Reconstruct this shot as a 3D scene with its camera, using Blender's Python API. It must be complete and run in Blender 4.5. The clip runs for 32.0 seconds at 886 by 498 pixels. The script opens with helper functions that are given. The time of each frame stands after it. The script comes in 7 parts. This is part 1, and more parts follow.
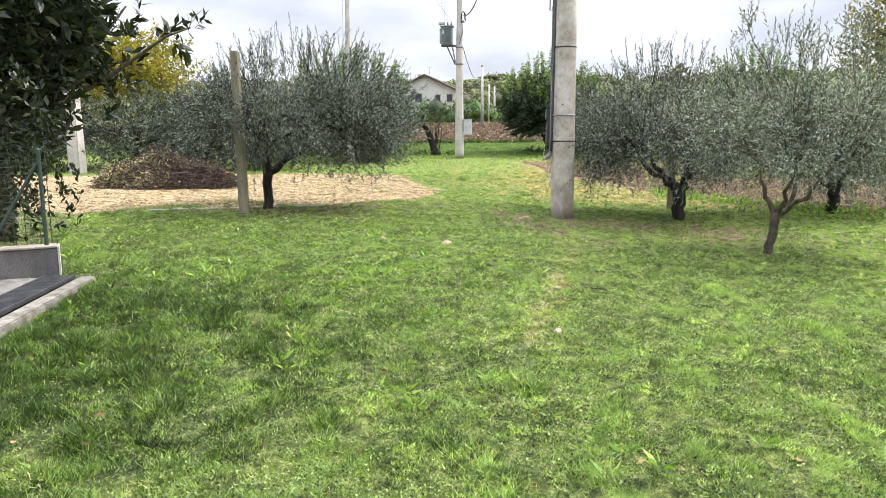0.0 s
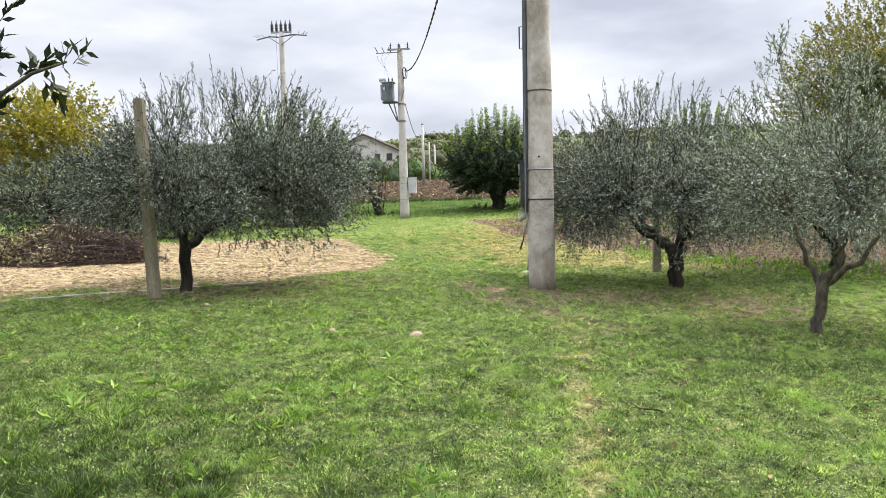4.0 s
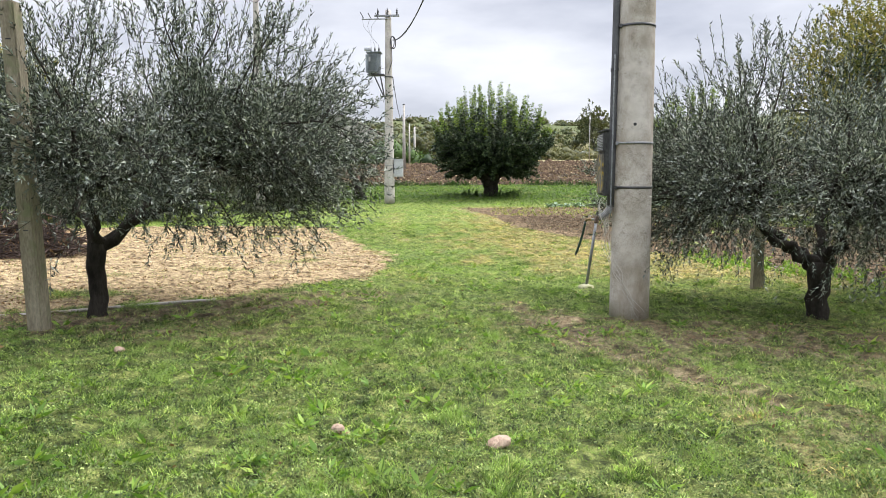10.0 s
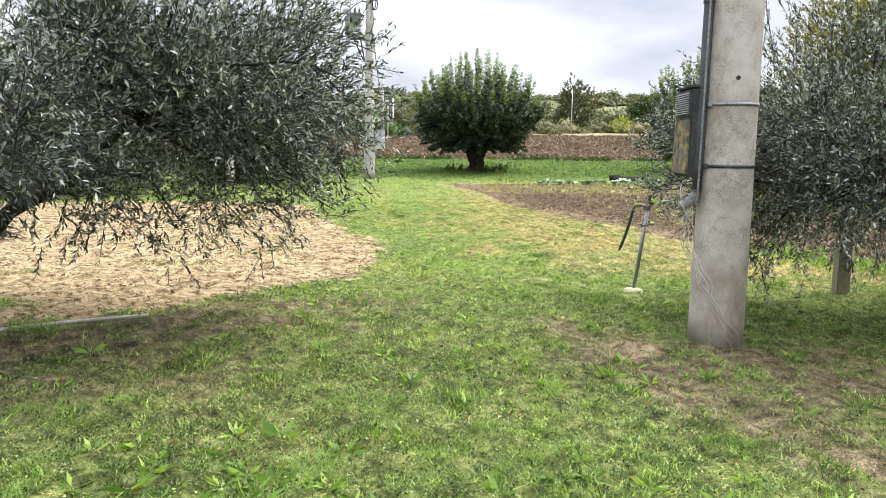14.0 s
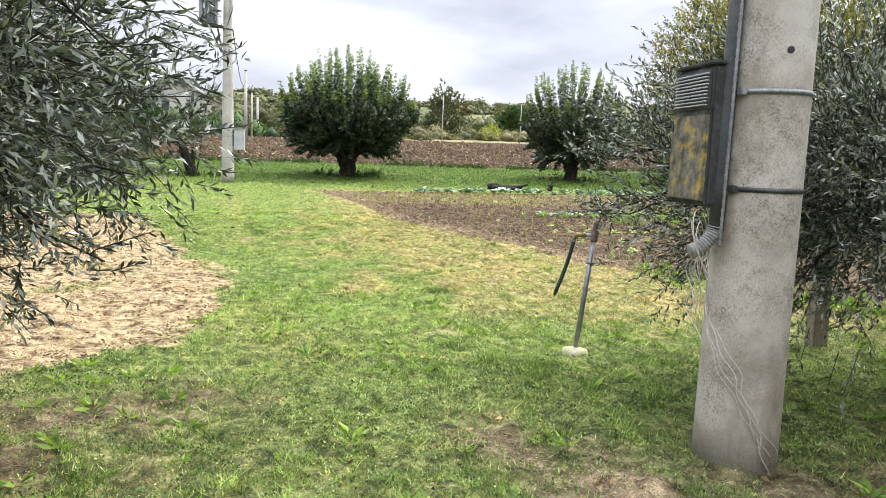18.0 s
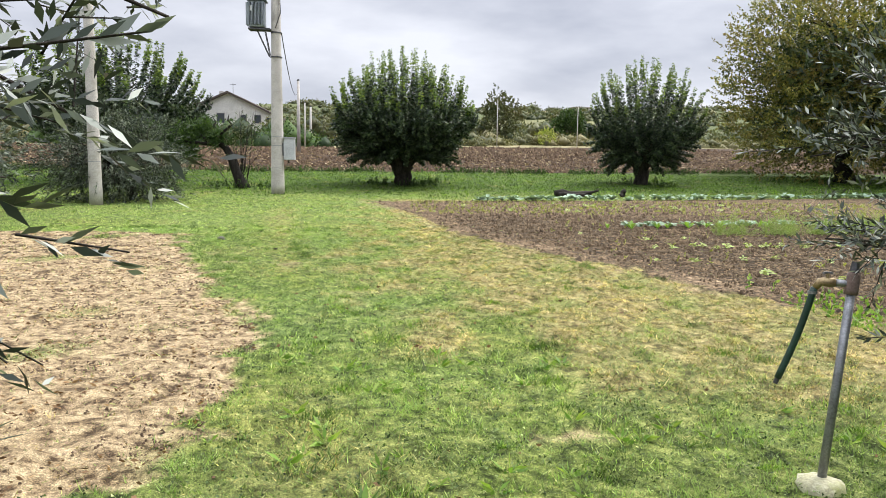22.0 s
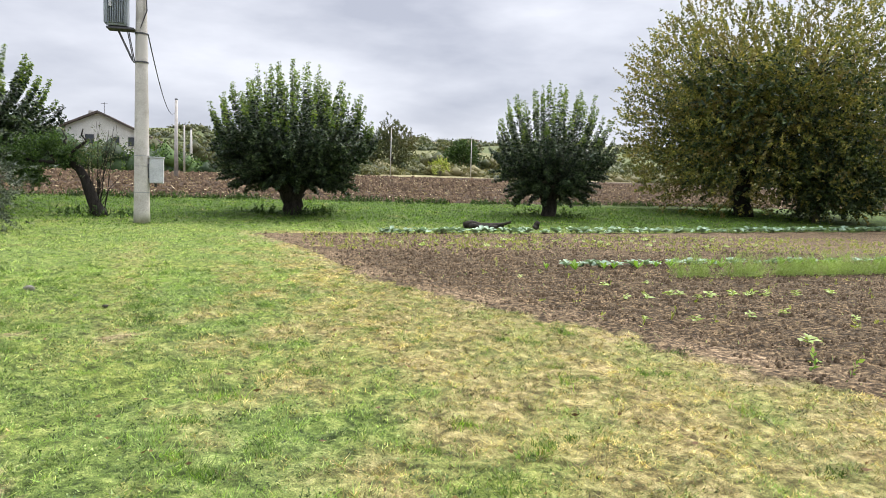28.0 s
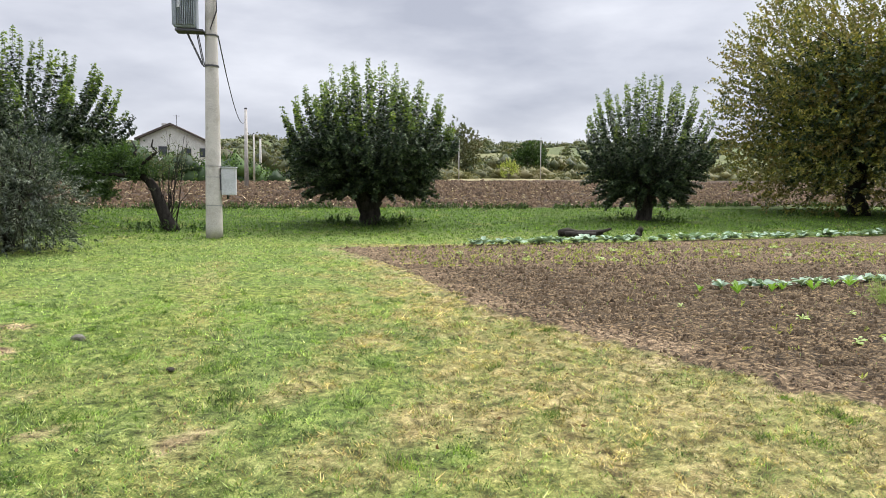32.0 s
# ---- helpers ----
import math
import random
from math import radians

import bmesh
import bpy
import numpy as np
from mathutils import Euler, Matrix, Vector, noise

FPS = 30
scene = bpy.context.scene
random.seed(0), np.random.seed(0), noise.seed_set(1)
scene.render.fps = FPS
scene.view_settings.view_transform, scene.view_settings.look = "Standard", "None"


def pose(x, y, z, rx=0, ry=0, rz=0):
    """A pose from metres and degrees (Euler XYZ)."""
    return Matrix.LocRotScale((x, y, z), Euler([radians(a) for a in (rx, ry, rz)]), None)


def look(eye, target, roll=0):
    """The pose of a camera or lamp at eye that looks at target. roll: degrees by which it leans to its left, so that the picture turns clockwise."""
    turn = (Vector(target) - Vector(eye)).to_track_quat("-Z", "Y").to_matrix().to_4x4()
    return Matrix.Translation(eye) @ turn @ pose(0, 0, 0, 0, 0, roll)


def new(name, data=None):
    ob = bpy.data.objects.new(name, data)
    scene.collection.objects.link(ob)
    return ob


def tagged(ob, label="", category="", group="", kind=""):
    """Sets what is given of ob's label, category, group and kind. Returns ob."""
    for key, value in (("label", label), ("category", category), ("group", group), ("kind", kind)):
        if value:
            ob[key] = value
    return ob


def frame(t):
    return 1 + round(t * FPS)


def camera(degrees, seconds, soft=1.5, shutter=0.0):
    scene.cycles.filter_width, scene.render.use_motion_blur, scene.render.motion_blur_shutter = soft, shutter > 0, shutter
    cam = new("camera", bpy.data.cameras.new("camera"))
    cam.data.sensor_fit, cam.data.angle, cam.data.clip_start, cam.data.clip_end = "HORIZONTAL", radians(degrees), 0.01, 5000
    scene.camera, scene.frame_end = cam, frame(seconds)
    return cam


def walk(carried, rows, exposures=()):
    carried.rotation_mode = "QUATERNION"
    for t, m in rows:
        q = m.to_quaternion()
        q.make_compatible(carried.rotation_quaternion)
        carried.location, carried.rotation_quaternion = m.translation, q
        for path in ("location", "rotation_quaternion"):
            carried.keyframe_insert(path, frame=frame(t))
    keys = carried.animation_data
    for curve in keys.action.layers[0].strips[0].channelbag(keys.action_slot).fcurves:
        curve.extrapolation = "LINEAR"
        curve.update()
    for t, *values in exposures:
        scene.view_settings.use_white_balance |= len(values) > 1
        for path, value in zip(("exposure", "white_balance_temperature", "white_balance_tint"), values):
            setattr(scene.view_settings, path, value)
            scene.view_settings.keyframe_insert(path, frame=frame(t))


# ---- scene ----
cam = camera(63.6, 32.0, soft=0.5)
PATH = [
    (0, (2.14, -3.051, 1.535), (1.783, -1.109, 1.214), -0.2),
    (0.5, (2.106, -2.77, 1.529), (1.82, -0.817, 1.206), -0.4),
    (1, (2.064, -2.534, 1.532), (1.846, -0.57, 1.229), -0.6),
    (1.5, (1.956, -2.226, 1.553), (1.777, -0.252, 1.283), -0.6),
    (2, (1.932, -1.959, 1.548), (1.771, 0.021, 1.315), -0.8),
    (2.5, (1.909, -1.668, 1.569), (1.751, 0.316, 1.372), -0.9),
    (3, (1.771, -1.396, 1.545), (1.596, 0.589, 1.373), -1.0),
    (3.5, (1.625, -1.112, 1.555), (1.428, 0.872, 1.393), -1.6),
    (5.5, (1.161, -0.013, 1.559), (0.976, 1.971, 1.383), -0.9),
    (6, (1.164, 0.396, 1.534), (0.986, 2.38, 1.358), -0.6),
    (6.5, (0.937, 0.68, 1.535), (0.757, 2.666, 1.374), -0.3),
    (7, (0.787, 0.936, 1.564), (0.596, 2.923, 1.428), -0.2),
    (7.5, (0.726, 1.247, 1.545), (0.53, 3.234, 1.432), -0.1),
    (8, (0.631, 1.513, 1.548), (0.438, 3.501, 1.441), -0.1),
    (8.5, (0.468, 1.838, 1.563), (0.29, 3.825, 1.433), -0.0),
    (9, (0.418, 2.138, 1.529), (0.265, 4.126, 1.366), -0.0),
    (9.5, (0.41, 2.477, 1.53), (0.282, 4.463, 1.337), -0.0),
    (10, (0.322, 2.764, 1.507), (0.202, 4.75, 1.301), -0.0),
    (10.5, (0.199, 3.079, 1.537), (0.061, 5.064, 1.337), 0.2),
    (11, (0.153, 3.372, 1.53), (0.001, 5.358, 1.341), 0.5),
    (11.5, (0.121, 3.612, 1.529), (-0.035, 5.598, 1.35), 0.8),
    (12, (0.015, 3.877, 1.5), (-0.134, 5.863, 1.317), 1.0),
    (12.5, (-0.099, 4.116, 1.515), (-0.227, 6.102, 1.313), 1.0),
    (13, (-0.139, 4.456, 1.513), (-0.24, 6.44, 1.28), 0.8),
    (13.5, (-0.17, 4.714, 1.501), (-0.248, 6.696, 1.242), 0.6),
    (15.5, (-0.29, 5.821, 1.431), (-0.206, 7.793, 1.105), 2.0),
    (16, (-0.371, 6.198, 1.465), (-0.224, 8.163, 1.122), 1.9),
    (16.5, (-0.358, 6.439, 1.449), (-0.147, 8.397, 1.103), 1.9),
    (17, (-0.227, 6.837, 1.43), (0.047, 8.79, 1.095), 1.9),
    (17.5, (-0.21, 7.006, 1.436), (0.104, 8.958, 1.134), 2.1),
    (18, (-0.251, 7.35, 1.477), (0.062, 9.308, 1.221), 2.2),
    (18.5, (-0.216, 7.611, 1.44), (0.066, 9.579, 1.228), 2.2),
    (19, (-0.105, 7.876, 1.452), (0.136, 9.853, 1.272), 2.3),
    (19.5, (-0.113, 8.147, 1.418), (0.088, 10.129, 1.244), 2.1),
    (20, (-0.194, 8.54, 1.432), (-0.024, 10.524, 1.248), 2.0),
    (20.5, (-0.202, 8.808, 1.403), (-0.048, 10.791, 1.189), 1.5),
    (21, (-0.158, 9.146, 1.411), (-0.019, 11.127, 1.169), 1.1),
    (21.5, (-0.212, 9.383, 1.377), (-0.072, 11.363, 1.125), 1.0),
    (22, (-0.326, 9.702, 1.426), (-0.161, 11.681, 1.185), 0.9),
    (22.5, (-0.325, 10.032, 1.379), (-0.113, 12.01, 1.168), 0.8),
    (23, (-0.323, 10.383, 1.401), (-0.065, 12.358, 1.223), 0.6),
    (23.5, (-0.411, 10.666, 1.369), (-0.127, 12.64, 1.225), 0.4),
    (24, (-0.501, 10.964, 1.386), (-0.199, 12.937, 1.264), 0.5),
    (24.5, (-0.468, 11.296, 1.388), (-0.176, 13.272, 1.295), 1.1),
    (25, (-0.506, 11.552, 1.379), (-0.193, 13.524, 1.256), 1.7),
    (25.5, (-0.575, 11.96, 1.401), (-0.168, 13.909, 1.212), 0.9),
    (27.5, (-0.375, 12.772, 1.353), (0.135, 14.701, 1.213), 2.1),
    (28, (-0.304, 13.088, 1.32), (0.163, 15.026, 1.169), 1.7),
    (28.5, (-0.264, 13.419, 1.337), (0.17, 15.365, 1.175), 1.3),
    (29, (-0.382, 13.755, 1.369), (0.031, 15.704, 1.194), 0.9),
    (29.5, (-0.463, 13.999, 1.385), (-0.052, 15.948, 1.203), 0.6),
    (30, (-0.437, 14.395, 1.381), (-0.043, 16.347, 1.201), 0.4),
    (30.5, (-0.537, 14.707, 1.382), (-0.19, 16.669, 1.213), 0.3),
    (31, (-0.685, 15.005, 1.432), (-0.391, 16.977, 1.279), 0.3),
    (31.5, (-0.784, 15.321, 1.38), (-0.59, 17.306, 1.241), -0.1),
    (32, (-0.745, 15.637, 1.411), (-0.452, 17.61, 1.266), 0.4),
]
walk(cam, [(t, look(eye, target, roll)) for t, eye, target, roll in PATH],
     [(0, 0.82), (3, 0.66), (6, 0.52), (9, 0.53), (12, 0.68), (16, 0.8), (18, 0.76), (19, 0.6), (20, 0.47), (22, 0.45), (24, 0.38), (25, 0.32), (28, 0.46), (32, 0.36)])

# ---- world, sun, exposure ----
scene.view_settings.exposure = 0.4
SUN_ELEV, SUN_ROT = radians(50), radians(54)
world = bpy.data.worlds.new("overcast_sky")
scene.world = world
world.use_nodes = True
wn, wl = world.node_tree.nodes, world.node_tree.links
wn.clear()
w_out = wn.new("ShaderNodeOutputWorld")
w_bg = wn.new("ShaderNodeBackground")
w_bg.inputs["Strength"].default_value = 1.0
w_sky = wn.new("ShaderNodeTexSky")
w_sky.sky_type = "NISHITA"
w_sky.sun_disc = False
w_sky.sun_elevation, w_sky.sun_rotation = SUN_ELEV, SUN_ROT
w_dim = wn.new("ShaderNodeMix")
w_dim.data_type, w_dim.blend_type = "RGBA", "MULTIPLY"
w_dim.inputs[0].default_value = 1.0
w_dim.inputs[7].default_value = (0.10, 0.10, 0.10, 1)
wl.new(w_sky.outputs[0], w_dim.inputs[6])
w_co = wn.new("ShaderNodeTexCoord")
w_map = wn.new("ShaderNodeMapping")
w_map.inputs["Scale"].default_value = (1.0, 1.0, 3.2)
wl.new(w_co.outputs["Generated"], w_map.inputs["Vector"])
w_n1 = wn.new("ShaderNodeTexNoise")
w_n1.inputs["Scale"].default_value, w_n1.inputs["Detail"].default_value, w_n1.inputs["Roughness"].default_value = 3.0, 6.0, 0.5
wl.new(w_map.outputs[0], w_n1.inputs["Vector"])
w_ramp = wn.new("ShaderNodeValToRGB")
w_ramp.color_ramp.elements[0].position, w_ramp.color_ramp.elements[0].color = 0.34, (0.405, 0.425, 0.5, 1)
w_ramp.color_ramp.elements[1].position, w_ramp.color_ramp.elements[1].color = 0.62, (0.7, 0.715, 0.78, 1)
wl.new(w_n1.outputs[0], w_ramp.inputs[0])
w_mix = wn.new("ShaderNodeMix")
w_mix.data_type = "RGBA"
w_mix.inputs[0].default_value = 0.93
wl.new(w_dim.outputs[2], w_mix.inputs[6])
wl.new(w_ramp.outputs[0], w_mix.inputs[7])
# an overcast dome is about three times as bright overhead as at the skyline
w_sep = wn.new("ShaderNodeSeparateXYZ")
wl.new(w_co.outputs["Generated"], w_sep.inputs[0])
w_lift = wn.new("ShaderNodeMapRange")
w_lift.interpolation_type = "SMOOTHSTEP"
w_lift.inputs["From Min"].default_value, w_lift.inputs["From Max"].default_value = 0.3, 0.85
w_lift.inputs["To Min"].default_value, w_lift.inputs["To Max"].default_value = 1.0, 4.0
wl.new(w_sep.outputs["Z"], w_lift.inputs["Value"])
wl.new(w_lift.outputs[0], w_bg.inputs["Strength"])
wl.new(w_mix.outputs[2], w_bg.inputs["Color"])
wl.new(w_bg.outputs[0], w_out.inputs["Surface"])

sun = new("sun", bpy.data.lights.new("sun", "SUN"))
sun.data.energy, sun.data.angle, sun.data.color = 3.4, radians(28), (1.0, 0.96, 0.9)
sun.rotation_euler = (math.pi / 2 - SUN_ELEV, 0, math.pi - SUN_ROT)


# ---- materials ----
def nodes_of(name):
    m = bpy.data.materials.new(name)
    m.use_nodes = True
    nt = m.node_tree
    nt.nodes.clear()
    out = nt.nodes.new("ShaderNodeOutputMaterial")
    bsdf = nt.nodes.new("ShaderNodeBsdfPrincipled")
    nt.links.new(bsdf.outputs[0], out.inputs[0])
    return m, nt, bsdf, out


def noise_node(nt, scale, detail=4.0, rough=0.55, vec=None, stretch=None):
    if vec is None:
        co = nt.nodes.new("ShaderNodeTexCoord")
        vec = co.outputs["Object"]
    if stretch:
        mp = nt.nodes.new("ShaderNodeMapping")
        mp.inputs["Scale"].default_value = stretch
        nt.links.new(vec, mp.inputs["Vector"])
        vec = mp.outputs[0]
    n = nt.nodes.new("ShaderNodeTexNoise")
    n.inputs["Scale"].default_value, n.inputs["Detail"].default_value, n.inputs["Roughness"].default_value = scale, detail, rough
    nt.links.new(vec, n.inputs["Vector"])
    return n.outputs[0]


def ramp(nt, fac, *stops):
    r = nt.nodes.new("ShaderNodeValToRGB")
    while len(r.color_ramp.elements) < len(stops):
        r.color_ramp.elements.new(0.5)
    for e, (p, c) in zip(r.color_ramp.elements, stops):
        e.position, e.color = p, (*c, 1)
    nt.links.new(fac, r.inputs[0])
    return r.outputs[0]


def mix(nt, fac, a, b, blend="MIX"):
    n = nt.nodes.new("ShaderNodeMix")
    n.data_type, n.blend_type = "RGBA", blend
    for sock, v in ((n.inputs[0], fac), (n.inputs[6], a), (n.inputs[7], b)):
        if isinstance(v, (int, float)):
            sock.default_value = v
        elif isinstance(v, tuple):
            sock.default_value = (*v, 1)
        else:
            nt.links.new(v, sock)
    return n.outputs[2]


def bump(nt, bsdf, height, strength=0.4, dist=0.02):
    b = nt.nodes.new("ShaderNodeBump")
    b.inputs["Strength"].default_value, b.inputs["Distance"].default_value = strength, dist
    nt.links.new(height, b.inputs["Height"])
    nt.links.new(b.outputs[0], bsdf.inputs["Normal"])


def rough_surface(name, dark, light, scale=6.0, fine=40.0, rough=0.85, bump_k=0.4, bump_d=0.01, stain=None, stretch=None, metal=0.0):
    """Two-scale mottled surface, with an optional stain colour over its broad patches."""
    m, nt, bsdf, _ = nodes_of(name)
    a = noise_node(nt, scale, 5, stretch=stretch)
    f = noise_node(nt, fine, 4, 0.7, stretch=stretch)
    base = ramp(nt, a, (0.3, dark), (0.7, light))
    g = ramp(nt, f, (0.25, (0.55, 0.55, 0.55)), (0.75, (1.25, 1.25, 1.25)))
    col = mix(nt, 1.0, base, g, "MULTIPLY")
    if stain:
        s = ramp(nt, noise_node(nt, scale * 0.6 + 1.3, 6, 0.65), (0.5, (0, 0, 0)), (0.68, (1, 1, 1)))
        col = mix(nt, s, col, stain)
    nt.links.new(col, bsdf.inputs["Base Color"])
    bsdf.inputs["Roughness"].default_value, bsdf.inputs["Metallic"].default_value = rough, metal
    bsdf.inputs["Specular IOR Level"].default_value = 0.15 if rough > 0.8 else 0.5
    bump(nt, bsdf, f, bump_k, bump_d)
    return m


def leaf_surface(name, stops, through_light=0.25, rough=0.55, patch=None, patch_scale=0.7, clump=None, fine=None):
    """Leaves: colour by piece, with broader drifts over the plant, and some light through the blade."""
    m, nt, bsdf, out = nodes_of(name)
    geo = nt.nodes.new("ShaderNodeNewGeometry")
    col = ramp(nt, geo.outputs["Random Per Island"], *stops)
    big = noise_node(nt, patch_scale, 3, vec=geo.outputs["Position"])
    col = mix(nt, 1.0, col, ramp(nt, big, (0.3, (0.72, 0.74, 0.72)), (0.7, (1.25, 1.22, 1.15))), "MULTIPLY")
    if clump:
        col = mix(nt, 1.0, col, ramp(nt, noise_node(nt, clump, 3, 0.6, vec=geo.outputs["Position"]), (0.4, (0.45, 0.5, 0.5)), (0.6, (1.45, 1.4, 1.36))), "MULTIPLY")
    if fine:
        col = mix(nt, 1.0, col, ramp(nt, noise_node(nt, fine, 2, 0.6, vec=geo.outputs["Position"]), (0.36, (0.36, 0.38, 0.36)), (0.64, (1.66, 1.62, 1.55))), "MULTIPLY")
    if patch:
        k = ramp(nt, noise_node(nt, patch_scale * 1.7, 4, vec=geo.outputs["Position"]), (0.48, (0, 0, 0)), (0.66, (1, 1, 1)))
        col = mix(nt, k, col, patch)
    nt.links.new(col, bsdf.inputs["Base Color"])
    bsdf.inputs["Roughness"].default_value = rough
    bsdf.inputs["Specular IOR Level"].default_value = 0.22
    tr = nt.nodes.new("ShaderNodeBsdfTranslucent")
    nt.links.new(mix(nt, 1.0, col, (1.5, 1.6, 0.8), "MULTIPLY"), tr.inputs[0])
    ms = nt.nodes.new("ShaderNodeMixShader")
    ms.inputs[0].default_value = through_light
    nt.links.new(bsdf.outputs[0], ms.inputs[1])
    nt.links.new(tr.outputs[0], ms.inputs[2])
    nt.links.new(ms.outputs[0], out.inputs[0])
    return m


OLIVE_LEAF = leaf_surface("olive_leaf", [(0.0, (0.024, 0.031, 0.025)), (0.48, (0.06, 0.076, 0.062)), (0.72, (0.165, 0.19, 0.166)), (1.0, (0.44, 0.47, 0.44))], 0.12, 0.42, patch_scale=1.3)
OLIVE_YOUNG = leaf_surface("young_olive_leaf", [(0.0, (0.04, 0.052, 0.041)), (0.45, (0.11, 0.135, 0.112)), (0.72, (0.24, 0.275, 0.24)), (1.0, (0.46, 0.49, 0.46))], 0.18, 0.45, patch_scale=1.3)
OLIVE_FAR = leaf_surface("olive_leaf_far", [(0.0, (0.022, 0.031, 0.021)), (0.6, (0.066, 0.086, 0.062)), (1.0, (0.2, 0.23, 0.185))], 0.14, 0.5, patch_scale=0.6, clump=1.6)
MULBERRY_LEAF = leaf_surface("mulberry_leaf", [(0.0, (0.01, 0.018, 0.011)), (0.5, (0.029, 0.048, 0.027)), (0.8, (0.08, 0.115, 0.062)), (1.0, (0.19, 0.24, 0.14))], 0.2, 0.34, patch_scale=0.9)
AUTUMN_LEAF = leaf_surface("autumn_leaf", [(0.0, (0.045, 0.06, 0.02)), (0.5, (0.115, 0.13, 0.038)), (0.85, (0.23, 0.22, 0.065)), (1.0, (0.36, 0.295, 0.08))], 0.38, 0.5, patch=(0.16, 0.122, 0.042), patch_scale=0.3, clump=0.8)
# the fruit tree's green; also the walnut's inner shade, painted as dark leaves
FRUIT_SHADE_LEAF = leaf_surface("fruit_shade_leaf", [(0.0, (0.016, 0.028, 0.014)), (0.6, (0.045, 0.07, 0.03)), (1.0, (0.12, 0.15, 0.06))], 0.2, 0.45, patch_scale=0.8, clump=1.8)
LUSH_GRASS = leaf_surface("lush_grass", [(0.0, (0.026, 0.052, 0.008)), (0.5, (0.078, 0.155, 0.018)), (1.0, (0.19, 0.3, 0.042))], 0.36, 0.5, patch=(0.06, 0.115, 0.016), patch_scale=0.4, clump=1.6, fine=14)
# long grass by the yard, its greens darkened to hold the shade there
RANK_SHADE_GRASS = leaf_surface("rank_shade_grass", [(0.0, (0.016, 0.03, 0.007)), (0.5, (0.045, 0.085, 0.016)), (1.0, (0.12, 0.18, 0.04))], 0.3, 0.5, patch=(0.035, 0.065, 0.014), patch_scale=0.6, clump=4, fine=16)
YELLOW_LEAF = leaf_surface("yellow_leaf", [(0.0, (0.12, 0.12, 0.02)), (0.5, (0.25, 0.22, 0.035)), (1.0, (0.4, 0.31, 0.04))], 0.3, 0.5, patch=(0.12, 0.14, 0.03), patch_scale=0.4)
LAUREL_LEAF = leaf_surface("laurel_leaf", [(0.0, (0.012, 0.018, 0.01)), (0.7, (0.025, 0.035, 0.018)), (1.0, (0.06, 0.07, 0.03))], 0.2, 0.3, patch_scale=2.0)
SHRUB_LEAF = leaf_surface("shrub_leaf", [(0.0, (0.038, 0.05, 0.024)), (0.6, (0.078, 0.095, 0.042)), (1.0, (0.15, 0.155, 0.07))], 0.2, 0.6, patch=(0.1, 0.09, 0.035), patch_scale=0.12)
LETTUCE_LEAF = leaf_surface("lettuce_leaf", [(0.0, (0.16, 0.24, 0.07)), (0.6, (0.3, 0.38, 0.13)), (1.0, (0.48, 0.5, 0.26))], 0.25, 0.5)
SEEDLING_LEAF = leaf_surface("seedling_leaf", [(0.0, (0.13, 0.18, 0.03)), (0.6, (0.26, 0.3, 0.06)), (1.0, (0.4, 0.38, 0.12))], 0.3, 0.5)
SCRUB_LEAF = leaf_surface("scrub_leaf", [(0.0, (0.055, 0.06, 0.026)), (0.6, (0.11, 0.112, 0.048)), (1.0, (0.2, 0.18, 0.085))], 0.2, 0.7, patch=(0.17, 0.145, 0.07), patch_scale=0.09)
FRINGE_LEAF = leaf_surface("fringe_weed", [(0.0, (0.018, 0.035, 0.012)), (0.6, (0.04, 0.075, 0.02)), (1.0, (0.09, 0.15, 0.035))], 0.25, 0.6, patch_scale=0.5)
CABBAGE_LEAF = leaf_surface("cabbage_leaf", [(0.0, (0.13, 0.2, 0.13)), (0.6, (0.24, 0.33, 0.25)), (1.0, (0.46, 0.52, 0.46))], 0.15, 0.45)
FENNEL_LEAF = leaf_surface("fennel_leaf", [(0.0, (0.15, 0.22, 0.06)), (1.0, (0.3, 0.38, 0.13))], 0.3, 0.6)
WEED_LEAF = leaf_surface("weed_leaf", [(0.0, (0.085, 0.165, 0.028)), (0.6, (0.165, 0.285, 0.048)), (1.0, (0.31, 0.4, 0.09))], 0.3, 0.5)
DRY_LEAF = leaf_surface("dry_leaf", [(0.0, (0.09, 0.05, 0.03)), (0.6, (0.2, 0.12, 0.06)), (1.0, (0.42, 0.28, 0.14))], 0.1, 0.8)

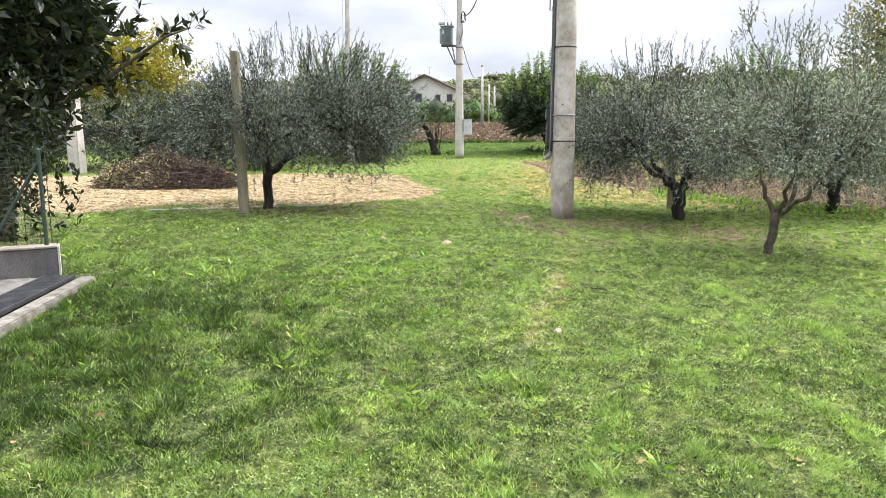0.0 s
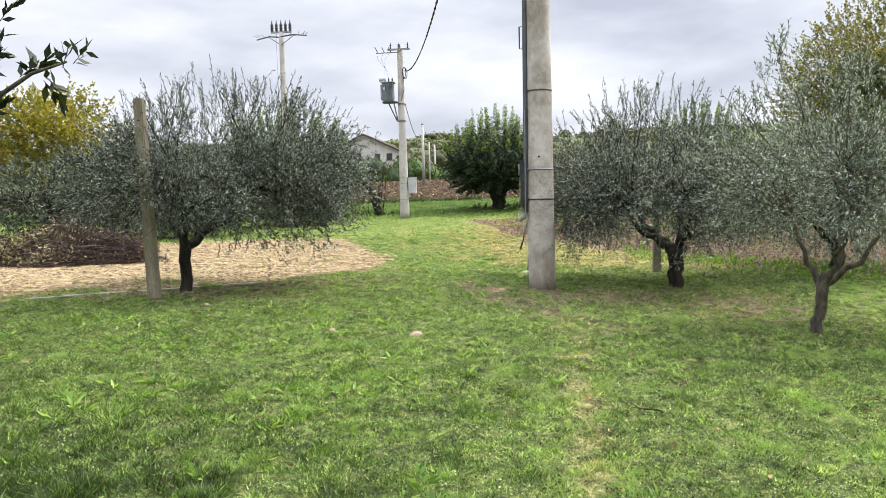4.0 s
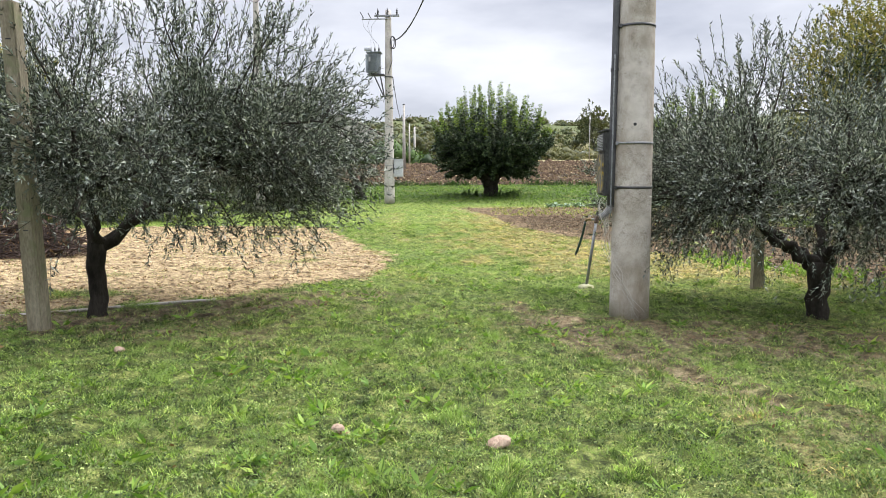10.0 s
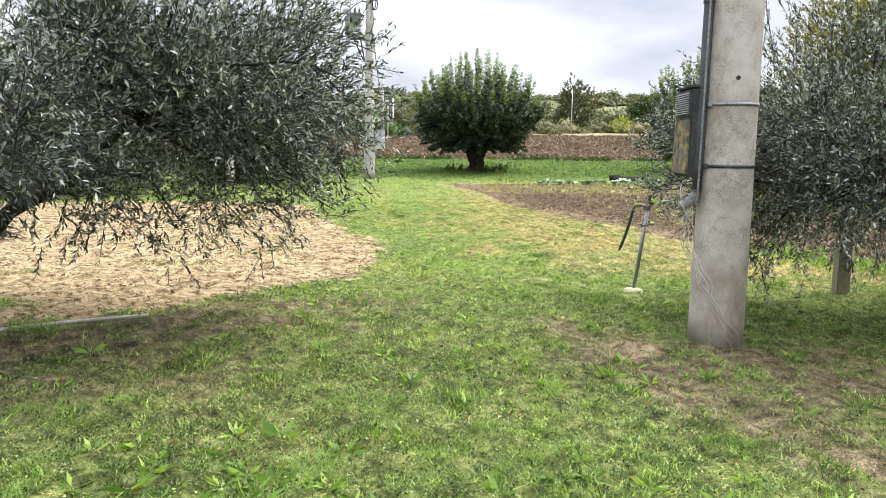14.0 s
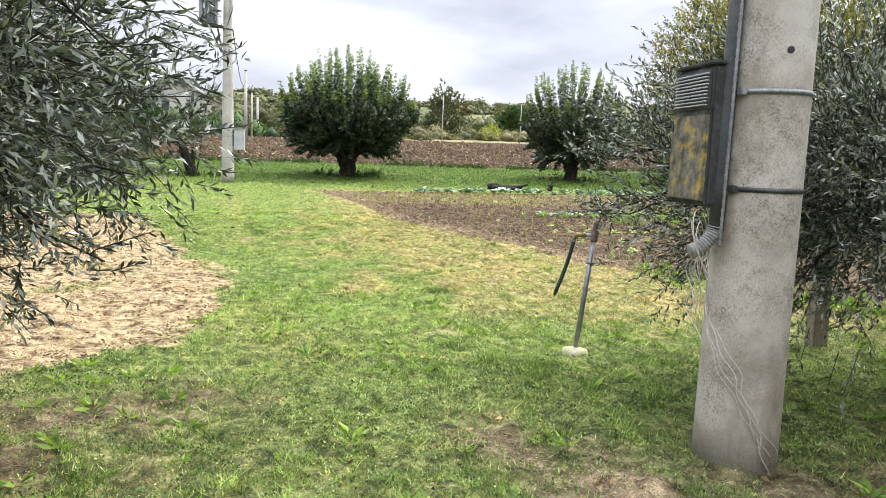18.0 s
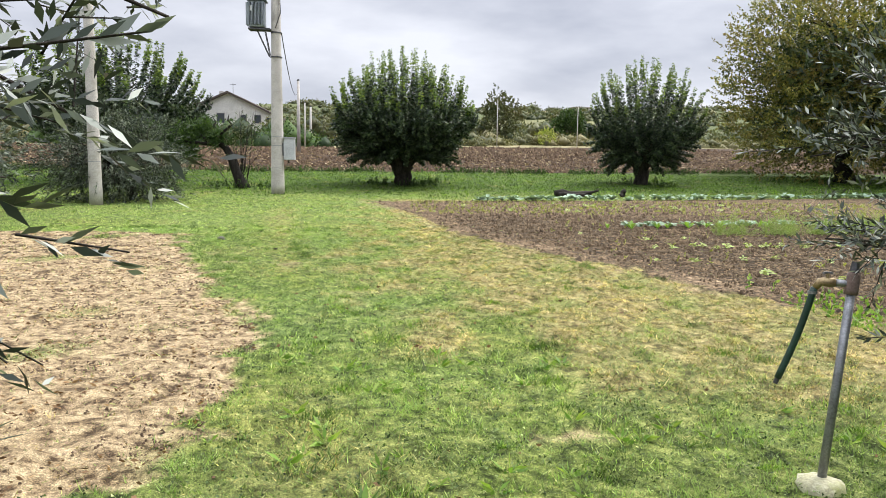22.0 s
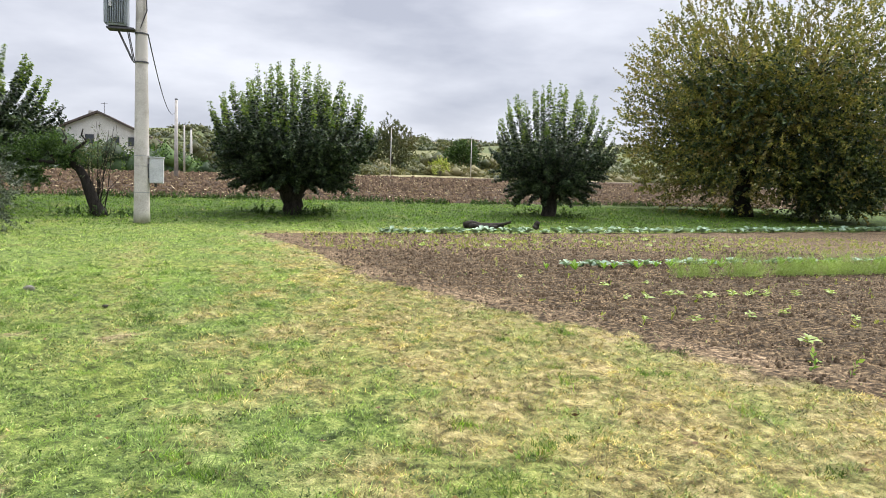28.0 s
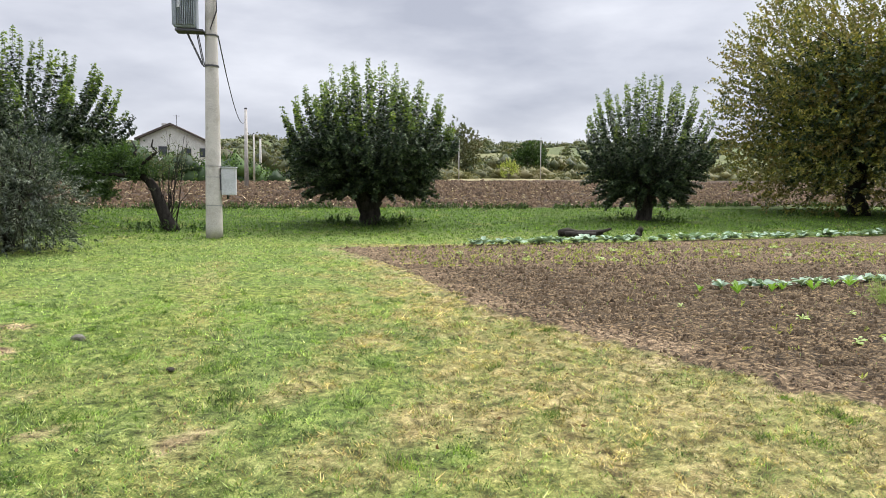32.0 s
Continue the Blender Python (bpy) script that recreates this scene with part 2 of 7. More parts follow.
BARK = rough_surface("olive_bark", (0.014, 0.012, 0.01), (0.062, 0.054, 0.044), 9, 60, 0.95, 0.8, 0.015, stretch=(1, 1, 0.35))
BARK_DARK = rough_surface("dark_bark", (0.012, 0.01, 0.008), (0.032, 0.028, 0.023), 9, 60, 0.95, 0.8, 0.015, stretch=(1, 1, 0.35))
BARK_GREY = rough_surface("grey_bark", (0.045, 0.038, 0.03), (0.15, 0.13, 0.105), 14, 60, 0.95, 0.9, 0.02, stain=(0.14, 0.135, 0.06), stretch=(1, 1, 0.3))
def pitted_concrete():
    """Old spun concrete: pale cement skin worn through to dark pits, with broad brown stains."""
    m, nt, bsdf, _ = nodes_of("pole_concrete")
    broad = noise_node(nt, 2.2, 5, 0.6)
    pits = noise_node(nt, 90, 7, 0.85)
    mid = noise_node(nt, 14, 5, 0.7)
    skin = ramp(nt, broad, (0.32, (0.33, 0.295, 0.24)), (0.5, (0.48, 0.44, 0.38)), (0.7, (0.62, 0.58, 0.52)))
    worn = mix(nt, 0.22, pits, mid)
    spread = ramp(nt, noise_node(nt, 3.6, 5, 0.65), (0.38, (0.12, 0.12, 0.12)), (0.62, (1, 1, 1)))
    col = mix(nt, mix(nt, 1.0, spread, ramp(nt, worn, (0.42, (0.95, 0.95, 0.95)), (0.54, (0, 0, 0))), "MULTIPLY"), skin, (0.15, 0.125, 0.095))
    col = mix(nt, ramp(nt, noise_node(nt, 3.1, 5, 0.65, stretch=(1, 1, 0.35)), (0.49, (0, 0, 0)), (0.68, (0.75, 0.75, 0.75))), col, (0.2, 0.155, 0.105))
    nt.links.new(col, bsdf.inputs["Base Color"])
    bsdf.inputs["Roughness"].default_value = 0.95
    bsdf.inputs["Specular IOR Level"].default_value = 0.15
    bump(nt, bsdf, worn, 0.8, 0.006)
    return m


CONCRETE_POLE = pitted_concrete()
MULBERRY_TIP = leaf_surface("mulberry_tip", [(0.0, (0.06, 0.1, 0.025)), (0.6, (0.13, 0.19, 0.045)), (1.0, (0.25, 0.31, 0.08))], 0.4, 0.45)
CONCRETE = rough_surface("weathered_concrete", (0.24, 0.205, 0.165), (0.47, 0.42, 0.36), 3.5, 45, 0.92, 0.6, 0.008, stain=(0.16, 0.13, 0.105))
CONCRETE_PALE = rough_surface("pale_concrete", (0.43, 0.4, 0.36), (0.58, 0.545, 0.5), 1.6, 40, 0.9, 0.3, 0.005, stain=(0.33, 0.31, 0.27))
CONCRETE_POST = rough_surface("post_concrete", (0.2, 0.17, 0.12), (0.38, 0.335, 0.25), 5, 60, 0.95, 0.5, 0.006, stain=(0.2, 0.21, 0.12), stretch=(1, 1, 0.25))
STEEL = rough_surface("galvanised_steel", (0.22, 0.225, 0.23), (0.36, 0.37, 0.38), 12, 90, 0.5, 0.15, 0.002, metal=0.7)
STEEL_DARK = rough_surface("dark_steel", (0.05, 0.05, 0.052), (0.11, 0.11, 0.115), 10, 80, 0.55, 0.2, 0.002, metal=0.5)
PLASTIC_GREY = rough_surface("grey_plastic", (0.05, 0.052, 0.056), (0.11, 0.112, 0.118), 5, 70, 0.6, 0.15, 0.002)
PLASTIC_PALE = rough_surface("pale_grey_plastic", (0.4, 0.41, 0.42), (0.55, 0.56, 0.57), 3, 50, 0.55, 0.1, 0.002)
RIBBED_GREY = rough_surface("ribbed_grey_plastic", (0.2, 0.2, 0.195), (0.34, 0.335, 0.325), 6, 60, 0.6, 0.2, 0.002)
TRAFO = rough_surface("transformer_paint", (0.2, 0.23, 0.25), (0.32, 0.355, 0.375), 3, 40, 0.5, 0.1, 0.003)
GREEN_HOSE = rough_surface("green_hose", (0.008, 0.03, 0.018), (0.018, 0.055, 0.035), 8, 60, 0.5, 0.1, 0.002)
WIRE_PALE = rough_surface("pale_twine", (0.42, 0.39, 0.33), (0.6, 0.56, 0.5), 20, 120, 0.8, 0.2, 0.001)
CABLE = rough_surface("black_cable", (0.015, 0.015, 0.016), (0.035, 0.035, 0.036), 10, 80, 0.6, 0.1, 0.002)


# ---- building tools ----
def rng_of(seed):
    return np.random.default_rng(seed)


def mesh_of(name, verts, faces, material, smooth=False):
    """A mesh from an array of points and an array of equal-sided faces."""
    verts, faces = np.asarray(verts, np.float32).reshape(-1, 3), np.asarray(faces, np.int32)
    n, k = faces.shape
    me = bpy.data.meshes.new(name)
    me.vertices.add(len(verts))
    me.vertices.foreach_set("co", verts.ravel())
    me.loops.add(n * k)
    me.loops.foreach_set("vertex_index", faces.ravel())
    me.polygons.add(n)
    me.polygons.foreach_set("loop_start", np.arange(0, n * k, k, dtype=np.int32))
    me.polygons.foreach_set("loop_total", np.full(n, k, np.int32))
    if smooth:
        me.polygons.foreach_set("use_smooth", np.ones(n, bool))
    me.materials.append(material)
    me.update(calc_edges=True)
    return me


def thing(name, x=0, y=0, z=0, label="", category="", group="", kind="", rz=0):
    ob = new(name)
    ob.empty_display_size = 0.1
    ob.matrix_world = pose(x, y, z, 0, 0, rz)
    return tagged(ob, label, category, group, kind)


def part_mesh(name, me, parent, label="", at=None):
    ob = new(name, me)
    ob.parent = parent
    if at is not None:
        ob.matrix_basis = at
    if label:
        ob["label"] = label
    return ob


def part(name, bm, material, parent, label="", at=None, smooth=False):
    me = bpy.data.meshes.new(name)
    if smooth:
        for f in bm.faces:
            f.smooth = True
    bm.to_mesh(me)
    bm.free()
    me.materials.append(material)
    return part_mesh(name, me, parent, label, at)


def box(sx, sy, sz, cx=0, cy=0, cz=0, bevel=0.0):
    bm = bmesh.new()
    bmesh.ops.create_cube(bm, size=1)
    bmesh.ops.scale(bm, vec=(sx, sy, sz), verts=bm.verts)
    if bevel:
        bmesh.ops.bevel(bm, geom=bm.edges[:], offset=bevel, segments=2, affect="EDGES", clamp_overlap=True)
    bmesh.ops.translate(bm, vec=(cx, cy, cz), verts=bm.verts)
    return bm


def lathe(profile, sides=24, wobble=0.0, seed=0):
    """A turned form from (radius, height) pairs."""
    r = rng_of(seed)
    bm = bmesh.new()
    rings = []
    for rad, z in profile:
        ring = []
        for i in range(sides):
            a = 2 * math.pi * i / sides
            k = rad * (1 + wobble * r.normal())
            ring.append(bm.verts.new((k * math.cos(a), k * math.sin(a), z)))
        rings.append(ring)
    for a, b in zip(rings, rings[1:]):
        for i in range(sides):
            bm.faces.new((a[i], a[(i + 1) % sides], b[(i + 1) % sides], b[i]))
    bm.faces.new(rings[0][::-1])
    bm.faces.new(rings[-1])
    return bm


def tube_arrays(points, radii, sides=8):
    pts = np.asarray(points, float)
    rad = np.broadcast_to(np.asarray(radii, float), (len(pts),))
    tan = np.gradient(pts, axis=0)
    tan /= np.linalg.norm(tan, axis=1)[:, None] + 1e-9
    ref = np.array([0.31, 0.95, 0.05])
    u = np.cross(tan, ref)
    u /= np.linalg.norm(u, axis=1)[:, None] + 1e-9
    v = np.cross(tan, u)
    a = np.linspace(0, 2 * math.pi, sides, endpoint=False)
    ring = u[:, None, :] * np.cos(a)[None, :, None] + v[:, None, :] * np.sin(a)[None, :, None]
    vs = (pts[:, None, :] + ring * rad[:, None, None]).reshape(-1, 3)
    fs = []
    for i in range(len(pts) - 1):
        for j in range(sides):
            fs.append((i * sides + j, i * sides + (j + 1) % sides, (i + 1) * sides + (j + 1) % sides, (i + 1) * sides + j))
    n = len(vs)
    vs = np.vstack([vs, pts[:1], pts[-1:]])
    for j in range(sides):
        fs.append((n, (j + 1) % sides, j, j))
        fs.append((n + 1, (len(pts) - 1) * sides + j, (len(pts) - 1) * sides + (j + 1) % sides, (len(pts) - 1) * sides + (j + 1) % sides))
    return vs, fs


def tube_bm(points, radii, sides=8):
    vs, fs = tube_arrays(points, radii, sides)
    bm = bmesh.new()
    bv = [bm.verts.new(v) for v in vs]
    for f in fs:
        f = list(dict.fromkeys(f))
        bm.faces.new([bv[i] for i in f])
    return bm


def sticks(starts, ends, radius, sides=3):
    """Many thin straight pieces at once, each a slim prism that tapers."""
    s, e = np.asarray(starts, float), np.asarray(ends, float)
    n = len(s)
    d = e - s
    d /= np.linalg.norm(d, axis=1)[:, None] + 1e-9
    ref = np.where(np.abs(d[:, 2:3]) > 0.9, np.array([[1.0, 0, 0]]), np.array([[0, 0, 1.0]]))
    u = np.cross(d, ref)
    u /= np.linalg.norm(u, axis=1)[:, None] + 1e-9
    v = np.cross(d, u)
    a = np.linspace(0, 2 * math.pi, sides, endpoint=False)
    ring = u[:, None, :] * np.cos(a)[None, :, None] + v[:, None, :] * np.sin(a)[None, :, None]
    rr = np.broadcast_to(np.asarray(radius, float), (n,))[:, None, None]
    verts = np.concatenate([s[:, None] + ring * rr, e[:, None] + ring * rr * 0.55], axis=1)
    base = (np.arange(n) * 2 * sides)[:, None]
    faces = np.concatenate([base + np.array([[j, (j + 1) % sides, sides + (j + 1) % sides, sides + j]]) for j in range(sides)], axis=0)
    return verts.reshape(-1, 3), faces


def unit(v):
    return v / (np.linalg.norm(v, axis=-1, keepdims=True) + 1e-9)


def blades(p, d, length, width, r, fold=0.12, face=None, tri=False):
    """Leaves as slim folded diamonds: base, two sides, tip."""
    n = len(p)
    d = unit(d)
    side = unit(np.cross(d, unit(r.normal(size=(n, 3)) * (1.0 if face is None else 0.45) + (0 if face is None else face))))
    nor = np.cross(side, d)
    L, W = np.broadcast_to(length, (n,))[:, None], np.broadcast_to(width, (n,))[:, None]
    if tri:
        v = np.stack([p + d * L * 0.2 + side * W * 0.55, p + d * L, p + d * L * 0.2 - side * W * 0.55], axis=1)
        return v.reshape(-1, 3), np.arange(3 * n).reshape(-1, 3)
    mid = p + d * L * 0.45 + nor * W * fold
    v = np.stack([p, mid + side * W * 0.5, p + d * L, mid - side * W * 0.5], axis=1)
    f = (np.arange(n) * 4)[:, None] + np.arange(4)[None]
    return v.reshape(-1, 3), f


def twig_leaves(start, direc, length, per, leaf_l, leaf_w, r, spread=0.9, droop=0.0, face=None, tri=False):
    """Leaves along many twigs at once."""
    n = len(start)
    k = (np.arange(per) + 0.5) / per
    L = np.broadcast_to(length, (n,))[:, None, None]
    direc = unit(direc)
    pos = start[:, None] + direc[:, None] * (k[None, :, None] * L)
    pos[..., 2] -= droop * (k[None] ** 2) * L[..., 0]
    off = unit(r.normal(size=(n, per, 3)))
    ld = unit(direc[:, None] * 1.0 + off * spread)
    sz = r.uniform(0.7, 1.25, size=n * per)
    return blades(pos.reshape(-1, 3), ld.reshape(-1, 3), leaf_l * sz, leaf_w * sz, r, face=face, tri=tri)


def join(*parts):
    vs, fs, n = [], [], 0
    for v, f in parts:
        vs.append(np.asarray(v).reshape(-1, 3))
        fs.append(np.asarray(f) + n)
        n += len(vs[-1])
    return np.vstack(vs), np.vstack(fs)


def inside(px, py, poly):
    """Which of many places lie inside a polygon."""
    res = np.zeros(px.shape, bool)
    n = len(poly)
    for i in range(n):
        (x1, y1), (x2, y2) = poly[i], poly[(i + 1) % n]
        if y1 == y2:
            continue
        c = (y1 > py) != (y2 > py)
        res ^= c & (px < (x2 - x1) * (py - y1) / (y2 - y1) + x1)
    return res


def edge_distance(px, py, line):
    best = np.full(px.shape, 1e9)
    for (x1, y1), (x2, y2) in zip(line, line[1:]):
        dx, dy = x2 - x1, y2 - y1
        t = np.clip(((px - x1) * dx + (py - y1) * dy) / (dx * dx + dy * dy), 0, 1)
        best = np.minimum(best, np.hypot(px - x1 - t * dx, py - y1 - t * dy))
    return best


def wave_noise(x, y, scale, seed):
    """Cheap smooth noise from a few turned waves, about -1 to 1."""
    r = rng_of(seed)
    out = np.zeros(np.shape(x))
    for i in range(7):
        a, ph, k = r.uniform(0, 6.28), r.uniform(0, 6.28), r.uniform(0.6, 1.7) / scale
        out = out + np.sin((x * math.cos(a) + y * math.sin(a)) * k * 6.28 + ph + 1.3 * np.sin((x * math.sin(a) - y * math.cos(a)) * k * 3.1 + ph))
    return out / 3.2


# ---- ground ----
def softplus(v, w):
    return w * np.logaddexp(0, v / w)


def ground_z(x, y):
    x, y = np.asarray(x, float), np.asarray(y, float)
    z = -0.10 + 0.05 * softplus(y - 38, 3.0) - 0.03 * softplus(y - 135, 6.0)
    z = z + np.exp(-((y - 8) / 9) ** 2) * (0.11 - 0.04 * x / (1 + (x / 9) ** 2))
    far = np.clip((y - 190) / 330, 0, 1)
    far = far * far * (3 - 2 * far)
    z = z + far * (24 + 3.5 * wave_noise(x, y * 0.6, 420, 3) + 2 * wave_noise(x, y, 150, 4)) + np.clip(x / 500, -0.6, 0.5) * far * 5 - np.clip((y - 540) / 900, 0, 1) * 40
    return z


PATCH = [(-6.3, 7.9), (-5.0, 9.1), (-4.0, 9.75), (-2.9, 10.7), (-2.1, 12.0), (-1.25, 13.1), (-1.32, 15.2), (-1.55, 16.4), (-2.2, 17.7), (-2.5, 18.9), (-3.4, 21.0), (-4.4, 24.3), (-6.0, 24.8), (-9, 24.6), (-16, 22), (-24, 20), (-20, 8)]
BED_EDGE = [(-0.85, 35.9), (0.55, 30.6), (1.2, 25.2), (2.0, 22.9), (2.5, 21.4), (3.2, 20.2), (3.4, 19.2), (3.7, 18.0), (4.6, 16.6), (5.4, 15.0), (6.4, 13.4), (9.5, 11.5), (16, 9)]
BED = BED_EDGE + [(40, 9), (40, 45.0), (24.8, 41.2), (8.3, 37.6), (3.3, 36.6)]
FIELD = [(-120, 50), (-13, 54.3), (3, 56), (10, 56), (25, 59), (90, 66), (110, 150), (32, 122), (18, 114), (-12, 97), (-120, 88)]


# worn strip and wheel tracks across the lawn
WORN = [(-3.34, 31.8), (-2.6, 25.8), (-2.27, 23.4), (-1.9, 21.2), (-1.65, 19.4)]
BARE = [(-2.75, 20.2, 0.3, 0.16), (-1.7, 20.15, 0.22, 0.1), (-3.0, 21.25, 0.2, 0.12), (0.62, 31.0, 0.35, 0.5), (2.1, 24.4, 0.4, 0.35), (0.8, 13.4, 0.2, 0.1), (0.5, 12.55, 0.16, 0.1), (1.18, 10.33, 0.32, 0.1)]
TRAIL = [(1.9, 2.4), (2.0, 3.4), (1.95, 4.5), (2.05, 5.8), (2.15, 7.0), (1.8, 8.4)]
TRACK_A = [(-4.4, 8.9), (-2.52, 10.05), (-1.87, 10.95), (-0.95, 11.6)]
TRACK_B = [(0.67, 11.0), (0.95, 10.5), (1.15, 9.9), (1.3, 9.3), (1.9, 8.3), (2.6, 7.4)]


def lawn_z(x, y):
    """The lie of the land with its tussocks and wheel ruts."""
    near = np.clip(1 - (y - 44) / 16, 0, 1)
    rut = np.minimum(edge_distance(x, y, TRACK_A), edge_distance(x, y, TRACK_B))
    return ground_z(x, y) + near * (0.013 * wave_noise(x, y, 0.6, 21) + 0.015 * wave_noise(x, y, 0.2, 22) + 0.006 * wave_noise(x, y, 0.09, 26)) - 0.03 * np.exp(-(rut / 0.09) ** 2) + 0.018 * np.exp(-((rut - 0.24) / 0.09) ** 2)


def dryness_line(y):
    """Where the green lawn turns to dry straw on its way to the bed."""
    return np.interp(y, [13, 14.2, 15.5, 20, 23.3, 28, 33, 36, 40], [2.6, 1.0, 0.35, -0.75, -0.6, -0.45, -0.3, -0.9, -0.9])


def masks(x, y):
    """How far each place is bare tan earth, dug bed, ploughed field, dry grass, trodden soil."""
    jx = x + 0.16 * wave_noise(x, y, 0.9, 11) + 0.05 * wave_noise(x, y, 0.22, 12)
    jy = y + 0.16 * wave_noise(x, y, 0.9, 13) + 0.05 * wave_noise(x, y, 0.22, 14)
    tan = inside(jx, jy, PATCH).astype(float) * np.clip(1.35 - 1.1 * np.clip(wave_noise(x, y, 2.1, 27) - 0.25, 0, 1) * (x > -6), 0, 1)
    bed = inside(jx, jy, BED).astype(float)
    field = inside(x + 0.7 * wave_noise(x, y, 5, 15), y + 0.5 * wave_noise(x, y, 3, 16), FIELD).astype(float)
    d = edge_distance(x, y, BED_EDGE[:-2])
    side = (x - dryness_line(y)) / 1.9 + 0.5 * wave_noise(x, y, 1.7, 17) + 0.25 * wave_noise(x, y, 0.4, 20)
    dry = 0.86 * np.clip(side + 0.3, 0, 1) * np.clip((y - 12.9) / 1.6 + 0.4 * wave_noise(x, y, 1.1, 34), 0, 1) * (y < 37) * (0.82 + 0.3 * wave_noise(x, y, 0.8, 35)) * np.clip(1.25 - np.clip(d - 3.2, 0, 9) / 4, 0, 1)
    dry = dry + 0.3 * np.exp(-(edge_distance(x, y, WORN) / 0.38) ** 2) * (0.8 + 0.5 * wave_noise(x, y, 0.6, 32))
    trail = np.exp(-(edge_distance(x, y, TRAIL) / 0.2) ** 2) * np.clip(0.45 + 0.9 * wave_noise(x, y, 0.55, 38), 0, 1)
    dry = dry + 0.4 * trail
    dry = np.clip(dry + 0.2 * np.clip(wave_noise(x, y, 3.1, 18) - 0.35, 0, 1) * (y > 8), 0, 1) * (1 - bed)
    soil = np.exp(-(((x - 2.3) / 1.5) ** 2 + ((y - 9.9) / 0.9) ** 2)) + 0.8 * np.exp(-(((x - 4.6) / 1.3) ** 2 + ((y - 9.2) / 1.5) ** 2))
    soil = soil + 0.7 * np.exp(-(((x + 3.0) / 1.6) ** 2 + ((y - 9.0) / 0.7) ** 2))
    streak = np.minimum(edge_distance(x, y, TRACK_A), edge_distance(x, y, TRACK_B))
    soil = soil + 1.1 * np.exp(-(streak / 0.12) ** 2) + 0.5 * np.exp(-((streak - 0.3) / 0.12) ** 2) + 0.55 * np.exp(-((x + 2.1) / 1.5) ** 2 - ((y - 10.5) / 0.9) ** 2)
    soil = np.clip(soil * (1.05 + 0.55 * wave_noise(x, y, 0.7, 19) + 0.35 * wave_noise(x, y, 0.2, 39)), 0, 1)
    tan = np.clip(tan + 0.75 * np.exp(-(d / 0.4) ** 2) * np.clip(0.5 + wave_noise(x, y, 1.4, 28), 0, 1) * (1 - 0.5 * bed), 0, 1)
    tan = np.maximum(tan, 0.22 * trail)
    for bx, by, sx, sy in BARE:
        tan = np.maximum(tan, 0.95 * np.exp(-(((jx - bx) / sx) ** 2 + ((jy - by) / sy) ** 2) ** 1.5))
    return tan, bed, field, dry, soil


def rank_shade_zone(x, y):
    """Longer growth beside the yard, where shade is put into the darker colour."""
    return np.clip((1.2 - x) / 2.2 + 0.5 * wave_noise(x, y, 0.9, 37), 0, 1) * np.clip((4.8 - y) / 2.2, 0, 1) * 0.95


def build_ground():
    xs = np.concatenate([-np.geomspace(900, 26, 34), np.arange(-25, -10, 0.5), np.arange(-10, -5, 0.18), np.arange(-5, 5.5, 0.09), np.arange(5.5, 12, 0.18), np.arange(12, 40, 0.45), np.geomspace(41, 900, 30)])
    ys = np.concatenate([-np.geomspace(200, 9, 14), np.arange(-8, -3, 0.5), np.arange(-3, -0.6, 0.18), np.arange(-0.6, 15, 0.09), np.arange(15, 38, 0.18), np.arange(38, 62, 0.35), np.arange(62, 150, 2.0), np.geomspace(153, 1800, 60)])
    X, Y = np.meshgrid(xs, ys)
    tan, bed, field, dry, soil = masks(X, Y)
    Z = lawn_z(X, Y)
    Z = Z + bed * (0.012 + 0.01 * np.sin((Y - 0.17 * X) * 2 * math.pi / 0.62) + 0.01 * wave_noise(X, Y, 0.35, 23))
    Z = Z + tan * (0.012 * wave_noise(X, Y, 0.5, 24)) + field * (0.05 * wave_noise(X, Y, 1.6, 25) + 0.05 * np.sin((Y - 0.06 * X) * 2 * math.pi / 1.9 + wave_noise(X, Y, 6, 36)))
    r = rng_of(5)
    Z = Z + (bed * 0.006 + tan * 0.004) * r.normal(size=Z.shape)
    ny, nx = X.shape
    i = np.arange(ny - 1)[:, None] * nx + np.arange(nx - 1)[None]
    faces = np.stack([i, i + 1, i + nx + 1, i + nx], axis=-1).reshape(-1, 4)
    d = edge_distance(X, Y, BED_EDGE[:-2])
    crust = bed * np.clip(np.exp(-(d / 0.7) ** 2) * (0.4 + 0.9 * wave_noise(X, Y, 1.9, 29)) + np.clip((Y - 28.5) / 4, 0, 1) * (0.5 + 0.35 * wave_noise(X, Y * 2.5, 3.0, 30)), 0, 1)
    me = mesh_of("ground", np.stack([X, Y, Z], -1), faces, GROUND, smooth=True)
    thatch = np.clip((14.5 - Y) / 4, 0, 1) * np.clip((22 - np.hypot(X, Y + 2)) / 9 + 0.25 * wave_noise(X, Y, 3.0, 31), 0, 1)
    for name, v in (("rank", rank_shade_zone(X, Y)), ("crust", crust), ("thatch", thatch), ("tan", tan), ("bed", bed), ("field", field), ("dry", dry), ("soil", soil)):
        at = me.attributes.new(name, "FLOAT", "POINT")
        at.data.foreach_set("value", v.ravel().astype(np.float32))
    tagged(new("ground", me), "mown lawn running into tan bare earth and dug soil", "ground", kind="structure")


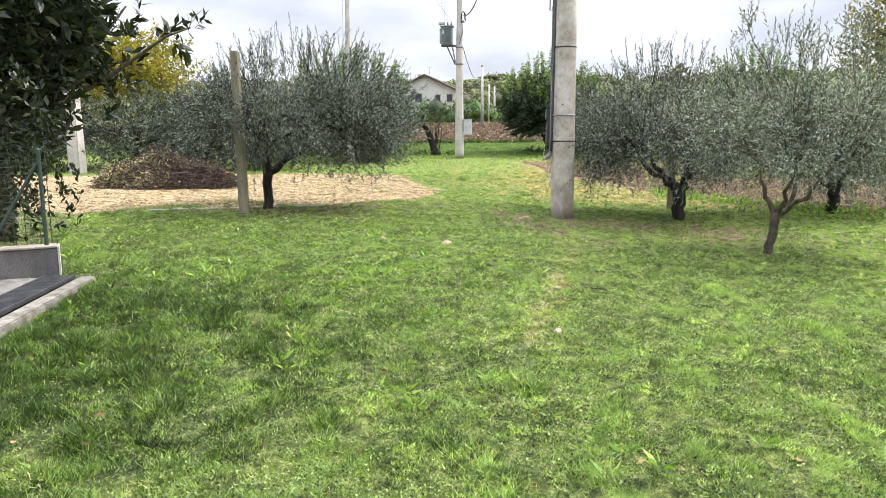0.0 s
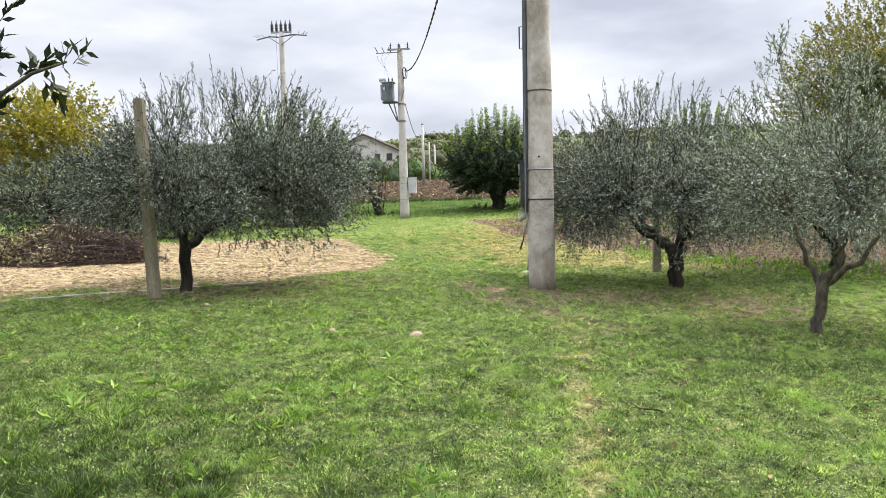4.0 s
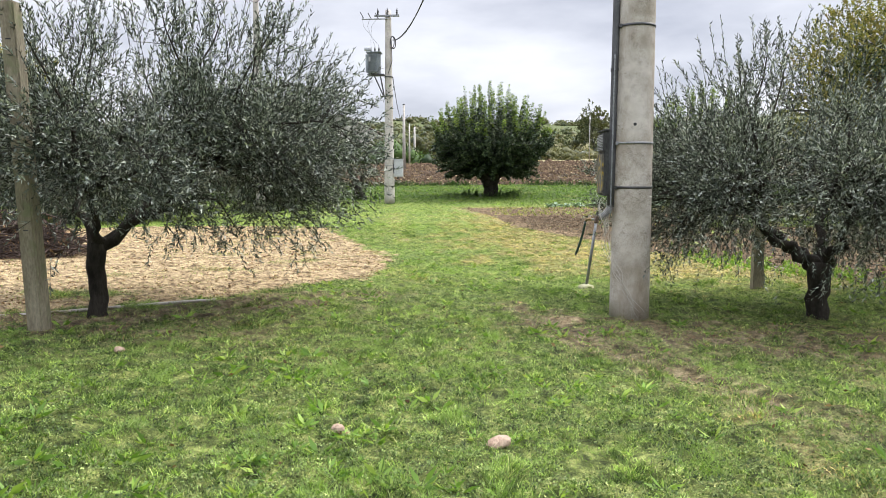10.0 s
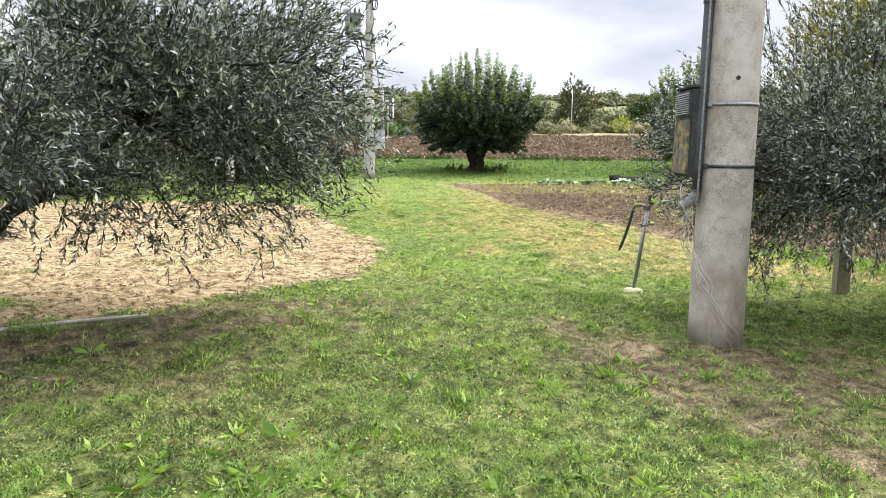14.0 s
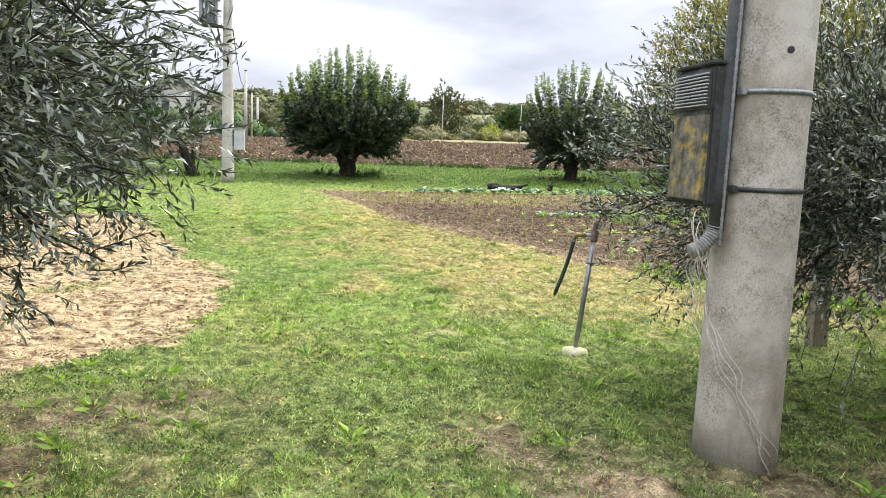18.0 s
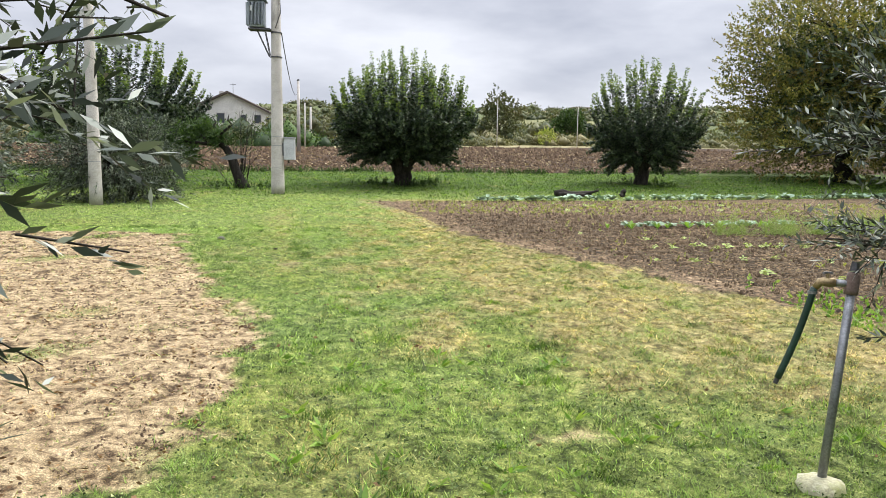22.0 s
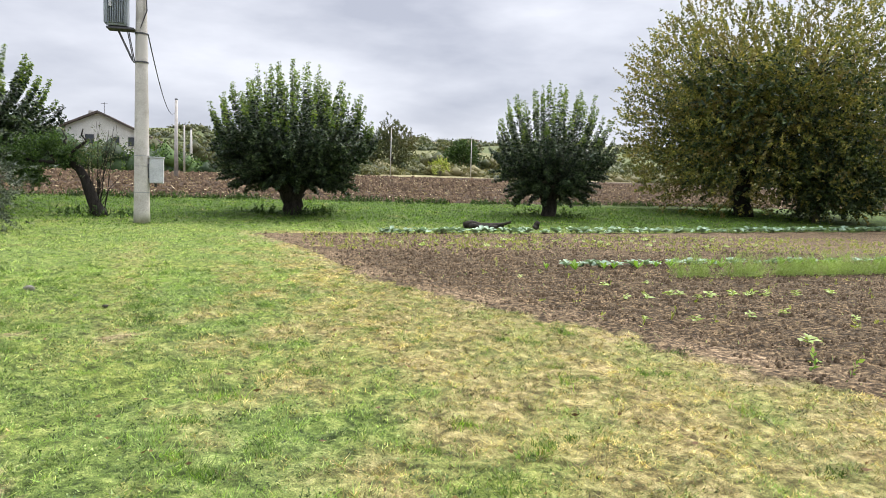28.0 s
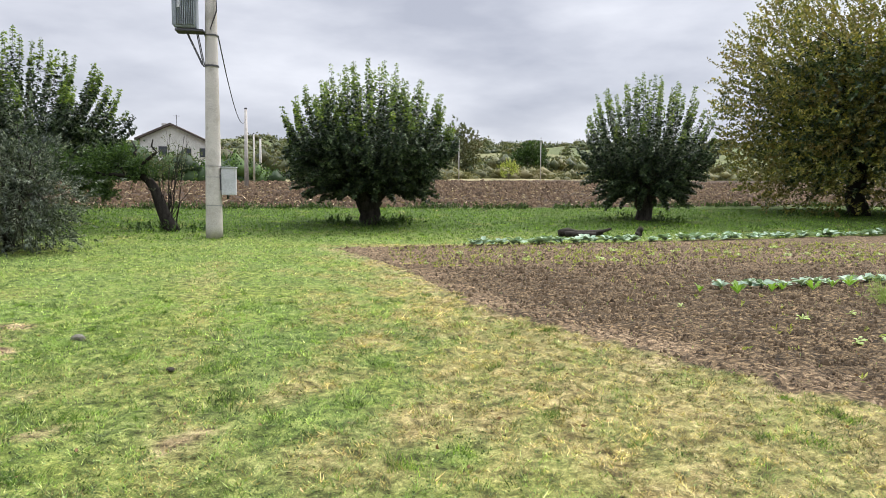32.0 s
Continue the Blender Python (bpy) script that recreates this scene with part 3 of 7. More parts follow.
def ground_material():
    m, nt, bsdf, _ = nodes_of("ground_cover")
    geo = nt.nodes.new("ShaderNodeNewGeometry")
    P = geo.outputs["Position"]

    def at(name):
        a = nt.nodes.new("ShaderNodeAttribute")
        a.attribute_name = name
        return a.outputs["Fac"]

    f1, f2, f3 = noise_node(nt, 0.5, 5, vec=P), noise_node(nt, 5, 6, 0.7, vec=P), noise_node(nt, 45, 5, 0.75, vec=P)
    f4 = noise_node(nt, 15, 4, 0.65, vec=P)
    f6, f7 = noise_node(nt, 9, 6, 0.7, vec=P), noise_node(nt, 16, 6, 0.75, vec=P)
    f5 = noise_node(nt, 150, 3, 0.7, vec=P)
    grain = ramp(nt, f4, (0.4, (0.34, 0.33, 0.32)), (0.6, (1.6, 1.6, 1.6)))
    grass = ramp(nt, f6, (0.36, (0.024, 0.04, 0.009)), (0.5, (0.1, 0.15, 0.035)), (0.64, (0.22, 0.275, 0.085)))
    grass = mix(nt, ramp(nt, f1, (0.35, (0, 0, 0)), (0.65, (1, 1, 1))), grass, mix(nt, 1.0, grass, (1.18, 1.04, 0.85), "MULTIPLY"))
    dry = mix(nt, 1.0, ramp(nt, f6, (0.36, (0.09, 0.068, 0.027)), (0.5, (0.27, 0.22, 0.095)), (0.64, (0.42, 0.345, 0.175))), ramp(nt, f4, (0.36, (0.55, 0.55, 0.5)), (0.6, (1.2, 1.2, 1.2))), "MULTIPLY")
    tan = ramp(nt, f6, (0.38, (0.065, 0.044, 0.024)), (0.46, (0.215, 0.16, 0.09)), (0.6, (0.415, 0.33, 0.195)))
    bed = ramp(nt, f7, (0.4, (0.022, 0.015, 0.007)), (0.5, (0.066, 0.046, 0.024)), (0.62, (0.17, 0.125, 0.07)))
    crust = ramp(nt, f7, (0.39, (0.065, 0.044, 0.025)), (0.5, (0.15, 0.108, 0.063)), (0.64, (0.29, 0.22, 0.138)))
    field = ramp(nt, f2, (0.36, (0.014, 0.009, 0.005)), (0.52, (0.046, 0.029, 0.016)), (0.7, (0.13, 0.085, 0.048)))
    soil = ramp(nt, f6, (0.36, (0.04, 0.031, 0.018)), (0.52, (0.13, 0.108, 0.063)), (0.66, (0.28, 0.235, 0.15)))
    # far slopes: scrub, stubble and pasture in broad parcels
    v = nt.nodes.new("ShaderNodeTexVoronoi")
    v.inputs["Scale"].default_value = 0.009
    nt.links.new(P, v.inputs["Vector"])
    sep0 = nt.nodes.new("ShaderNodeSeparateColor")
    nt.links.new(v.outputs["Color"], sep0.inputs[0])
    parcel = ramp(nt, sep0.outputs[0], (0.0, (0.06, 0.075, 0.03)), (0.3, (0.1, 0.12, 0.05)), (0.5, (0.26, 0.2, 0.13)), (0.65, (0.11, 0.14, 0.05)), (0.85, (0.2, 0.17, 0.1)))
    sep = nt.nodes.new("ShaderNodeSeparateXYZ")
    nt.links.new(P, sep.inputs[0])
    mr = nt.nodes.new("ShaderNodeMapRange")
    mr.inputs["From Min"].default_value, mr.inputs["From Max"].default_value = 150, 200
    nt.links.new(sep.outputs["Y"], mr.inputs["Value"])
    # the lush strip under the mulberries
    ms = nt.nodes.new("ShaderNodeMapRange")
    ms.inputs["From Min"].default_value, ms.inputs["From Max"].default_value = 39, 43
    nt.links.new(sep.outputs["Y"], ms.inputs["Value"])
    mf = nt.nodes.new("ShaderNodeMapRange")
    mf.inputs["From Min"].default_value, mf.inputs["From Max"].default_value = 62, 80
    nt.links.new(sep.outputs["Y"], mf.inputs["Value"])
    grass = mix(nt, at("thatch"), grass, ramp(nt, f6, (0.36, (0.02, 0.028, 0.008)), (0.5, (0.09, 0.115, 0.031)), (0.64, (0.22, 0.245, 0.08))))
    # ground under the long growth: shade beside the yard painted as darker colour
    grass = mix(nt, at("rank"), grass, ramp(nt, f6, (0.36, (0.01, 0.015, 0.005)), (0.5, (0.026, 0.04, 0.012)), (0.64, (0.07, 0.085, 0.03))))
    grass = mix(nt, ms.outputs[0], grass, ramp(nt, f2, (0.36, (0.016, 0.03, 0.006)), (0.52, (0.055, 0.095, 0.015)), (0.68, (0.13, 0.18, 0.035))))
    grass = mix(nt, mf.outputs[0], grass, ramp(nt, f1, (0.35, (0.15, 0.15, 0.065)), (0.65, (0.28, 0.24, 0.14))))
    col = mix(nt, mr.outputs[0], grass, parcel)
    bed = mix(nt, ramp(nt, f1, (0.5, (0, 0, 0)), (0.75, (1, 1, 1))), bed, mix(nt, 1.0, bed, (1.4, 1.35, 1.25), "MULTIPLY"))
    bed = mix(nt, at("crust"), bed, crust)
    bed, field = mix(nt, 1.0, bed, grain, "MULTIPLY"), mix(nt, 1.0, field, grain, "MULTIPLY")
    for name, c in (("dry", dry), ("soil", soil), ("field", field), ("tan", tan), ("bed", bed)):
        col = mix(nt, at(name), col, c)
    col = mix(nt, 1.0, col, ramp(nt, f3, (0.3, (0.55, 0.55, 0.55)), (0.7, (1.4, 1.4, 1.4))), "MULTIPLY")
    col = mix(nt, 1.0, col, ramp(nt, f5, (0.4, (0.5, 0.5, 0.5)), (0.62, (1.55, 1.5, 1.45))), "MULTIPLY")
    nt.links.new(col, bsdf.inputs["Base Color"])
    bsdf.inputs["Roughness"].default_value = 0.95
    bsdf.inputs["Specular IOR Level"].default_value = 0.15
    bump(nt, bsdf, mix(nt, 0.45, mix(nt, 0.5, f2, f3), f4), 0.9, 0.05)
    return m


GROUND = ground_material()
build_ground()


# ---- trees ----
P1X, P1Y = 1.92, 10.74  # foot of the thick pole; branches keep clear of it


def wander(a, b, steps, sway, r, rise=0.0):
    a, b = np.asarray(a, float), np.asarray(b, float)
    t = np.linspace(0, 1, steps)[:, None]
    p = a + (b - a) * t
    p[:, 2] += rise * np.sin(t[:, 0] * math.pi)
    off = r.normal(size=(steps, 3)) * sway
    off[0] = off[-1] = 0
    return p + off


def crown_points(n, centre, radii, r, lump=0.18, hollow=0.55, floor=-0.75, clusters=46, boxy=2.0):
    """Twig roots in the lumpy outer shell of a crown."""
    c = unit(r.normal(size=(clusters, 3)))
    amp = r.uniform(-1, 1, clusters)
    d = unit(r.normal(size=(int(n * 2.2), 3)))
    d = d[d[:, 2] > floor][:n]
    wide = (1 - np.abs(d[:, 2]) ** boxy) ** (1 / boxy) / np.sqrt(1 - np.minimum(d[:, 2] ** 2, 0.9999))
    d = d * np.stack([wide, wide, np.ones(len(d))], 1)
    near = unit(d) @ c.T
    k = 1 + lump * (np.exp((near - 1) * 18) @ amp)
    rad = (hollow + (1 - hollow) * r.uniform(0, 1, len(d)) ** 0.6) * k
    return np.asarray(centre) + d * rad[:, None] * np.asarray(radii), d


def plume_curve(a, b, steps, r, arch, droop):
    """A branch that leaves the fork, arches out and rises or hangs at its tip."""
    t = np.linspace(0, 1, steps)[:, None]
    p = a + (b - a) * t
    p[:, 2] += arch * np.sin(t[:, 0] * math.pi) - droop * t[:, 0] ** 3
    w = r.normal(size=(2, 3)) * 0.06
    return p + w[0] * np.sin(t * 5) + w[1] * np.sin(t * 9)


def olive_tree(x, y, crown_c, crown_r, fork_z, seed, leaves=52000, trunk_r=0.13, lean=(0, 0), label="", bark=None, plumes=46, leaf=0.05, group="olive trees of the garden", boughs=(), material=None, width=0.2, low=0.25, tri=False, sprigs=0, turn=None):
    """Grey-green olive: twisted trunk, forked limbs, and a crown of separate leafy plumes, upright above and hanging below."""
    r = rng_of(seed)
    bark = bark or BARK
    material = material or OLIVE_LEAF
    z0 = float(ground_z(x, y))
    root = thing("olive_tree", x, y, z0, label, "tree", group)
    cc = np.array([crown_c[0] - x, crown_c[1] - y, crown_c[2] - z0])
    R = np.array(crown_r)
    fork = np.array([lean[0], lean[1], fork_z])
    trunk = wander((0, 0, -0.08), fork, 8, 0.018, r)
    rad = np.interp(np.linspace(0, 1, 8), [0, 0.1, 0.5, 1], [trunk_r * 1.45, trunk_r * 1.08, trunk_r, trunk_r * 1.1])
    part("trunk", tube_bm(trunk, rad, 16), bark, root, smooth=True)
    hubs = []
    a0 = r.uniform(0, 6.28) if turn is None else turn
    for i in range(4):
        a = a0 + i * math.pi / 2 + r.uniform(-0.3, 0.3)
        end = fork + (cc - fork) * 0.55 + R * np.array([math.cos(a) * 0.36, math.sin(a) * 0.36, r.uniform(-0.05, 0.2)])
        p = wander(fork - np.array([0, 0, 0.06]), end, 8, 0.03, r, rise=-0.06)
        part("limb", tube_bm(p, np.linspace(trunk_r * 0.68, trunk_r * 0.3, 8), 10), bark, root, smooth=True)
        hubs += [p[5], p[7]]
    hubs = np.array(hubs)
    # tips of the plumes, spread evenly over the crown's outline
    k = np.arange(plumes) + 0.5
    h = 1 - (k / plumes) ** 0.86 * (1 + low + 0.12)
    az = k * 2.39996 + seed + r.normal(size=plumes) * 0.15
    flat = np.sqrt(np.clip(1 - h * h, 0, 1))
    tips = cc + R * np.stack([flat * np.cos(az), flat * np.sin(az), h], 1) * np.where(h > 0.1, r.uniform(0.62, 1.14, plumes), r.uniform(0.84, 1.06, plumes))[:, None]
    jobs = [(t, max(20, int(leaves / 12 / plumes * (0.52 if hh > 0.25 else 1.25))), width * r.uniform(0.75, 1.2) * (0.58 if hh > 0.25 else 1.2), hh) for t, hh in zip(tips, h)]
    jobs += [(np.array([bx - x, by - y, bz - z0]), count, spread, 0.3) for bx, by, bz, count, spread in boughs]
    leafs, wood = [], []
    per = 14
    for e, count, sig, hh in jobs:
        hub = hubs[np.argmin(((e - hubs) ** 2).sum(-1))]
        up = max(hh, 0)
        p = plume_curve(hub, e, 9, r, 0.12 * R[2] * (1 - up), 0.16 * R[2] * (1 - up))
        part("branch", tube_bm(p, np.linspace(trunk_r * 0.2 + 0.004, 0.004, 9), 6), bark, root, smooth=True)
        t = 0.22 + 0.78 * r.uniform(0, 1, count) ** 0.8
        c = np.stack([np.interp(t * 8, np.arange(9), p[:, i]) for i in range(3)], 1)
        tan = unit(p[-1] - p[4])
        taper = (0.45 + 1.1 * np.sin(np.clip(t, 0, 1) * math.pi * 0.92))[:, None]
        q = c + r.normal(size=(count, 3)) * sig * taper * np.array([1, 1, 0.85])
        d = tan * 0.75 + (q - c) * 1.6 + np.array([0, 0, 0.45 if hh > -0.1 else -0.1]) + r.normal(size=(count, 3)) * (0.42 if hh > -0.1 else 0.7)
        ln = r.uniform(0.12, 0.28, count) * (0.8 + leaf * 4)
        free = (np.hypot(q[:, 0] + x - P1X, q[:, 1] + y - P1Y) > 0.5) & (np.hypot(c[:, 0] + x - P1X, c[:, 1] + y - P1Y) > 0.3)
        q, c, d, ln = q[free], c[free], d[free], ln[free]
        if len(q) < 8:
            continue
        leafs.append(twig_leaves(q, d, ln, per, leaf, leaf * 0.27, r, 0.85, 0.0 if hh > -0.1 else 0.2, np.array([0, 0, 0.55]), tri))
        wood.append(sticks(q[::2], (q + unit(d) * ln[:, None])[::2], 0.003))
        m = max(6, len(q) // 9)
        wood.append(sticks(c[:m], q[:m], 0.0045))
    if sprigs:
        # single upright shoots stand out of the crown's top
        k = np.arange(sprigs) + 0.5
        h = 1 - k / sprigs * 0.85
        az = k * 2.39996 + seed * 1.7
        flat = np.sqrt(np.clip(1 - h * h, 0, 1))
        q = cc + R * np.stack([flat * np.cos(az), flat * np.sin(az), h], 1) * r.uniform(0.8, 1.0, sprigs)[:, None]
        d = np.stack([flat * np.cos(az) * 0.5, flat * np.sin(az) * 0.5, 0 * h + 1.0], 1) + r.normal(size=q.shape) * 0.2
        ln = r.uniform(0.2, 0.55, sprigs)
        leafs.append(twig_leaves(q, d, ln, 26, leaf * 1.1, leaf * 0.25, r, 0.75, 0.0, np.array([0, 0, 0.4]), tri))
        wood.append(sticks(q - unit(d) * 0.15, q + unit(d) * ln[:, None], 0.003))
    tagged(part_mesh("crown", mesh_of("crown", *join(*leafs), material), root), kind="stuff")
    tagged(part_mesh("twig", mesh_of("twig", *join(*wood), bark), root), kind="stuff")
    return root


def mulberry_tree(x, y, head_z, half_w, top_z, seed, label, trunk_r=0.32, spires=150, per=330, leaf=0.15, low=0.5, tight=0.17, vase=0.0):
    """Pollarded mulberry: stout trunk, knuckled head, and a globe of long upright leafy spires with an arching rim."""
    r = rng_of(seed)
    z0 = float(ground_z(x, y))
    root = thing("mulberry_tree", x, y, z0, label, "tree", "pollarded mulberry trees")
    trunk = wander((0, 0, -0.1), (r.normal() * 0.05, r.normal() * 0.05, head_z), 7, 0.03, r)
    part("trunk", tube_bm(trunk, np.interp(np.linspace(0, 1, 7), [0, 0.2, 0.7, 1], [trunk_r * 1.35, trunk_r, trunk_r * 1.02, trunk_r * 1.35]), 16), BARK, root, smooth=True)
    head = trunk[-1]
    for i in range(6):
        a = i * 1.05 + r.uniform(-0.2, 0.2)
        end = head + np.array([math.cos(a) * half_w * 0.28, math.sin(a) * half_w * 0.28, 0.5 + r.uniform(0, 0.3)])
        part("limb", tube_bm(wander(head - np.array([0, 0, 0.15]), end, 5, 0.04, r), np.linspace(trunk_r * 0.55, trunk_r * 0.3, 5), 9), BARK, root, smooth=True)
    hub = head + np.array([0, 0, 0.3])
    mid = head_z + 0.4 * (top_z - head_z)
    k = np.arange(spires) + 0.5
    h = 1 - k / spires * (1 + low)
    az = k * 2.39996 + seed + r.normal(size=spires) * 0.12
    flat = np.sqrt(np.clip(1 - np.abs(h) ** 2.3, 0, 1))
    size = r.uniform(0.9, 1.06, spires) * np.where(r.uniform(size=spires) < 0.25, 0.8, 1)
    u = np.stack([np.cos(az), np.sin(az), 0 * az], 1)
    up = np.array([0, 0, 1.0])
    axis = np.array([head[0], head[1], 0])
    end = axis + u * (flat * half_w * size)[:, None] + up * (mid + h * (top_z - mid) * np.where(h > 0, size, 0.95))[:, None]
    rise = end[:, 2] - hub[2]
    ctrl = axis + u * (flat * half_w * size * np.where(h > -0.05, 0.92 - 0.3 * vase, 0.6))[:, None] + up * (hub[2] + np.where(h > -0.05, 0.3 + rise * 0.32, np.maximum(rise, 0) + 0.55))[:, None]
    t = r.uniform(0.2, 1.0, (spires, per)) ** 0.8
    T = t[..., None]
    p = hub * (1 - T) ** 2 + ctrl[:, None] * (2 * T * (1 - T)) + end[:, None] * T ** 2
    wide = tight * (1.35 - 0.9 * t)
    tan = unit((end - ctrl)[:, None] * T + (ctrl - hub)[:, None] * (1 - T))
    # leaves stand out all round each shoot and hang at their tips
    out = r.normal(size=p.shape)
    out = unit(out - tan * (out * tan).sum(-1, keepdims=True))
    p = p + out * (wide * r.uniform(0.0, 1.0, t.shape))[..., None]
    ld = unit(out + tan * 0.12 + np.array([0, 0, -0.55]) + r.normal(size=p.shape) * 0.22)
    sz = r.uniform(0.7, 1.25, t.shape) * np.where(t > 0.93, 0.7, 1)
    face = out * 0.35 + np.array([0, 0, 1.0])
    young = (t + 0.04 * r.normal(size=t.shape) > 0.86) & (h > 0.2)[:, None]
    for name, k, mat in (("crown", ~young, MULBERRY_LEAF), ("young_leaves", young, MULBERRY_TIP)):
        tagged(part_mesh(name, mesh_of(name, *blades(p[k], ld[k], leaf * sz[k], leaf * 0.8 * sz[k], r, 0.16, face[k], True), mat), root), kind="stuff")
    bits = []
    ts = np.linspace(0, 1, 6)[:, None, None]
    q = hub * (1 - ts) ** 2 + ctrl[None] * (2 * ts * (1 - ts)) + end[None] * ts ** 2
    for i in range(5):
        bits.append(sticks(q[i], q[i + 1], 0.02 - 0.003 * i, 4))
    tagged(part_mesh("shoot", mesh_of("shoot", *join(*bits), BARK_GREY), root), kind="stuff")
    return root


def spreading_tree(name, x, y, trunk_h, trunk_r, centre, radii, seed, label, material, n=1500, per=16, leaf=0.2, floor=-0.85, twig=0.9, bark=None, category="tree", boxy=2.0, fill=0):
    """Broad tree of limbs and leafy sprays."""
    r = rng_of(seed)
    bark = bark or BARK_GREY
    z0 = float(ground_z(x, y))
    root = thing(name, x, y, z0, label, category)
    cc, R = np.asarray(centre, float) - np.array([x, y, z0]), np.asarray(radii, float)
    fork = np.array([0, 0, trunk_h])
    part("trunk", tube_bm(wander((0, 0, -0.1), fork, 6, trunk_r * 0.15, r), np.interp(np.linspace(0, 1, 6), [0, 0.2, 1], [trunk_r * 1.4, trunk_r, trunk_r * 0.85]), 12), bark, root, smooth=True)
    pts, d = crown_points(n, cc, R, r, lump=0.22, hollow=0.18, floor=floor, clusters=70, boxy=boxy)
    tips = []
    for i in range(7):
        a = i * 0.9 + r.uniform(-0.3, 0.3)
        e = cc + R * np.array([math.cos(a) * 0.5, math.sin(a) * 0.5, r.uniform(-0.1, 0.6)])
        p = wander(fork - np.array([0, 0, 0.1]), e, 7, trunk_r * 0.35, r)
        part("limb", tube_bm(p, np.linspace(trunk_r * 0.5, trunk_r * 0.07, 7), 8), bark, root, smooth=True)
        tips += [p[3], p[5], p[6]]
    tips = np.array(tips)
    pick = r.choice(len(pts), min(900, len(pts)), replace=False)
    gap = np.sqrt(((pts[pick][:, None] - tips[None]) ** 2).sum(-1))
    near = tips[np.argmin(gap, axis=1)]
    short = gap.min(axis=1) < 0.28 * R.max()
    pick, near = pick[short], near[short]
    tagged(part_mesh("twig", mesh_of("twig", *sticks(near, pts[pick], trunk_r * 0.06, 4), bark), root), kind="stuff")
    # low inner leaves; in the walnut their dark colour stands for crown shade
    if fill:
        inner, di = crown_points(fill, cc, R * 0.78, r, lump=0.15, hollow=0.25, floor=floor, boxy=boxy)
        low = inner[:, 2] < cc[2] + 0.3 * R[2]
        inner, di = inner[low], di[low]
        tagged(part_mesh("inner_crown", mesh_of("inner_crown", *twig_leaves(inner, di + r.normal(size=di.shape), 0.9, 14, leaf * 1.5, leaf * 1.0, r, 1.3, 0.0, np.array([0, 0, 0.6]), True), FRUIT_SHADE_LEAF), root), kind="stuff")
    dd = d * 0.9 + np.array([0, 0, 0.35]) + r.normal(size=d.shape) * 0.4
    tagged(part_mesh("crown", mesh_of("crown", *twig_leaves(pts, dd, r.uniform(0.5, 1.1, len(pts)) * twig, per, leaf * 1.05, leaf * 0.7, r, 1.3, 0.0, np.array([0, 0, 0.6]), True), material), root), kind="stuff")
    return root


olive_tree(-3.5, 9.5, (-3.0, 10.1, 1.85), (2.0, 1.8, 1.38), 0.72, 31, 100000, 0.082, (0.03, 0), "old olive tree with a dark forked trunk and grey-green crown", plumes=54, width=0.16, low=0.14, sprigs=170, turn=0.1, boughs=((-1.4, 10.9, 2.2, 80, 0.16), (-1.75, 11.2, 2.6, 70, 0.16), (-1.35, 11.1, 1.75, 100, 0.15), (-1.2, 11.6, 2.3, 80, 0.15), (-1.4, 11.0, 2.8, 70, 0.15), (-1.7, 11.6, 3.0, 60, 0.15), (-1.35, 10.6, 1.35, 120, 0.16), (-1.6, 10.8, 1.1, 130, 0.16), (-2.0, 10.9, 0.95, 150, 0.17), (-1.5, 11.2, 1.6, 90, 0.17), (-2.4, 10.6, 0.95, 150, 0.16), (-2.7, 9.4, 1.15, 130, 0.16), (-2.4, 9.2, 1.7, 130, 0.17), (-3.2, 8.9, 1.5, 120, 0.17), (-0.84, 11.5, 1.95, 42, 0.06), (-0.98, 11.4, 2.35, 60, 0.09), (-1.05, 11.3, 1.62, 46, 0.08), (-1.15, 10.4, 1.2, 46, 0.07), (-4.4, 9.4, 2.75, 120, 0.15), (-4.7, 9.9, 2.3, 120, 0.16), (-4.2, 9.0, 2.3, 110, 0.15)))
olive_tree(4.08, 11.05, (3.78, 11.35, 1.6), (1.68, 1.8, 1.42), 0.62, 32, 90000, 0.115, (0.02, 0), "dense dark olive tree with drooping skirts beside the thick pole", plumes=54, width=0.165, low=0.38, sprigs=170, boughs=((1.9, 13.0, 1.85, 150, 0.1), (2.0, 12.95, 1.35, 130, 0.12), (2.4, 12.7, 0.8, 150, 0.22), (2.1, 12.7, 1.95, 170, 0.2), (2.3, 12.3, 1.35, 170, 0.22), (2.5, 12.9, 2.5, 120, 0.18), (1.9, 13.0, 1.3, 44, 0.035), (1.78, 13.0, 1.8, 110, 0.08), (1.7, 12.95, 1.55, 70, 0.07)))
olive_tree(4.78, 7.33, (5.3, 7.5, 1.72), (1.5, 1.4, 1.12), 0.58, 33, 40000, 0.058, (0.07, 0), "young open olive tree with a slender grey trunk", bark=BARK_GREY, material=OLIVE_YOUNG, plumes=36, width=0.15, low=0.3, sprigs=110, boughs=((4.5, 7.35, 3.2, 70, 0.1),))
olive_tree(7.4, 12.9, (7.3, 12.9, 1.55), (1.8, 1.6, 1.4), 0.6, 35, 40000, 0.11, (0, 0), "dark olive tree at the edge of the dug ground", plumes=40, width=0.24, leaf=0.075, low=0.5, tri=True, material=OLIVE_YOUNG)

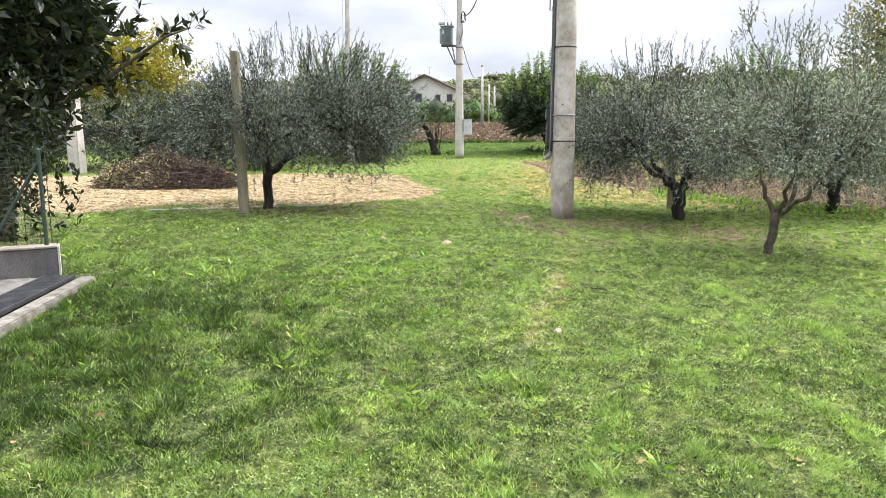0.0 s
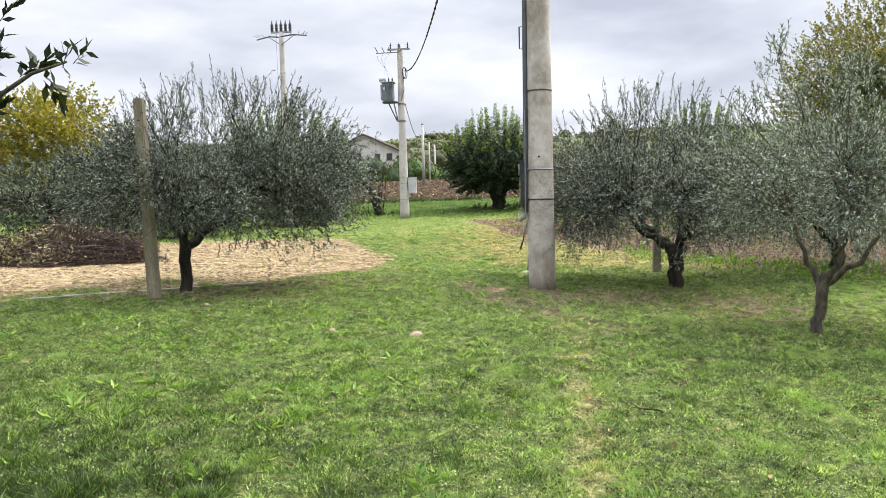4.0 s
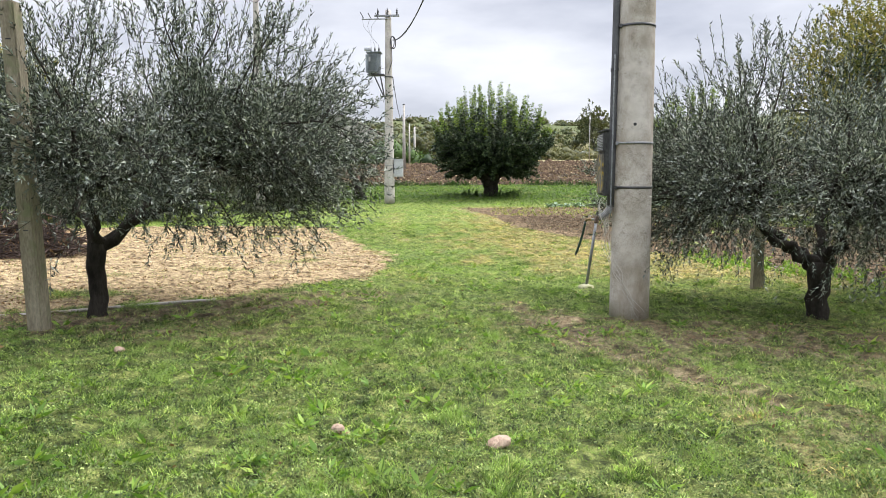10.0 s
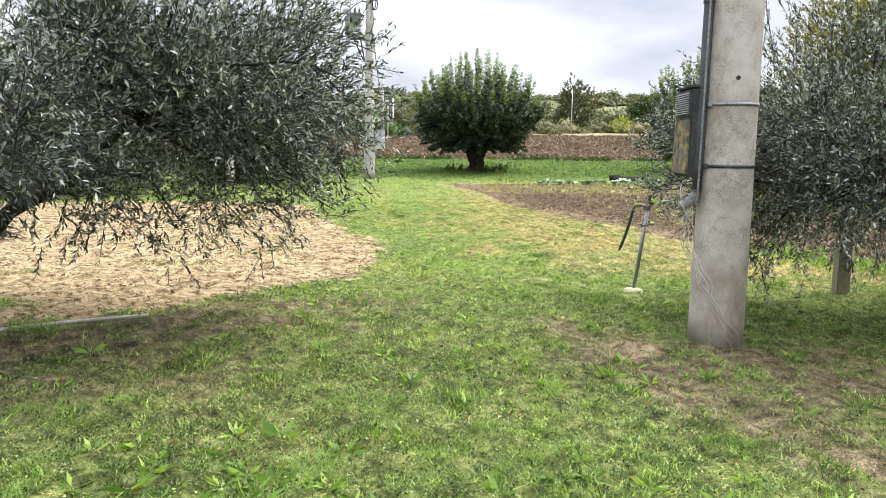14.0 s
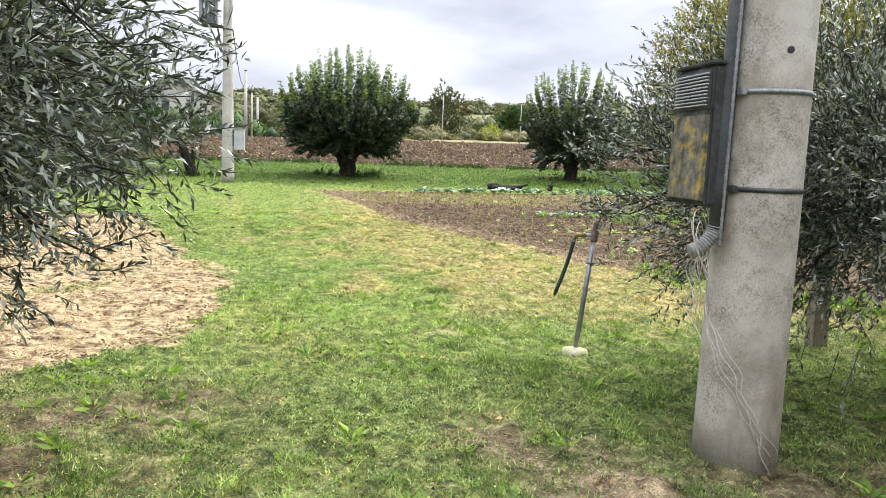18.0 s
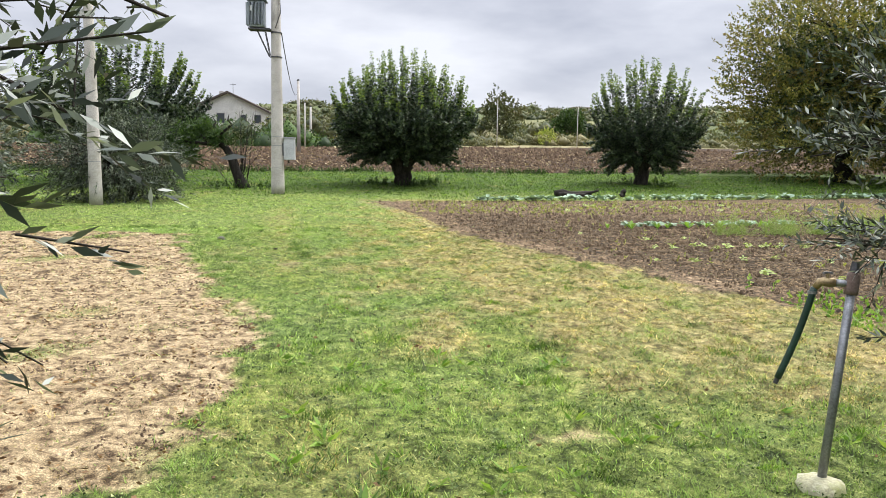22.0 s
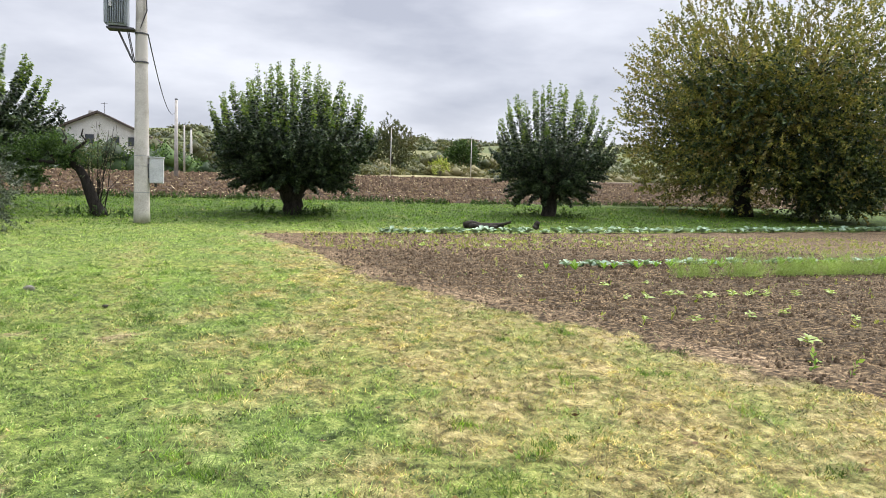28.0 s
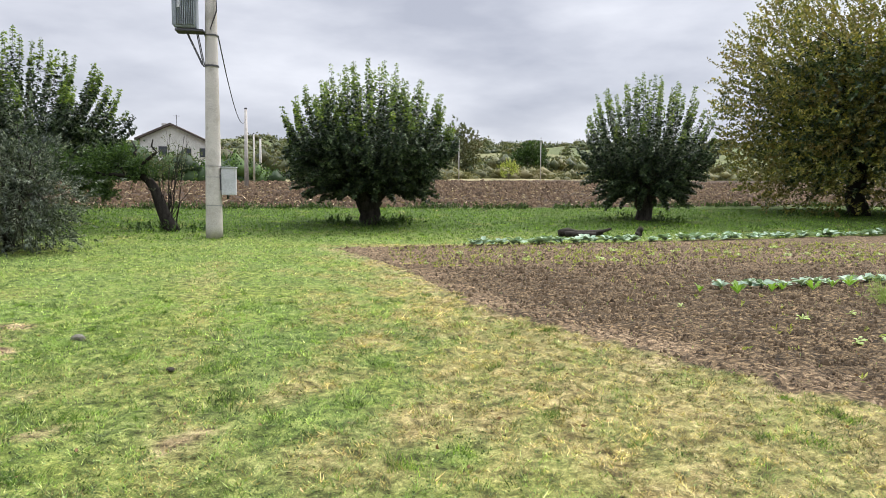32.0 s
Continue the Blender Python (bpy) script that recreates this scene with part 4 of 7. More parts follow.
mulberry_tree(0.62, 45.15, 0.95, 3.55, 6.5, 41, "large pollarded mulberry with a dark green leafy globe", 0.42, 300, 320, leaf=0.14, low=0.72, tight=0.12)
mulberry_tree(13.5, 47.5, 0.85, 3.15, 6.85, 42, "pollarded mulberry with a tall spiky leafy crown", 0.36, 170, 350, leaf=0.14, low=0.82, tight=0.1, vase=0.5)
mulberry_tree(-13.2, 45.5, 1.5, 4.4, 7.4, 43, "pollarded mulberry standing behind the grey olive bush", 0.36, 150, 350, leaf=0.16, tight=0.11, vase=0.4)
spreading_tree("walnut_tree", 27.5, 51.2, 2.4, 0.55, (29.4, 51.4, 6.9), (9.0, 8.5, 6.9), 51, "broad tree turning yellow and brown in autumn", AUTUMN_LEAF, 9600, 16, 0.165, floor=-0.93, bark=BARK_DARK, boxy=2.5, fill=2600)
spreading_tree("fruit_tree", 29.2, 47.0, 1.1, 0.2, (30.5, 47.0, 2.7), (3.2, 2.6, 2.1), 52, "small green fruit tree with a forked trunk", FRUIT_SHADE_LEAF, 1500, 14, 0.16, fill=400)


# ---- more trees and shrubs ----
for i, (ox, oy, h, w) in enumerate(((-13.6, 25.6, 1.6, 2.1), (-17.4, 26.6, 1.75, 2.3), (-21.6, 25.5, 1.75, 2.4), (-14.5, 33.0, 1.7, 2.3), (-25.8, 28, 1.9, 2.6), (-30, 31, 2.0, 2.8), (-11.6, 27.8, 1.6, 1.9), (-16.2, 30.2, 1.9, 2.4))):
    olive_tree(ox, oy, (ox, oy, h + 0.15), (w, w * 0.9, h), 0.6, 160 + i, 17000, 0.14, (0, 0), "far olive tree in the grove behind the bare earth", plumes=38, width=0.36, leaf=0.155, group="olive grove behind the brush pile", material=OLIVE_FAR, low=0.75, tri=True)
olive_tree(-9.0, 35.2, (-9.55, 35.0, 1.6), (2.1, 1.8, 2.15), 0.3, 70, 42000, 0.12, (0, 0), "bushy grey olive growing beside the slim pole", plumes=60, width=0.3, leaf=0.11, group="olive grove behind the brush pile", material=OLIVE_FAR, low=0.8, tri=True)
spreading_tree("poplar_tree", -20.0, 30.5, 2.0, 0.2, (-20.0, 30.5, 4.3), (2.9, 2.6, 2.1), 71, "tree with bright yellow autumn leaves", YELLOW_LEAF, 1100, 14, 0.17)
spreading_tree("poplar_tree", -36, 44, 2.0, 0.3, (-36, 44, 4.6), (4.5, 3.6, 3.6), 72, "green tree behind the olive grove", SHRUB_LEAF, 900, 14, 0.24)


def leaning_tree():
    x, y = -6.78, 42.25
    r = rng_of(77)
    root = thing("leaning_tree", x, y, float(ground_z(x, y)), "old dark leaning trunk with thin bare shoots", "tree")
    p = np.array([(0.2, 0, -0.1), (0.1, 0, 0.25), (-0.05, 0, 0.6), (-0.2, 0.02, 1.0), (-0.32, 0.02, 1.4), (-0.52, 0, 1.75), (-0.8, 0, 1.98)])
    part("trunk", tube_bm(p, np.array([0.33, 0.25, 0.21, 0.19, 0.17, 0.15, 0.12]), 12), BARK_DARK, root, smooth=True)
    for e in ((-2.0, 0.2, 2.4), (-1.2, 0.4, 3.2), (-3.0, 0.3, 2.2), (-0.3, -0.3, 3.2)):
        part("limb", tube_bm(wander(p[-1] - np.array([0, 0, 0.1]), e, 6, 0.08, r), np.linspace(0.09, 0.02, 6), 7), BARK_DARK, root, smooth=True)
    for i in range(24):
        a = r.uniform(-0.5, 0.9)
        b = (0.1 + 0.15 * r.normal(), 0.1 * r.normal(), 0.1)
        e = (a * 1.0 + 0.2, r.normal() * 0.4, r.uniform(1.3, 3.6))
        part("shoot", tube_bm(wander(b, e, 5, 0.05, r), np.linspace(0.016, 0.005, 5), 5), BARK_DARK, root)
    clumps = ((-2.4, 0.3, 2.3, 0.5), (-3.3, 0.3, 2.1, 0.5), (-1.6, 0.3, 2.6, 0.45), (-2.8, 0.2, 1.7, 0.4), (-0.9, 0, 2.2, 0.3), (-3.9, 0.2, 2.5, 0.4), (-2.1, 0.1, 1.5, 0.3))
    w = np.concatenate([np.array(c[:3]) + r.normal(size=(190, 3)) * np.array([0.6, 0.5, 0.5]) * c[3] for c in clumps])
    tagged(part_mesh("crown", mesh_of("crown", *twig_leaves(w, r.normal(size=w.shape), 0.35, 14, 0.085, 0.045, r, 1.0), FRINGE_LEAF), root), kind="stuff")
    w = np.array((0.0, 0.1, 2.35)) + r.normal(size=(150, 3)) * np.array([0.55, 0.3, 0.4])
    tagged(part_mesh("sparse_leaves", mesh_of("sparse_leaves", *twig_leaves(w, r.normal(size=w.shape), 0.3, 7, 0.08, 0.045, r, 1.0), SHRUB_LEAF), root), kind="stuff")


leaning_tree()


def broadleaf_tree():
    """Glossy big-leaved evergreen that overhangs the fence."""
    x, y = -5.4, 5.2
    r = rng_of(81)
    root = thing("magnolia_tree", x, y, float(ground_z(x, y)), "dark glossy broad-leaved evergreen tree overhanging the wire fence", "tree")
    part("trunk", tube_bm(wander((0, 0, -0.1), (0.1, 0, 1.5), 6, 0.03, r), np.linspace(0.17, 0.12, 6), 12), BARK_GREY, root, smooth=True)
    hub = np.array([0.1, 0, 1.4])
    ends = []
    for e in ((0.9, -0.4, 1.7), (2.6, 0.6, 2.75), (1.5, 0.2, 2.3), (0.6, -0.9, 2.2), (0.4, 0.9, 2.6), (-0.9, 0.3, 2.6), (1.0, 0.2, 3.2), (0.0, -0.4, 3.4), (0.5, -1.5, 2.0), (1.5, 0.9, 3.1)):
        p = wander(hub, e, 8, 0.05, r, rise=-0.05)
        part("limb", tube_bm(p, np.linspace(0.06, 0.012, 8), 8), BARK_GREY, root, smooth=True)
        ends.append(p)
    w, wd = [], []
    for k, p in enumerate(ends):
        thin = k in (1,)
        m = 9 if thin else 34
        q = p[r.integers(4 if thin else 3, 8, m)] + r.normal(size=(m, 3)) * (0.06 if thin else 0.3)
        w.append(q)
        wd.append(unit(p[-1] - p[2]) + r.normal(size=(m, 3)) * 0.7 + np.array([0, 0, 0.25]))
    dense, dd = crown_points(1700, (-0.05, -0.3, 3.0), (1.75, 1.7, 1.3), r, hollow=0.25, floor=-0.7)
    w, wd = np.concatenate(w + [dense]), np.concatenate(wd + [dd + r.normal(size=dd.shape) * 0.5])
    tagged(part_mesh("crown", mesh_of("crown", *twig_leaves(w, wd, 0.24, 9, 0.18, 0.062, r, 1.1, 0.15), LAUREL_LEAF), root), kind="stuff")
    tagged(part_mesh("twig", mesh_of("twig", *sticks(w, w + unit(wd) * 0.24, 0.005), BARK_GREY), root), kind="stuff")
    # climbing growth on the fence
    low = thing("fence_shrub", -3.85, 4.05, float(ground_z(-3.85, 4.05)), "leafy dark shrub growing through the wire fence", "shrub")
    q = np.stack([r.uniform(-0.75, 0.3, 240), r.uniform(-0.5, 0.45, 240), 0.35 + 1.75 * r.uniform(0, 1, 240) ** 1.1], 1)
    q = q[(q[:, 0] < 0.55 - 0.1 * q[:, 2] + 0.15 * r.normal(size=len(q)))]
    stems = q[::34].copy()
    base = stems.copy()
    base[:, 2] = -0.05
    tagged(part_mesh("stem", mesh_of("stem", *sticks(base, stems, 0.006, 5), BARK_GREY), low), kind="stuff")
    tagged(part_mesh("foliage", mesh_of("foliage", *twig_leaves(q, r.normal(size=q.shape) + np.array([0, 0, 0.4]), 0.25, 9, 0.085, 0.04, r, 1.0), LAUREL_LEAF), low), kind="stuff")


broadleaf_tree()


# ---- poles ----
def ring(radius, z, height, depth, sides=36):
    """A flat strap round a pole."""
    bm = bmesh.new()
    vs = []
    for rad, h in ((radius, -height / 2), (radius + depth, -height / 2), (radius + depth, height / 2), (radius, height / 2)):
        vs.append([bm.verts.new((rad * math.cos(2 * math.pi * i / sides), rad * math.sin(2 * math.pi * i / sides), z + h)) for i in range(sides)])
    for k in range(4):
        a, b = vs[k], vs[(k + 1) % 4]
        for i in range(sides):
            bm.faces.new((a[i], a[(i + 1) % sides], b[(i + 1) % sides], b[i]))
    return bm


def thick_pole():
    z0 = float(ground_z(P1X, P1Y)) - 0.05
    root = thing("utility_pole", P1X, P1Y, z0, "thick tapered concrete utility pole, weathered, with steel bands", "utility pole")
    rad = lambda z: 0.217 - 0.007 * z
    part("pole_shaft", lathe([(rad(z), z) for z in np.linspace(0, 11.5, 40)], 48, 0.003, 3), CONCRETE_POLE, root, smooth=True)
    for z, m in ((1.49, STEEL_DARK), (1.965, STEEL), (3.2, STEEL_DARK)):
        band = part("band", ring(rad(z) + 0.001, z, 0.024, 0.005), m, root, "flat steel band", smooth=True)
        a = radians(205)
        part("buckle", box(0.03, 0.05, 0.035, (rad(z) + 0.012) * math.cos(a), (rad(z) + 0.012) * math.sin(a), z, 0.004), m, band)
    # cable channel up one side
    a = radians(188)
    pts = [((rad(z) + 0.03) * math.cos(a), (rad(z) + 0.03) * math.sin(a), z) for z in np.linspace(1.28, 8.0, 18)]
    ch = part("cable_channel", tube_bm(pts, 0.038, 14), PLASTIC_GREY, root, "dark grey cable channel", smooth=True)
    for z in (2.75, 3.9, 5.4):
        part("clip", ring(0.04, z, 0.03, 0.005, 18), STEEL_DARK, ch, at=pose((rad(z) + 0.03) * math.cos(a), (rad(z) + 0.03) * math.sin(a), 0))
    # thin corrugated hose beside it
    a2 = radians(203)
    zs = np.linspace(1.2, 2.9, 120)
    pts = [((rad(z) + 0.062) * math.cos(a2), (rad(z) + 0.062) * math.sin(a2), z) for z in zs]
    part("flexible_conduit", tube_bm(pts, 0.008 + 0.002 * np.sin(np.arange(120) * 2.1), 10), STEEL, root, "thin ribbed grey conduit", smooth=True)
    # ribbed elbow under the channel
    t = np.linspace(0, 1, 40)
    ex = [((rad(1.2) + 0.03) * math.cos(a) - 0.12 * k ** 1.6, (rad(1.2) + 0.03) * math.sin(a) + 0.02 * k, 1.3 - 0.2 * k + 0.06 * k * k) for k in t]
    part("ribbed_elbow", tube_bm(ex, 0.036 + 0.005 * np.sin(np.arange(40) * 1.9), 14), RIBBED_GREY, root, "ribbed grey plastic conduit elbow", smooth=True)
    # loose pale twine down to the foot
    r = rng_of(91)
    for i in range(4):
        zz = np.linspace(1.0 - 0.07 * i, 0.04 + 0.1 * (i % 2), 40)
        ang = radians(158 + 4 * i) + (1 - zz / 1.0) * radians(130 + 12 * (i % 2)) + 0.1 * np.sin(zz * (7 + 2 * i) + 2 * i) + 0.05 * np.sin(zz * 31 + 3 * i)
        slack = 0.01 + 0.03 * np.exp(-((zz - 0.6 - 0.07 * i) / 0.16) ** 2) * r.uniform(0.1, 1) + 0.003 * i
        p = [((rad(z) + k) * math.cos(b), (rad(z) + k) * math.sin(b), z) for z, k, b in zip(zz, slack, ang)]
        part("twine", tube_bm(p, 0.0026, 5), WIRE_PALE, root, "loose pale twine")
    # slack loops hanging beside the pole under the elbow
    for i in range(6):
        k = np.linspace(0, 1, 24)
        zz = 1.28 - (0.42 + 0.05 * i) * k
        b = radians(150 + 5 * i) + 0.18 * np.sin(k * (5 + i) + i)
        out = 0.012 + (0.05 + 0.018 * (i % 3)) * np.sin(k * math.pi) + 0.02 * np.sin(k * 14 + i) * k * (1 - k) * 3
        p = np.stack([(rad(1.0) + out) * np.cos(b), (rad(1.0) + out) * np.sin(b), zz], 1)
        part("twine", tube_bm(p, 0.0024, 5), WIRE_PALE, root, "loose pale twine")
    for i in range(5):
        c = np.array([(rad(1.2) + 0.05) * math.cos(a), (rad(1.2) + 0.05) * math.sin(a), 1.25])
        k = np.linspace(0, 2 * math.pi * 0.9, 20)
        p = c + np.stack([-0.06 * np.sin(k + i) - 0.05, 0.05 * np.cos(k * 1.3 + i), 0.13 * np.cos(k + i * 0.7) - 0.03 * i], 1)
        part("twine", tube_bm(p, 0.0026, 5), WIRE_PALE, root, "loose pale twine")
    hz, ha = 2.16, radians(262)
    part("hole", lathe([(0.017, 0), (0.017, 0.012), (0.012, 0.014)], 14), CABLE, root, "dark drilled hole", at=Matrix.Translation(((rad(hz) - 0.008) * math.cos(ha), (rad(hz) - 0.008) * math.sin(ha), hz)) @ Euler((0, math.pi / 2, ha)).to_matrix().to_4x4())
    # side bracket high up
    part("bracket", tube_bm([(-0.22, -0.05, 3.86), (-0.3, -0.05, 3.86), (-0.3, -0.05, 4.2), (-0.2, -0.05, 4.2)], 0.012, 8), STEEL_DARK, root)
    # meter cabinet hung on the bands
    cab = thing("meter_cabinet", 1.685, 10.88, 1.28, "weathered grey meter cabinet with a louvred vent and yellow lichen", "meter cabinet")
    part("cabinet_body", box(0.17, 0.38, 0.70, 0, 0, 0.35, 0.012), CABINET, cab)
    door = part("cabinet_door", box(0.018, 0.36, 0.43, -0.0945, 0, 0.24, 0.004), LICHEN, cab, "cabinet door crusted with yellow lichen")
    part("hinge", box(0.02, 0.02, 0.05, -0.1, 0.17, 0.4, 0.003), STEEL_DARK, door)
    part("vent_frame", box(0.012, 0.34, 0.19, -0.0915, 0, 0.58, 0.003), STEEL_DARK, cab)
    for i in range(10):
        part("slat", box(0.02, 0.32, 0.007, -0.105, 0, 0.503 + i * 0.017, 0.002), PLASTIC_PALE, cab, at=None)
    part("cabinet_roof", box(0.19, 0.4, 0.018, -0.005, 0, 0.71, 0.006), CABINET, cab)
    part("mount", box(0.09, 0.12, 0.22, 0.11, -0.06, 0.55, 0.006), STEEL_DARK, cab)
    part("mount", box(0.09, 0.12, 0.16, 0.11, -0.06, 0.13, 0.006), STEEL_DARK, cab)


CABINET = rough_surface("cabinet_shell", (0.035, 0.036, 0.036), (0.12, 0.12, 0.115), 5, 60, 0.9, 0.4, 0.004, stain=(0.2, 0.2, 0.19), stretch=(1, 1, 0.4))
LICHEN = rough_surface("lichen_door", (0.07, 0.068, 0.06), (0.24, 0.22, 0.17), 16, 70, 0.95, 0.6, 0.006, stain=(0.46, 0.33, 0.05))
thick_pole()


def insulator(parent, x, y, z, s=1.0):
    part("insulator", lathe([(0.02 * s, 0), (0.055 * s, 0.03 * s), (0.03 * s, 0.07 * s), (0.06 * s, 0.1 * s), (0.03 * s, 0.15 * s), (0.055 * s, 0.18 * s), (0.02 * s, 0.26 * s), (0.01 * s, 0.34 * s)], 10), CABLE, parent, "dark ribbed insulator", at=pose(x, y, z))


def transformer_pole():
    x, y = -4.66, 39.5
    z0 = float(ground_z(x, y)) - 0.05
    root = thing("transformer_pole", x, y, z0, "pale concrete pole carrying a grey transformer and crossarms", "utility pole")
    rad = lambda z: 0.27 - 0.0125 * z
    part("pole_shaft", lathe([(rad(z), z) for z in np.linspace(0, 9.75, 24)], 32), CONCRETE_PALE, root, smooth=True)
    for z in (1.1, 2.0, 2.35):
        part("band", ring(rad(z) + 0.001, z, 0.02, 0.006), STEEL, root, "thin steel strap")
    tank = part("transformer_tank", box(0.62, 0.52, 1.0, -0.72, -0.05, 7.12, 0.02), TRAFO, root, "blue-grey transformer tank")
    for i in range(11):
        part("cooling_fin", box(0.018, 0.1, 0.85, -0.99 + i * 0.054, -0.36, 7.12, 0.004), TRAFO, tank)
    for i in range(7):
        part("cooling_fin", box(0.1, 0.018, 0.85, -1.08, -0.26 + i * 0.07, 7.12, 0.004), TRAFO, tank)
    part("tank_lid", box(0.76, 0.68, 0.05, -0.72, -0.05, 7.65, 0.01), TRAFO, tank)
    part("oil_drum", lathe([(0.02, 0), (0.11, 0.01), (0.11, 0.38), (0.02, 0.39)], 16), PLASTIC_PALE, tank, "small pale oil conservator", at=pose(-1.22, -0.05, 7.85, 0, 90, 0))
    part("rating_plate", box(0.09, 0.01, 0.2, -0.9, -0.42, 7.3), PLASTIC_PALE, tank, "pale rating plate")
    for i in range(3):
        insulator(tank, -0.88 + i * 0.2, -0.05, 7.67, 0.9)
    part("tank_shelf", box(0.85, 0.5, 0.07, -0.62, -0.05, 6.55, 0.008), STEEL_DARK, root)
    for s in (-0.14, 0.14):
        part("strut", tube_bm([(-0.72, s, 6.5), (-0.26, s, 5.5)], 0.022, 6), STEEL_DARK, root)
        part("strut", tube_bm([(-0.42, s, 6.5), (-0.24, s, 5.55)], 0.018, 6), STEEL_DARK, root)
    for z in (5.5, 6.45):
        part("band", ring(rad(z) + 0.002, z, 0.05, 0.02), STEEL_DARK, root, "dark steel clamp")
    arm = part("crossarm", box(1.25, 0.09, 0.09, -0.05, -0.16, 9.45, 0.005), STEEL, root)
    for i in range(3):
        insulator(arm, -0.5 + i * 0.48, -0.16, 9.5, 1.0)
    fuse = part("fuse_arm", tube_bm([(0, -0.14, 9.3), (-1.25, -0.5, 9.22)], 0.03, 6), STEEL, root)
    for i in range(3):
        part("fuse", tube_bm([(-0.45 - i * 0.36, -0.28 - i * 0.1, 9.27), (-0.6 - i * 0.36, -0.32 - i * 0.1, 9.55)], 0.022, 6), STEEL_DARK, fuse)
        part("jumper_wire", tube_bm([(-0.5 - i * 0.36, -0.3 - i * 0.1, 9.3), (-0.8 - i * 0.2, -0.35, 8.9), (-0.88 + i * 0.2, -0.1, 8.0)], 0.006, 4), CABLE, root)
    coil = np.linspace(0, 6.28 * 1.6, 40)
    part("cable_coil", tube_bm(np.stack([0.22 + 0.05 * np.sin(coil * 0.5), -0.1 + 0.02 * np.sin(coil), 8.15 + 0.3 * np.cos(coil)], 1) + np.stack([0.12 * np.sin(coil), coil * 0, coil * 0], 1), 0.025, 6), CABLE, root, "hanging loop of black cable")
    for i in range(3):
        part("drop_cable", tube_bm([(0.16 + 0.01 * i, -0.1 - 0.05 * i, 8.2), (0.2, -0.12 - 0.04 * i, 7.2), (0.0, -0.2, 6.6)], 0.014, 5), CABLE, root)
    cab = thing("junction_box", x + 0.42, y - 0.05, z0 + 1.42, "pale grey junction box strapped to the transformer pole", "junction box")
    part("box_body", box(0.44, 0.28, 0.86, 0.07, 0, 0.44, 0.01), PLASTIC_PALE, cab)
    part("box_lid", box(0.5, 0.34, 0.04, 0.07, 0, 0.89, 0.01), PLASTIC_PALE, cab)
    part("box_door", box(0.37, 0.012, 0.77, 0.07, -0.146, 0.43, 0.004), PLASTIC_PALE, cab)
    part("cable_gland", lathe([(0.04, -0.12), (0.04, 0.03)], 10), CABLE, cab, at=pose(0.03, 0, 0))
    part("mount", box(0.1, 0.16, 0.5, -0.19, 0, 0.42, 0.005), STEEL_DARK, cab)


transformer_pole()


def insulator_pole():
    x, y = -9.35, 33.0
    z0 = float(ground_z(x, y)) - 0.05
    root = thing("insulator_pole", x, y, z0, "slim pale concrete pole with a crossarm of dark insulators", "utility pole")
    rad = lambda z: 0.2 - 0.0095 * z
    part("pole_shaft", lathe([(rad(z), z) for z in np.linspace(0, 9.35, 20)], 28), CONCRETE_PALE, root, smooth=True)
    for z in (1.4, 2.0):
        part("band", ring(rad(z) + 0.001, z, 0.02, 0.005), STEEL, root, "thin steel strap")
    for s in (-1, 1):
        arm = part("crossarm", tube_bm([(0, -0.1 * s, 9.15), (0.62 * s, -0.1 * s, 9.22), (1.3 * s, -0.25 * s, 9.12)], 0.03, 6), STEEL_DARK, root)
        part("arm_brace", tube_bm([(0, -0.1 * s, 8.75), (0.65 * s, -0.1 * s, 9.2)], 0.018, 5), STEEL_DARK, root)
        for k in range(9):
            part("spike", tube_bm([((0.25 + k * 0.12) * s, -0.12 * s, 9.2), ((0.3 + k * 0.13) * s, -0.12 * s + 0.25 * math.sin(k * 2.3), 9.27 + 0.08 * math.cos(k))], 0.012, 4), STEEL_DARK, arm)
    top = part("top_bar", box(1.0, 0.08, 0.08, 0, 0, 9.38, 0.004), STEEL, root)
    for i in range(5):
        insulator(top, -0.44 + i * 0.22, 0, 9.42, 1.5)
    part("down_wire", tube_bm([(-0.22, -0.1, 9.2), (-0.23, -0.12, 5), (-0.22, -0.12, 0.1)], 0.006, 4), CABLE, root)


insulator_pole()


def far_pole(x, y, h, r0, label):
    z0 = float(ground_z(x, y)) - 0.1
    root = thing("far_pole", x, y, z0, label, "utility pole", "poles across the ploughed field")
    part("pole_shaft", lathe([(r0, 0), (r0 * 0.62, h)], 14), CONCRETE_PALE, root, smooth=True)
    part("pole_cap", lathe([(r0 * 0.66, 0), (r0 * 0.66, 0.12), (r0 * 0.3, 0.15)], 10), STEEL_DARK, root, at=pose(0, 0, h))


far_pole(-8.95, 83.5, 7.2, 0.2, "slim concrete pole standing in the ploughed field")
far_pole(-10.1, 100, 5.5, 0.13, "thin concrete pole at the far edge of the field")
far_pole(-10.2, 108, 5.2, 0.2, "concrete pole at the far edge of the field")
far_pole(16.0, 114, 7.0, 0.085, "thin pole before the far hedge")
far_pole(30.6, 124, 6.5, 0.085, "thin pole before the far hedge")


def cable(name, a, b, sag, radius, label, twist=0.0):
    a, b = np.array(a), np.array(b)
    t = np.linspace(0, 1, 60)
    p = a + (b - a) * t[:, None]
    p[:, 2] -= sag * 4 * t * (1 - t)
    ob = thing(name, 0, 0, 0, label, "cable")
    if twist:
        for k in range(2):
            k2 = t * twist + k * math.pi
            part("strand", tube_bm(p + np.stack([np.cos(k2), 0 * t, np.sin(k2)], 1) * radius * 0.8, radius, 5), CABLE, ob)
    else:
        part("strand", tube_bm(p, radius, 5), CABLE, ob)


